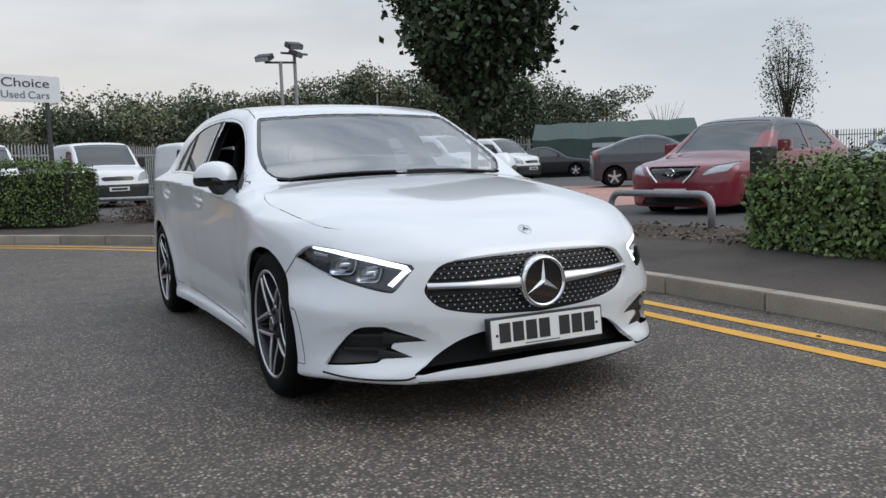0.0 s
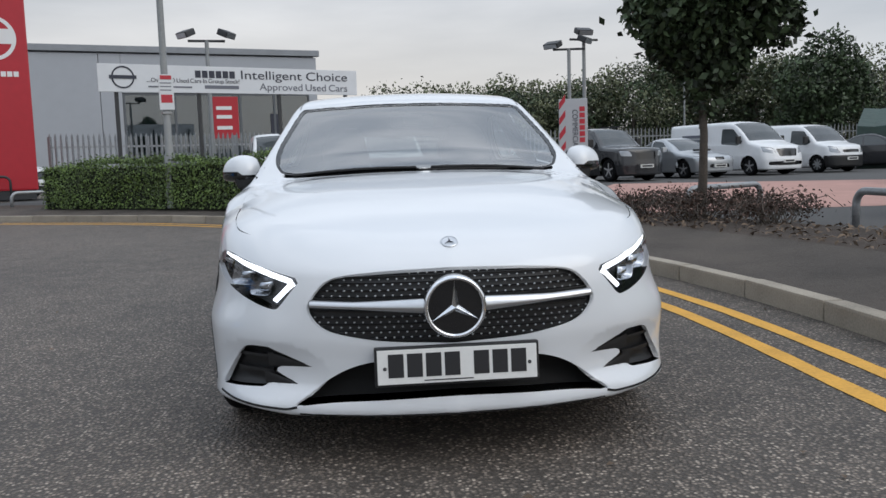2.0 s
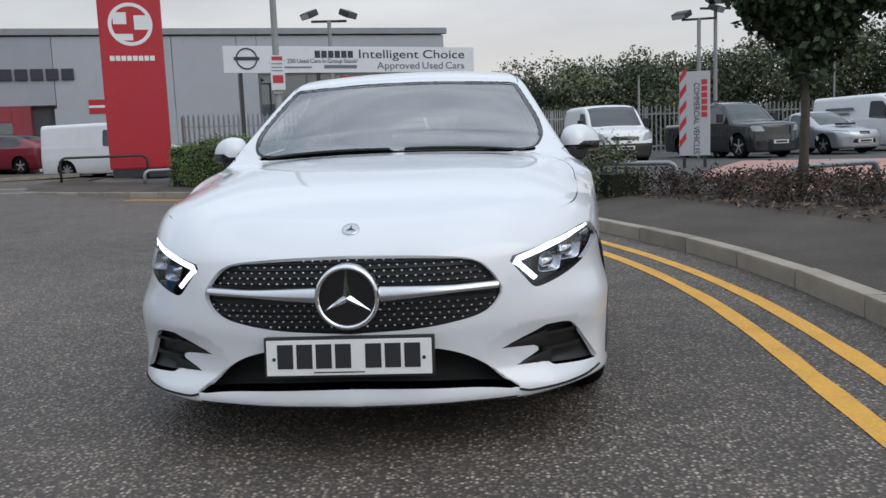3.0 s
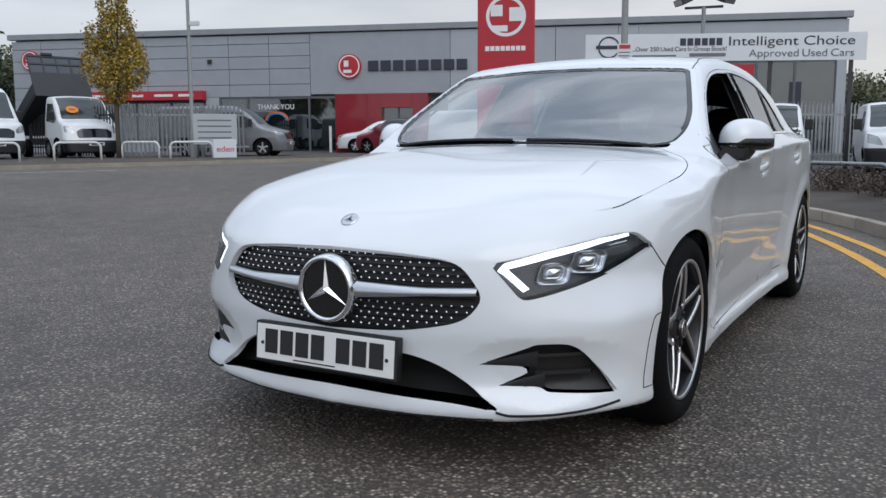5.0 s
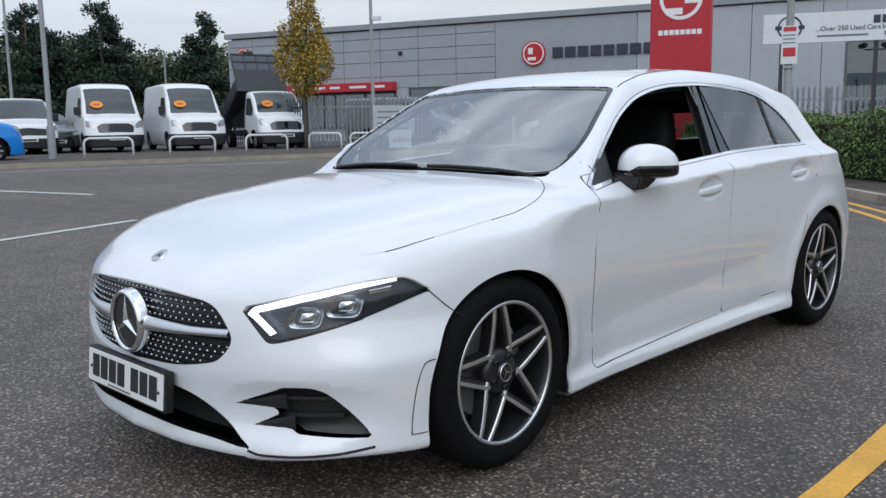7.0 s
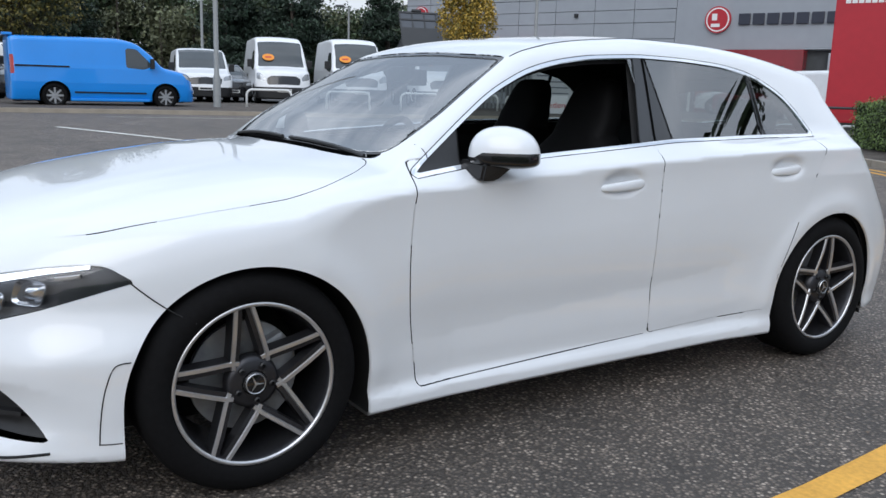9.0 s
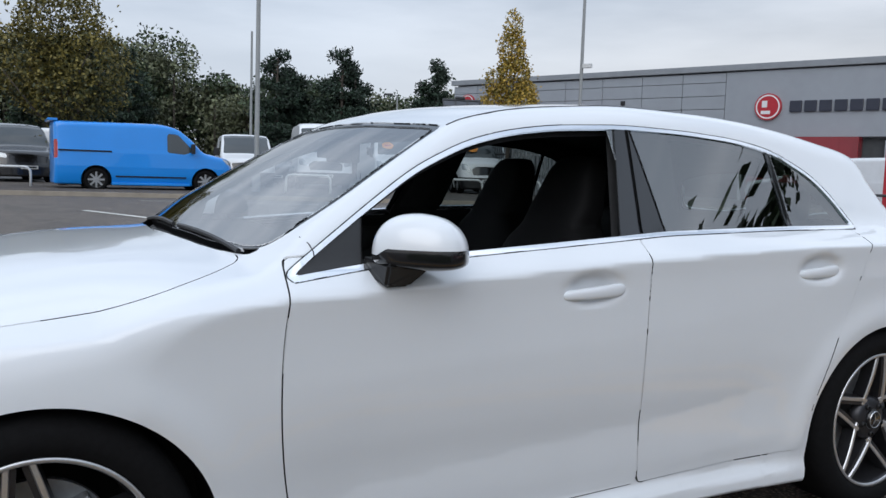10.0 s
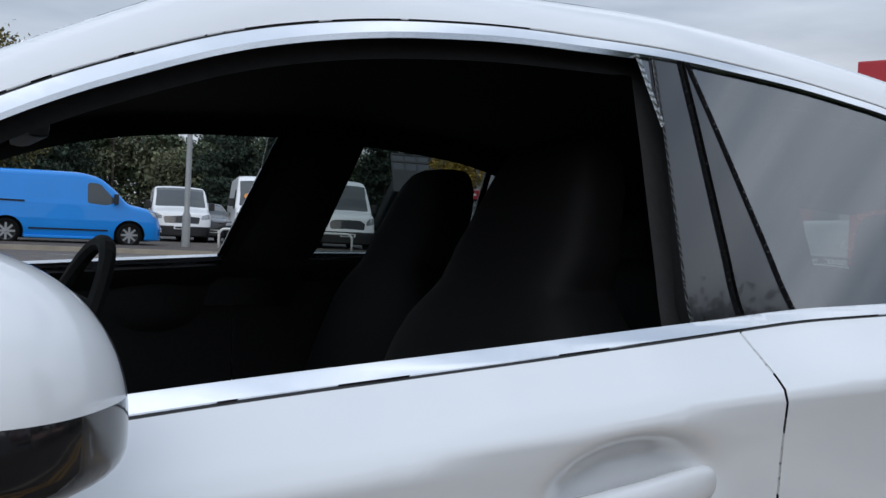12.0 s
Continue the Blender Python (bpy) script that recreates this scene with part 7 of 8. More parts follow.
    # arch liners
    for s in (1, -1):
        for cy, nm in ((0.005, "wheel_arch_liner"), (WHEELBASE + 0.005, "wheel_arch_liner")):
            bm = bmesh.new()
            ring = []
            for k in range(41):
                t = math.pi * k / 40
                ring.append((cy + 0.385 * math.cos(t), 0.305 + 0.385 * math.sin(t)))
            ring = [(cy + 0.385, 0.15)] + ring + [(cy - 0.385, 0.15)]
            a = [bm.verts.new((s * 0.822, y, z)) for y, z in ring]
            b = [bm.verts.new((s * 0.56, y, z)) for y, z in ring]
            for i in range(len(ring) - 1):
                bm.faces.new((a[i], a[i + 1], b[i + 1], b[i]))
            bm.faces.new(b)
            link(nm, bm, M["groove"], car)
    for s in (1, -1):
        sk.mesh([f for f in R["tail_lamp"] if sk.V[f[0]][0] * s > 0], "tail_lamp", M["red_lens"], car, push=0.003)
    # wells behind the openings
    sk.mesh(R["grille"], "grille_well", M["black_plastic"], car, push=(0, 0.035, 0))
    sk.mesh(R["mouth"], "lower_intake", M["groove"], car, push=(0, 0.09, 0))
    half = lambda z, s: [f for f in R[z] if sk.V[f[0]][0] * s > 0]

    def nose_y(x, z):
        y = np.linspace(-1.0, 0.2, 401)
        d = solid(np.full_like(y, x), y, np.full_like(y, z))
        k = np.argmax(d < 0)
        return y[k] - (y[k] - y[k - 1]) * d[k] / (d[k] - d[k - 1]) if k else y[0]

    # the day lamp follows the lens in an L
    lx = np.linspace(0.42, 0.87, 19)
    strip_rings = []
    for k, (a, b) in enumerate(zip(strip_line, strip_line[1:])):
        n = max(2, int(math.dist(a, b) / 0.02))
        for j in range(n + (1 if k == 3 else 0)):
            t = j / n
            if k < 3:
                w, du = 0.0038 + 0.0052 * min((k + t) / 2.0, 1.0), 0.0
            else:
                w, du = 0.0100, 0.0090
            ring = []
            for q in (-1, 0, 1):
                u, z = a[0] + (b[0] - a[0]) * t + du * q, a[1] + (b[1] - a[1]) * t + (w if k < 3 or j == 0 else w * 0.45) * q
                ly = np.array([nose_y(x, z) for x in lx])
                ok = ly > -0.99
                x = float(np.interp(u, 0.6 * lx[ok] + 0.8 * ly[ok], lx[ok]))
                ring.append((x - 0.004, nose_y(x, z) + 0.007 - 0.002 * (q == 0), z))
            strip_rings.append(ring)

    for s in (1, -1):
        sk.mesh(half("gill", s), "side_intake", M["black_plastic"], car, push=(-s * 0.01, 0.035, 0))
        for z0, z1 in ((0.306, 0.318), (0.360, 0.370)):
            bm = bmesh.new()
            xs = [0.61 + 0.130 * k / 8 for k in range(9)]
            up, lo = [], []
            for x in xs:
                y = nose_y(x, z0) + 0.012
                up.append([bm.verts.new((s * x, y + dy, z1)) for dy in (0, 0.03)])
                lo.append([bm.verts.new((s * x, y + dy, z0)) for dy in (0, 0.03)])
            for k in range(8):
                bm.faces.new((up[k][0], up[k + 1][0], lo[k + 1][0], lo[k][0]))
                bm.faces.new((up[k][0], up[k][1], up[k + 1][1], up[k + 1][0]))
                bm.faces.new((lo[k][0], lo[k][1], lo[k + 1][1], lo[k + 1][0]))
            link("intake_blade", bm, M["black_plastic"], car)
        for tip, b0, b1 in (((0.474, 0.340), (0.625, 0.382), (0.625, 0.334)), ((0.522, 0.277), (0.640, 0.316), (0.640, 0.272))):
            bm = bmesh.new()
            rows = []
            for k in range(9):
                t = k / 8
                x = tip[0] + (b0[0] - tip[0]) * t
                zu, zl = tip[1] + (b0[1] - tip[1]) * t**0.9, tip[1] + (b1[1] - tip[1]) * t
                rows.append([bm.verts.new((s * x, nose_y(x, z) - o, z)) for z, o in ((zu, 0.0005), ((zu + zl) / 2, 0.004 * min(1, 4 * t)), (zl, 0.0005))])
            for a, b in zip(rows, rows[1:]):
                for q in range(2):
                    bm.faces.new((a[q], a[q + 1], b[q + 1], b[q]))
            link("intake_fin", bm, M["black_plastic"], car, smooth=True)
        bm = bmesh.new()
        gz = curve_fn((0.53, 0.206), (0.57, 0.197), (0.66, 0.200), (0.75, 0.206), (0.812, 0.218))
        tube(bm, [(s * x, nose_y(x, gz(x)), gz(x)) for x in np.linspace(0.53, 0.812, 28)], 0.0042, 6)
        link("lip_groove", bm, M["groove"], car)
        # joint of the insert ahead of the wheel
        bm = bmesh.new()
        pts = []
        for y, z in smooth_loop(INSERT, 5):
            xs = np.linspace(0.6, 1.0, 801)
            d = solid(xs, np.full(801, y), np.full(801, z))
            pts.append((s * xs[np.argmax(d > 0)], y, z))
        tube(bm, pts, 0.0018, 5)
        link("insert_joint", bm, M["groove"], car)
        bm = bmesh.new()
        pts = []
        for k in range(9):
            y, z = -0.335 + 0.165 * k / 8, 0.660 - 0.125 * k / 8 - 0.01 * math.sin(math.pi * k / 8)
            xs = np.linspace(0.7, 1.0, 601)
            d = solid(xs, np.full(601, y), np.full(601, z))
            pts.append((s * xs[np.argmax(d > 0)], y, z))
        tube(bm, pts, 0.002, 5)
        link("wing_joint", bm, M["groove"], car)
        bm = bmesh.new()
        pts = []
        for y, z in ((0.585, 1.000), (0.598, 0.985), (0.605, 0.968), (0.604, 0.955)):
            xs = np.linspace(0.5, 1.0, 801)
            d = solid(xs, np.full(801, y), np.full(801, z))
            pts.append((s * xs[np.argmax(d > 0)], y, z))
        tube(bm, pts, 0.0016, 5)
        link("pillar_joint", bm, M["groove"], car)
        bm = bmesh.new()
        rows = []
        for z in (0.86, 0.95, 1.02, 1.10, 1.18, 1.25, 1.31):
            xs = np.linspace(0.4, 1.0, 601)
            y0, y1 = 1.585 + (z - 1.016) * 0.39, 1.812 + (z - 1.008) * 0.22
            ring = []
            for y, deep in ((y0, 0.012), (y0 + 0.01, 0.06), (y1 - 0.01, 0.06), (y1, 0.012)):
                d = solid(xs, np.full(601, y), np.full(601, z))
                ring.append(bm.verts.new((s * (xs[np.argmax(d > 0)] - deep), y, z)))
            rows.append(ring)
        for a, b in zip(rows, rows[1:]):
            for q in range(3):
                bm.faces.new((a[q], a[q + 1], b[q + 1], b[q]))
        link("pillar_trim", bm, M["lining"], car, smooth=True)
        unit = sk.mesh(half("lamp", s), "headlamp", M["lamp_bowl"], car, push=(-s * 0.03, 0.045, 0), label="head lamp with lit L-shaped daytime strip")
        sk.mesh(half("lamp", s), "lens", M["lens"], unit, push=0.001).visible_shadow = False
        bm = bmesh.new()
        rows = [[bm.verts.new((s * x, y, z)) for x, y, z in ring] for ring in strip_rings]
        for a, b in zip(rows, rows[1:]):
            for q in range(2):
                bm.faces.new((a[q], a[q + 1], b[q + 1], b[q]))
        link("daytime_strip", bm, M["drl"], unit, "glowing white L-shaped strip", smooth=True)
        for x, z, r in ((0.655, 0.598, 0.036), (0.725, 0.628, 0.038)):
            y = nose_y(x, z)
            bm = bmesh.new()
            lathe(bm, [(r * 1.25, 0.0), (r * 1.1, 0.003), (r * 0.95, 0.022), (r * 0.70, 0.024), (r * 0.62, 0.010), (r * 0.35, 0.004), (0.001, 0.002)], "y", 28)
            for vv in bm.verts:
                q = math.atan2(vv.co.z, vv.co.x)
                k = (abs(math.cos(q)) ** 5 + abs(math.sin(q)) ** 5) ** (-1 / 5)
                vv.co.x, vv.co.z = vv.co.x * k * 1.08 + vv.co.z * 0.25, vv.co.z * k * 0.92
            bmesh.ops.transform(bm, matrix=pose(s * (x - 0.012), y + 0.030, z, -4, 0, s * 38), verts=bm.verts)
            bmesh.ops.scale(bm, vec=(1, 1, 0.78), space=Matrix.Translation((0, 0, -z)), verts=bm.verts)
            link("projector", bm, M["lamp_silver"], unit, smooth=True)
        bm = bmesh.new()
        x, z = 0.775, 0.672
        y = nose_y(x, z)
        box(bm, -0.035, 0.035, -0.003, 0.01, -0.006, 0.006, 0.003)
        bmesh.ops.transform(bm, matrix=pose(s * (x - 0.004), y + 0.012, z, 0, -s * 8, s * 58), verts=bm.verts)
        link("side_reflector", bm, M["chrome"], unit)

    # grille: pins, bar, ring and star
    bm = bmesh.new()
    gd = lambda x, z: inside(np.array([[abs(x), z]]), grille)[0]
    row = 0
    z = 0.440
    while z < 0.655:
        k = -16
        while k <= 16:
            x = (k + (0.5 if row % 2 else 0)) * 0.0285
            if gd(x, z) < -0.012 and math.hypot(x, z - 0.536) > 0.108 and abs(z - 0.549) > 0.028:
                y = nose_y(x, z) + 0.014
                r = 0.0037
                p = [bm.verts.new((x + dx, y + dy, z + dz)) for dx, dy, dz in ((-r * 1.2, 0, 0), (0, 0, r), (r * 1.2, 0, 0), (0, 0, -r), (0, -r, 0))]
                for a, b in ((0, 1), (1, 2), (2, 3), (3, 0)):
                    bm.faces.new((p[a], p[b], p[4]))
            k += 1
        z += 0.0172
        row += 1
    tagged(link("pin_field", bm, M["satin"], car, "rows of small silver diamond pins"), kind="stuff")
    bm = bmesh.new()
    for k in range(10):
        z0 = 0.436 + 0.0172 * k * 1.3
        cols = []
        for i in range(-24, 25):
            x = i * 0.02
            if gd(x, z0) < -0.004:
                cols.append((x, nose_y(x, z0) + 0.022, z0))
        if len(cols) > 2:
            tube(bm, cols, 0.0035, 5)
    link("grille_mesh", bm, M["black_gloss"], car)
    for s in (1, -1):
        bm = bmesh.new()
        rings = []
        for k in range(15):
            x = 0.075 + 0.398 * k / 14
            hh = 0.026 - 0.013 * min(k / 9, 1)
            zc = 0.540 + 0.012 * k / 14
            y = nose_y(x, zc)
            prof = ((-1.0, 0.012), (-0.75, -0.002), (-0.1, -0.006), (0.3, -0.001), (0.8, 0.002), (1.0, 0.014))
            rings.append([bm.verts.new((s * x, y + dy, zc + hh * q)) for q, dy in prof])
        for a, b in zip(rings, rings[1:]):
            for q in range(len(a) - 1):
                bm.faces.new((a[q], a[q + 1], b[q + 1], b[q]))
        link("grille_bar", bm, M["satin"], car, smooth=True)
    y0 = nose_y(0, 0.536)
    bm = bmesh.new()
    lathe(bm, [(0.088, -0.004), (0.092, -0.012), (0.099, -0.010), (0.104, 0.002), (0.106, 0.025)], "y", 64, (0, y0, 0.536))
    emblem = link("grille_emblem", bm, M["chrome"], car, "round chrome emblem with three points", smooth=True)
    bm = bmesh.new()
    lathe(bm, [(0.001, -0.001), (0.088, -0.001)], "y", 48, (0, y0, 0.536))
    link("emblem_disc", bm, M["black_gloss"], emblem)

    def star(bm, r, y, z, depth):
        for k in range(3):
            t = math.pi / 2 + k * 2 * math.pi / 3
            d, n = Vector((math.cos(t), 0, math.sin(t))), Vector((-math.sin(t), 0, math.cos(t)))
            o = Vector((0, y, z))
            m_ = o + Vector((0, -depth, 0))
            tip = bm.verts.new(o + d * r)
            b0, b1 = bm.verts.new(o + n * r * 0.13 + d * r * 0.06), bm.verts.new(o - n * r * 0.13 + d * r * 0.06)
            c = bm.verts.new(m_)
            bm.faces.new((b0, tip, c))
            bm.faces.new((tip, b1, c))
    bm = bmesh.new()
    star(bm, 0.089, y0 - 0.002, 0.536, 0.012)
    link("emblem_star", bm, M["chrome"], emblem)
    # dark strips along the roof edges
    edge_x = curve_fn((1.07, 0.589), (1.19, 0.579), (1.30, 0.558), (1.53, 0.534), (2.4, 0.51), (2.85, 0.48))
    for s in (1, -1):
        bm = bmesh.new()
        pts = []
        for y in np.linspace(1.07, 2.80, 48):
            zz = np.linspace(1.1, 1.45, 701)
            d = solid(np.full(701, edge_x(y)), np.full(701, y), zz)
            pts.append((s * float(edge_x(y)), y, zz[np.argmax(d > 0)] - 0.0012))
        tube(bm, pts, 0.0032, 6)
        link("roof_strip", bm, M["black_plastic"], car)
    # thin black strip under the lip
    bm = bmesh.new()
    tube(bm, [(x, nose_y(x, 0.180) - 0.001, 0.180 + 0.012 * abs(x) ** 2) for x in np.linspace(-0.52, 0.52, 41)], 0.0042, 6)
    link("lip_strip", bm, M["black_gloss"], car)
    # small badge ahead of the bonnet
    bz = 0.735
    by = nose_y(0, bz)
    bm = bmesh.new()
    lathe(bm, [(0.001, -0.003), (0.022, -0.003), (0.028, -0.004), (0.029, 0.002)], "y", 32)
    bmesh.ops.transform(bm, matrix=pose(0, by, bz, -58, 0, 0), verts=bm.verts)
    badge = link("bonnet_badge", bm, M["satin"], car, "small round grey and silver badge", smooth=True)
    bm = bmesh.new()
    star(bm, 0.021, 0, 0, 0.003)
    bmesh.ops.transform(bm, matrix=pose(0, by, bz, -58, 0, 0) @ Matrix.Translation((0, -0.005, 0)), verts=bm.verts)
    link("badge_star", bm, M["ink"], badge)
    # number plate in a black holder, its characters as plain blocks
    pm = pose(0, -0.912, 0.352, -5, 0, 0)
    bm = bmesh.new()
    box(bm, -0.269, 0.269, 0.0, 0.03, -0.064, 0.064, 0.006)
    bmesh.ops.transform(bm, matrix=pm, verts=bm.verts)
    hold = link("plate_holder", bm, M["black_plastic"], car)
    bm = bmesh.new()
    box(bm, -0.260, 0.260, -0.004, 0.004, -0.0555, 0.0555, 0.002)
    bmesh.ops.transform(bm, matrix=pm, verts=bm.verts)
    plate = link("number_plate", bm, M["plate"], hold, "white number plate with black blocks")
    bars = [(x - 0.040, x + 0.010, -0.034, 0.042) for x in (-0.185, -0.124, -0.063, -0.002, 0.093, 0.154, 0.215)] + [(-0.11, 0.05, -0.048, -0.0445)]
    for x0, x1, z0, z1 in bars:
        bm = bmesh.new()
        box(bm, x0, x1, -0.0055, -0.003, z0, z1)
        bmesh.ops.transform(bm, matrix=pm, verts=bm.verts)
        link("plate_block", bm, M["plate_ink"], hold)
    for s in (1, -1):
        bm = bmesh.new()
        lathe(bm, [(0.006, 0.0), (0.005, -0.003), (0.001, -0.0035)], "y", 12, (s * 0.236, -0.004, -0.004))
        bmesh.ops.transform(bm, matrix=pm, verts=bm.verts)
        link("plate_screw", bm, M["plate_ink"], hold)

    # mirrors
    for s in (1, -1):
        ca, sa = math.cos(radians(50)), math.sin(radians(50))

        def cap(x, y, z):
            u, v, w = x - 0.872, y - 0.850, z - 0.966
            p, q = u * ca + v * sa, -u * sa + v * ca
            hh = np.where(w > 0, 0.100 * (1 - 0.9 * np.clip(p, 0, 1) - 0.25 * np.clip(-p, 0, 1)), 0.036)
            e = (np.abs(p / 0.118) ** 2.8 + np.abs((q + 0.01) / 0.083) ** 2.4 + np.abs(w / hh) ** np.where(w > 0, 2.2, 4.0)) ** (1 / 2.6) - 1
            return smax(e * 0.07, q - 0.050, 0.012)
        msk = Skin(cap, (0.72, 0.66, 0.90), (1.05, 1.02, 1.10), 0.0075)
        if s < 0:
            msk.V[:, 0] *= -1
            msk.N[:, 0] *= -1
            msk.regions["body"] = [f[::-1] for f in msk.regions["body"]]
        edge = lambda V: V[:, 2] - np.where(np.abs(V[:, 0]) > 0.895, 0.983, np.where(np.abs(V[:, 0]) < 0.868, 0.966, 0.966 + (np.abs(V[:, 0]) - 0.868) * 0.63)) - 0.0
        msk.cut("body", "low", edge)
        msk.cut("body", "rim_zone", lambda V: 0.022 - (-(np.abs(V[:, 0]) - 0.872) * sa + (V[:, 1] - 0.850) * ca))
        door = [d for d in doors if d.name.startswith("front_door")][0 if s > 0 else 1]
        mir = msk.mesh(msk.regions["body"], "door_mirror", W, car, label="white door mirror with black lower shell")
        msk.mesh(msk.regions["low"], "mirror_shell", M["black_gloss"], mir)
        msk.mesh(msk.regions["rim_zone"], "mirror_rim", M["black_plastic"], mir)
        bm = bmesh.new()
        foot = [(0.79, 0.735, 0.906), (0.893, 0.745, 0.889), (0.900, 0.805, 0.891), (0.79, 0.825, 0.908)]
        head = [(0.79, 0.725, 0.955), (0.910, 0.745, 0.948), (0.935, 0.855, 0.946), (0.79, 0.865, 0.955)]
        for x, y, z in foot + head:
            bm.verts.new((s * x, y, z))
        bmesh.ops.convex_hull(bm, input=list(bm.verts))
        bmesh.ops.dissolve_limit(bm, angle_limit=0.08, verts=list(bm.verts), edges=list(bm.edges))
        bmesh.ops.bevel(bm, geom=list(bm.edges), offset=0.007, segments=2, affect="EDGES")
        link("mirror_foot", bm, M["black_plastic"], mir)
        # handles
        for i, (hy, hz) in enumerate(((1.407, 0.846), (2.345, 0.876))):
            def bar(x, y, z):
                t = (y - hy) / 0.115
                zc = hz + 0.006 * t
                thick = 0.0155 + 0.003 * t
                xc = (0.864 if hy < 2 else 0.876) - 0.008 * t * t
                return (np.abs(t) ** 6 + np.abs((z - zc) / (thick * 1.15)) ** 2.4 + np.abs((x - xc) / 0.011) ** 2.4) ** (1 / 3) * 0.01 - 0.01
            hs = Skin(bar, (0.835, hy - 0.13, hz - 0.04), (0.900, hy + 0.13, hz + 0.05), 0.005)
            if s < 0:
                hs.V[:, 0] *= -1
                hs.N[:, 0] *= -1
                hs.regions["body"] = [f[::-1] for f in hs.regions["body"]]
            hs.mesh(hs.regions["body"], "door_handle", W, doors[i * 2 + (0 if s > 0 else 1)])
    # wipers
    for x0, x1, y0_, y1_ in ((-0.60, -0.02, 0.485, 0.452), (0.05, 0.60, 0.452, 0.478)):
        bm = bmesh.new()
        pts = []
        for k in range(9):
            x, y = x0 + (x1 - x0) * k / 8, y0_ + (y1_ - y0_) * k / 8
            zz = np.linspace(0.9, 1.2, 601)
            d = solid(np.full(601, x), np.full(601, y), zz)
            pts.append((x, y, zz[np.argmax(d > 0)] + 0.004))
        tube(bm, pts, 0.007, 6)
        link("wiper", bm, M["black_plastic"], car)
    return car, sk, solid, doors, bonnet


car, sk, solid, doors, bonnet = hatchback()


def alloy_wheel(parent, x, y, s):
    """One wheel with twin-spoke alloy rim; s: +1 faces +x."""
    hub = new("wheel")
    hub.parent = parent
    hub.matrix_local = pose(x, y, HUB_Z, 0, 0, 0 if s > 0 else 180) @ pose(0, 0, 0, (26 if y < 1 else 16) * (1 if s > 0 else -1), 0, 0)
    tagged(hub, "dark grey twin-spoke alloy wheel with low tyre")
    bm = bmesh.new()
    prof = [(0.240, 0.0), (0.247, 0.008), (0.258, 0.014), (0.278, 0.017), (0.300, 0.012), (0.315, 0.000), (0.324, -0.014), (0.3290, -0.032), (0.330, -0.09), (0.330, -0.14), (0.329, -0.19), (0.318, -0.215), (0.29, -0.225), (0.23, -0.21)]
    lathe(bm, prof, "x", 72)
    link("tyre", bm, M["tyre"], hub, smooth=True)

    def grown(b):
        bmesh.ops.scale(b, vec=(1, 1.055, 1.055), verts=b.verts)
        return b
    bm = bmesh.new()
    lathe(bm, [(0.229, -0.004), (0.231, 0.006), (0.226, 0.008), (0.219, 0.002), (0.214, -0.012), (0.208, -0.05), (0.200, -0.13), (0.195, -0.2)], "x", 72)
    link("rim", grown(bm), M["rim_dark"], hub, smooth=True)
    bm = bmesh.new()
    lathe(bm, [(0.2305, 0.0055), (0.2300, 0.0090), (0.2215, 0.0085), (0.2190, 0.0035)], "x", 72)
    link("rim_edge", grown(bm), M["rim_face"], hub, smooth=True)
    bm = bmesh.new()
    lathe(bm, [(0.001, -0.095), (0.165, -0.095), (0.165, -0.115), (0.001, -0.115)], "x", 48)
    link("brake_disc", bm, M["steel"], hub)
    bm = bmesh.new()
    box(bm, -0.13, -0.06, 0.07, 0.15, -0.07, 0.07, 0.012)
    link("brake_caliper", bm, M["steel"], hub)
    for k in range(5):
        for q in (1, -1):
            bm, fm = bmesh.new(), bmesh.new()
            a0 = 2 * math.pi * k / 5
            rows = []
            for j in range(7):
                t = (j - 1) / 5
                r = 0.078 + 0.142 * t if j else 0.050
                off = q * (0.0420 - 0.0260 * t) if j else q * 0.043
                w = 0.0125
                xf = -0.012 + 0.014 * math.sin(t * math.pi * 0.55)
                rows.append((r, off, w, xf))
            ca, sa = math.cos(a0), math.sin(a0)
            at = lambda r, o, h: (h, r * ca - o * sa, r * sa + o * ca)
            rings, faces = [], []
            for r, off, w, xf in rows:
                inn, out = off - q * w, off + q * w
                rings.append([bm.verts.new(at(r, o, h)) for o, h in ((out * 1.0 + q * 0.006, xf - 0.045), (out, xf - 0.003), (inn, xf - 0.006), (inn - q * 0.002, xf - 0.045))])
                faces.append([fm.verts.new(at(r, o, h)) for o, h in ((out + q * 0.001, xf - 0.003), (out - q * 0.001, xf + 0.001), (off + q * w * 0.15, xf + 0.001), (off - q * w * 0.05, xf - 0.004))])
            for a, b in zip(rings, rings[1:]):
                for i in range(4):
                    bm.faces.new((a[i], a[(i + 1) % 4], b[(i + 1) % 4], b[i]))
            for a, b in zip(faces, faces[1:]):
                for i in range(3):
                    fm.faces.new((a[i], a[i + 1], b[i + 1], b[i]))
            arm = link("spoke", grown(bm), M["rim_dark"], hub)
            link("spoke_face", grown(fm), M["rim_face"], hub)
    bm = bmesh.new()
    lathe(bm, [(0.078, -0.05), (0.073, -0.022), (0.060, -0.016), (0.036, -0.012)], "x", 40)
    link("hub_boss", grown(bm), M["rim_dark"], hub, smooth=True)
    bm = bmesh.new()
    lathe(bm, [(0.036, -0.010), (0.034, -0.002), (0.030, 0.0), (0.001, 0.001)], "x", 32)
    link("centre_cap", bm, M["black_gloss"], hub, smooth=True)
    bm = bmesh.new()
    lathe(bm, [(0.031, 0.000), (0.0295, 0.002), (0.027, 0.001)], "x", 32)
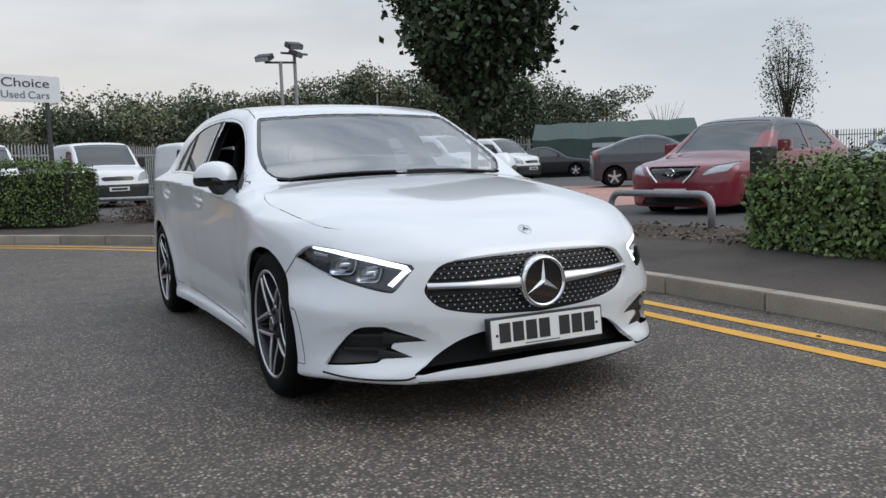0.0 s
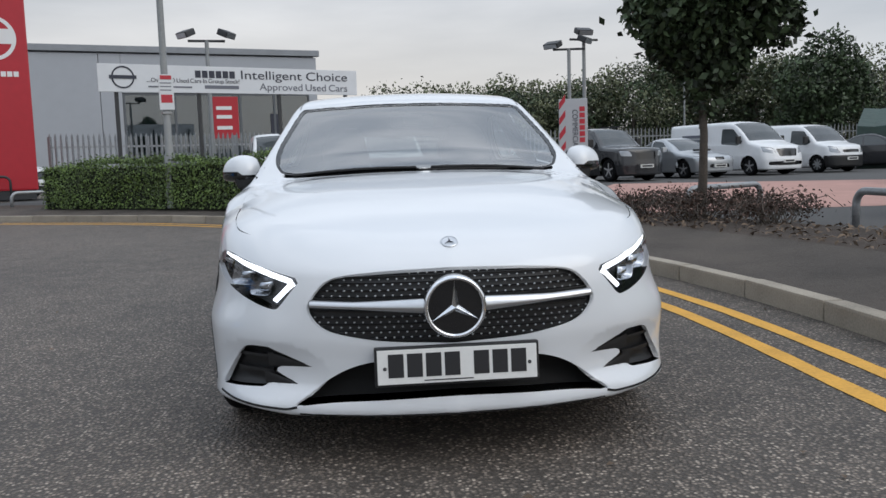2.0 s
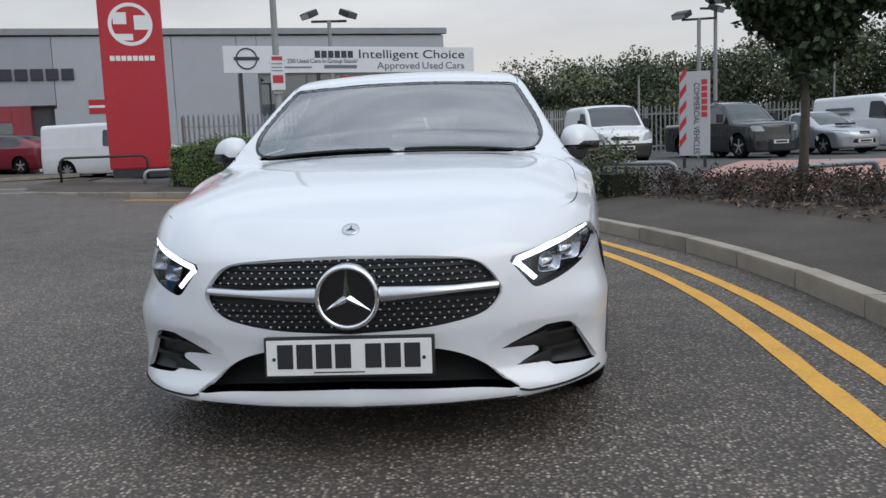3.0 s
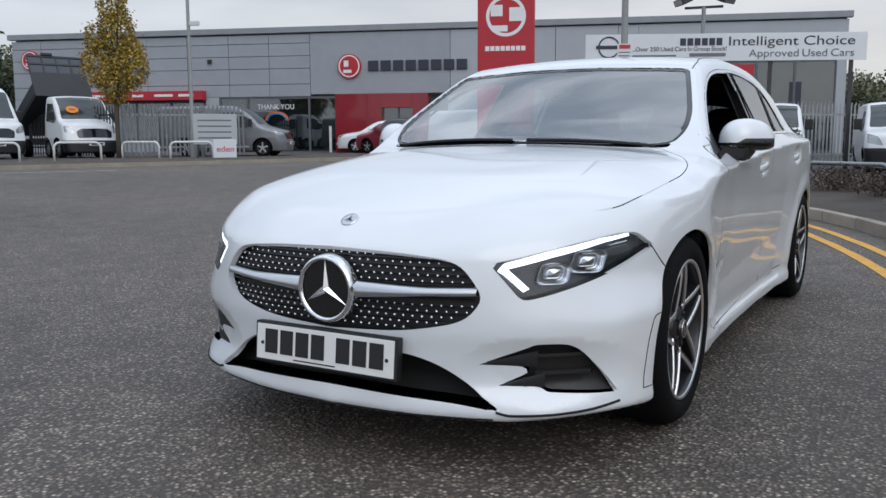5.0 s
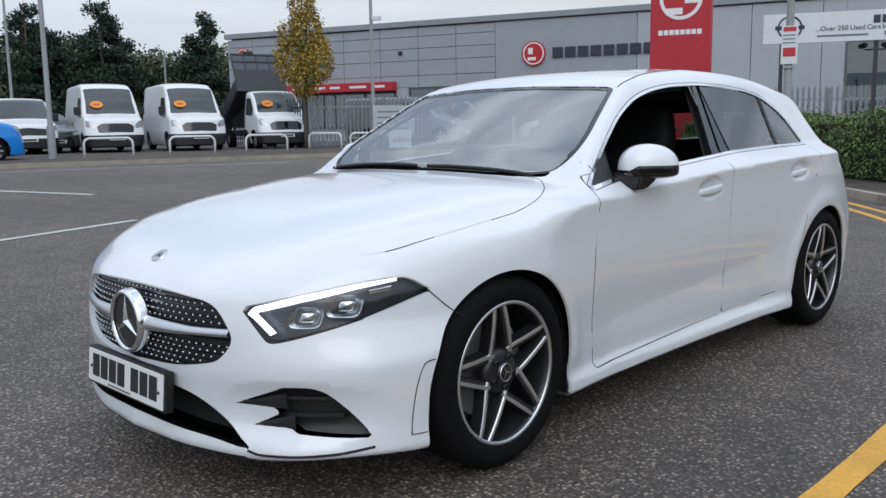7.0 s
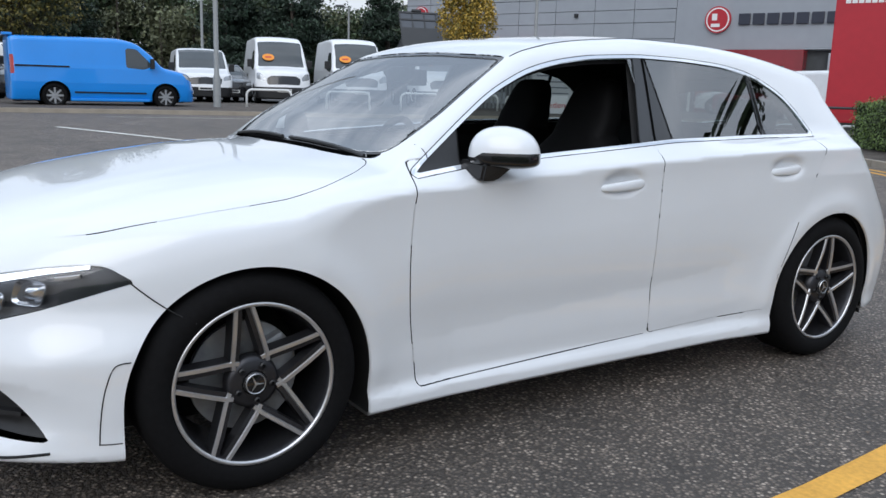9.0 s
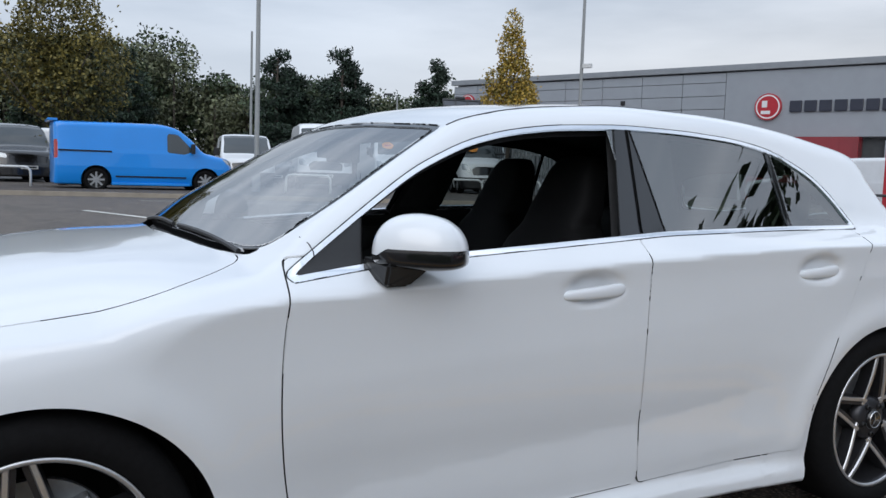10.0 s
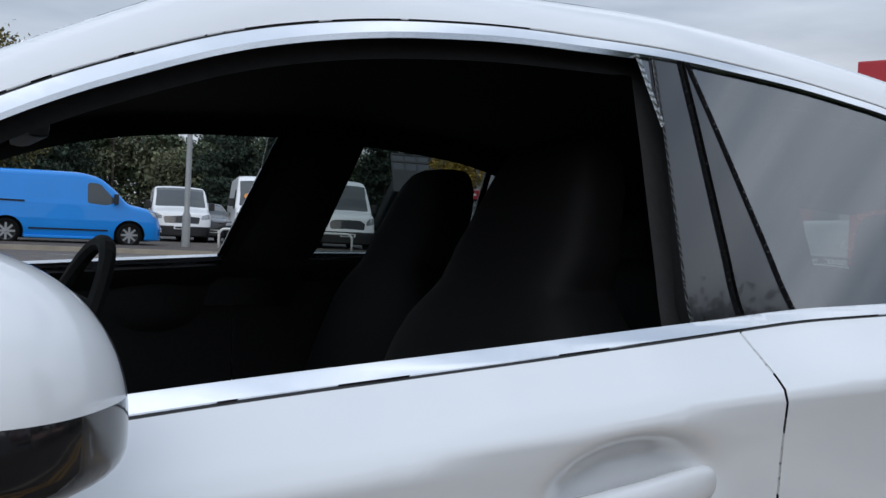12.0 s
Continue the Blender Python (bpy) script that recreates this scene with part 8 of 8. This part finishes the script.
    for k in range(3):
        t = math.pi / 2 + k * 2 * math.pi / 3
        d, n = Vector((0, math.cos(t), math.sin(t))), Vector((0, -math.sin(t), math.cos(t)))
        v = [bm.verts.new(p + Vector((0.002, 0, 0))) for p in (d * 0.028, n * 0.004, d * 0 + Vector((0.001, 0, 0)), n * -0.004)]
        bm.faces.new((v[0], v[1], v[2]))
        bm.faces.new((v[0], v[2], v[3]))
    link("cap_star", bm, M["satin"], hub)
    for k in range(5):
        bm = bmesh.new()
        t = 2 * math.pi * (k + 0.5) / 5
        lathe(bm, [(0.010, -0.02), (0.010, -0.008), (0.006, -0.005)], "x", 10, (0, 0.054 * math.cos(t), 0.054 * math.sin(t)))
        link("wheel_bolt", bm, M["black_plastic"], hub)
    return hub


for wx, wy, ws_ in ((0.858, 0.0, 1), (0.864, WHEELBASE, 1), (-0.858, 0.0, -1), (-0.864, WHEELBASE, -1)):
    alloy_wheel(car, wx, wy, ws_)


def cabin(parent):
    """Seats, dashboard, wheel and floor, seen through the glass."""
    def blob(name, f, lo, hi, h, mat, label=""):
        P, q, N, _ = nets(f, lo, hi, h)
        return raw(name, P, [tuple(r) for r in q.tolist()], mat, parent, label, normals=N)

    for cx in (0.37, -0.37):
        def seat(x, y, z):
            u = np.abs(x - cx)
            lean = (1.69 if cx < 0 else 1.45) + (z - 0.45) * 0.36
            half = 0.255 - 0.02 * np.clip((z - 0.80) / 0.12, 0, 1) - 0.085 * np.clip((z - 0.90) / 0.10, 0, 1) ** 1.5 - 0.035 * np.clip((z - 1.06) / 0.16, 0, 1)
            shell = (np.abs(u / half) ** 5 + np.abs((y - lean - 0.25 * u * u) / (0.085 - 0.025 * np.clip((z - 0.95) / 0.15, 0, 1))) ** 4 + np.abs((z - 0.79) / 0.445) ** 9) ** 0.2 - 1
            cush = (np.abs(u / 0.26) ** 4 + np.abs((y - (1.42 if cx < 0 else 1.12)) / 0.30) ** 4 + np.abs((z - 0.42) / 0.10) ** 4) ** 0.25 - 1
            return smin(shell, cush, 0.1) * 0.08
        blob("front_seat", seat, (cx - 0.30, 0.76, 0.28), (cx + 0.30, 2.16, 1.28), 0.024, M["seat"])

    def bench(x, y, z):
        back = (np.abs(x / 0.66) ** 8 + np.abs((y - 2.48 - (z - 0.5) * 0.4) / 0.09) ** 4 + np.abs((z - 0.72) / 0.32) ** 6) ** 0.2 - 1
        cush = (np.abs(x / 0.66) ** 8 + np.abs((y - 2.2) / 0.27) ** 4 + np.abs((z - 0.42) / 0.10) ** 4) ** 0.2 - 1
        d = np.minimum(back, cush)
        for c in (-0.42, 0.42):
            d = np.minimum(d, (np.abs((x - c) / 0.13) ** 4 + np.abs((y - 2.68) / 0.05) ** 4 + np.abs((z - 1.09) / 0.08) ** 4) ** 0.25 - 1)
        return d * 0.08
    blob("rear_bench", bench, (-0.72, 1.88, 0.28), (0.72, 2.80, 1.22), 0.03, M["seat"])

    def dash(x, y, z):
        topz = 0.955 - 0.5 * np.clip(y - 0.80, 0, 1) ** 1.0 - 0.06 * np.abs(x) ** 2 + 0.02 * np.exp(-((x + 0.37) / 0.2) ** 2)
        return smax(smax(smax(z - topz, y - 0.98, 0.06), 0.50 + 0.12 * x**2 - y, 0.03), smax(np.abs(x) - 0.67, 0.55 - z, 0.05), 0.03)
    blob("dashboard", dash, (-0.78, 0.40, 0.50), (0.78, 1.05, 1.02), 0.03, M["lining"])
    bm = bmesh.new()
    ring = [Vector((0.183 * math.cos(t), 0, 0.183 * math.sin(t))) for t in (2 * math.pi * k / 36 for k in range(36))]
    wm = pose(-0.37, 1.12, 0.86, -22, 0, 0)
    tube(bm, [wm @ p for p in ring], 0.016, 8, closed=True)
    for t in (0, math.pi, -math.pi / 2):
        tube(bm, [wm @ Vector((0.04 * math.cos(t), 0, 0.04 * math.sin(t))), wm @ Vector((0.175 * math.cos(t), 0, 0.175 * math.sin(t)))], 0.018, 6)
    lathe(bm, [(0.001, 0.03), (0.07, 0.025), (0.075, -0.02)], "y", 20)
    for v in bm.verts[-60:]:
        v.co = wm @ v.co
    link("steering_wheel", bm, M["lining"], parent)
    boxed("cabin_floor", (-0.72, 0.72, 0.45, 3.3, 0.22, 0.26), M["lining"], parent)
    boxed("firewall", (-0.70, 0.70, 0.40, 0.44, 0.22, 0.88), M["lining"], parent)
    bm = bmesh.new()
    box(bm, -0.115, 0.115, 0.99, 1.02, 1.185, 1.25, 0.012)
    box(bm, -0.05, 0.05, 0.93, 0.99, 1.20, 1.26, 0.01)
    link("inside_mirror", bm, M["black_plastic"], parent)
    boxed("engine_block", (-0.5, 0.5, -0.6, 0.35, 0.20, 0.6), M["groove"], parent)


cabin(car)
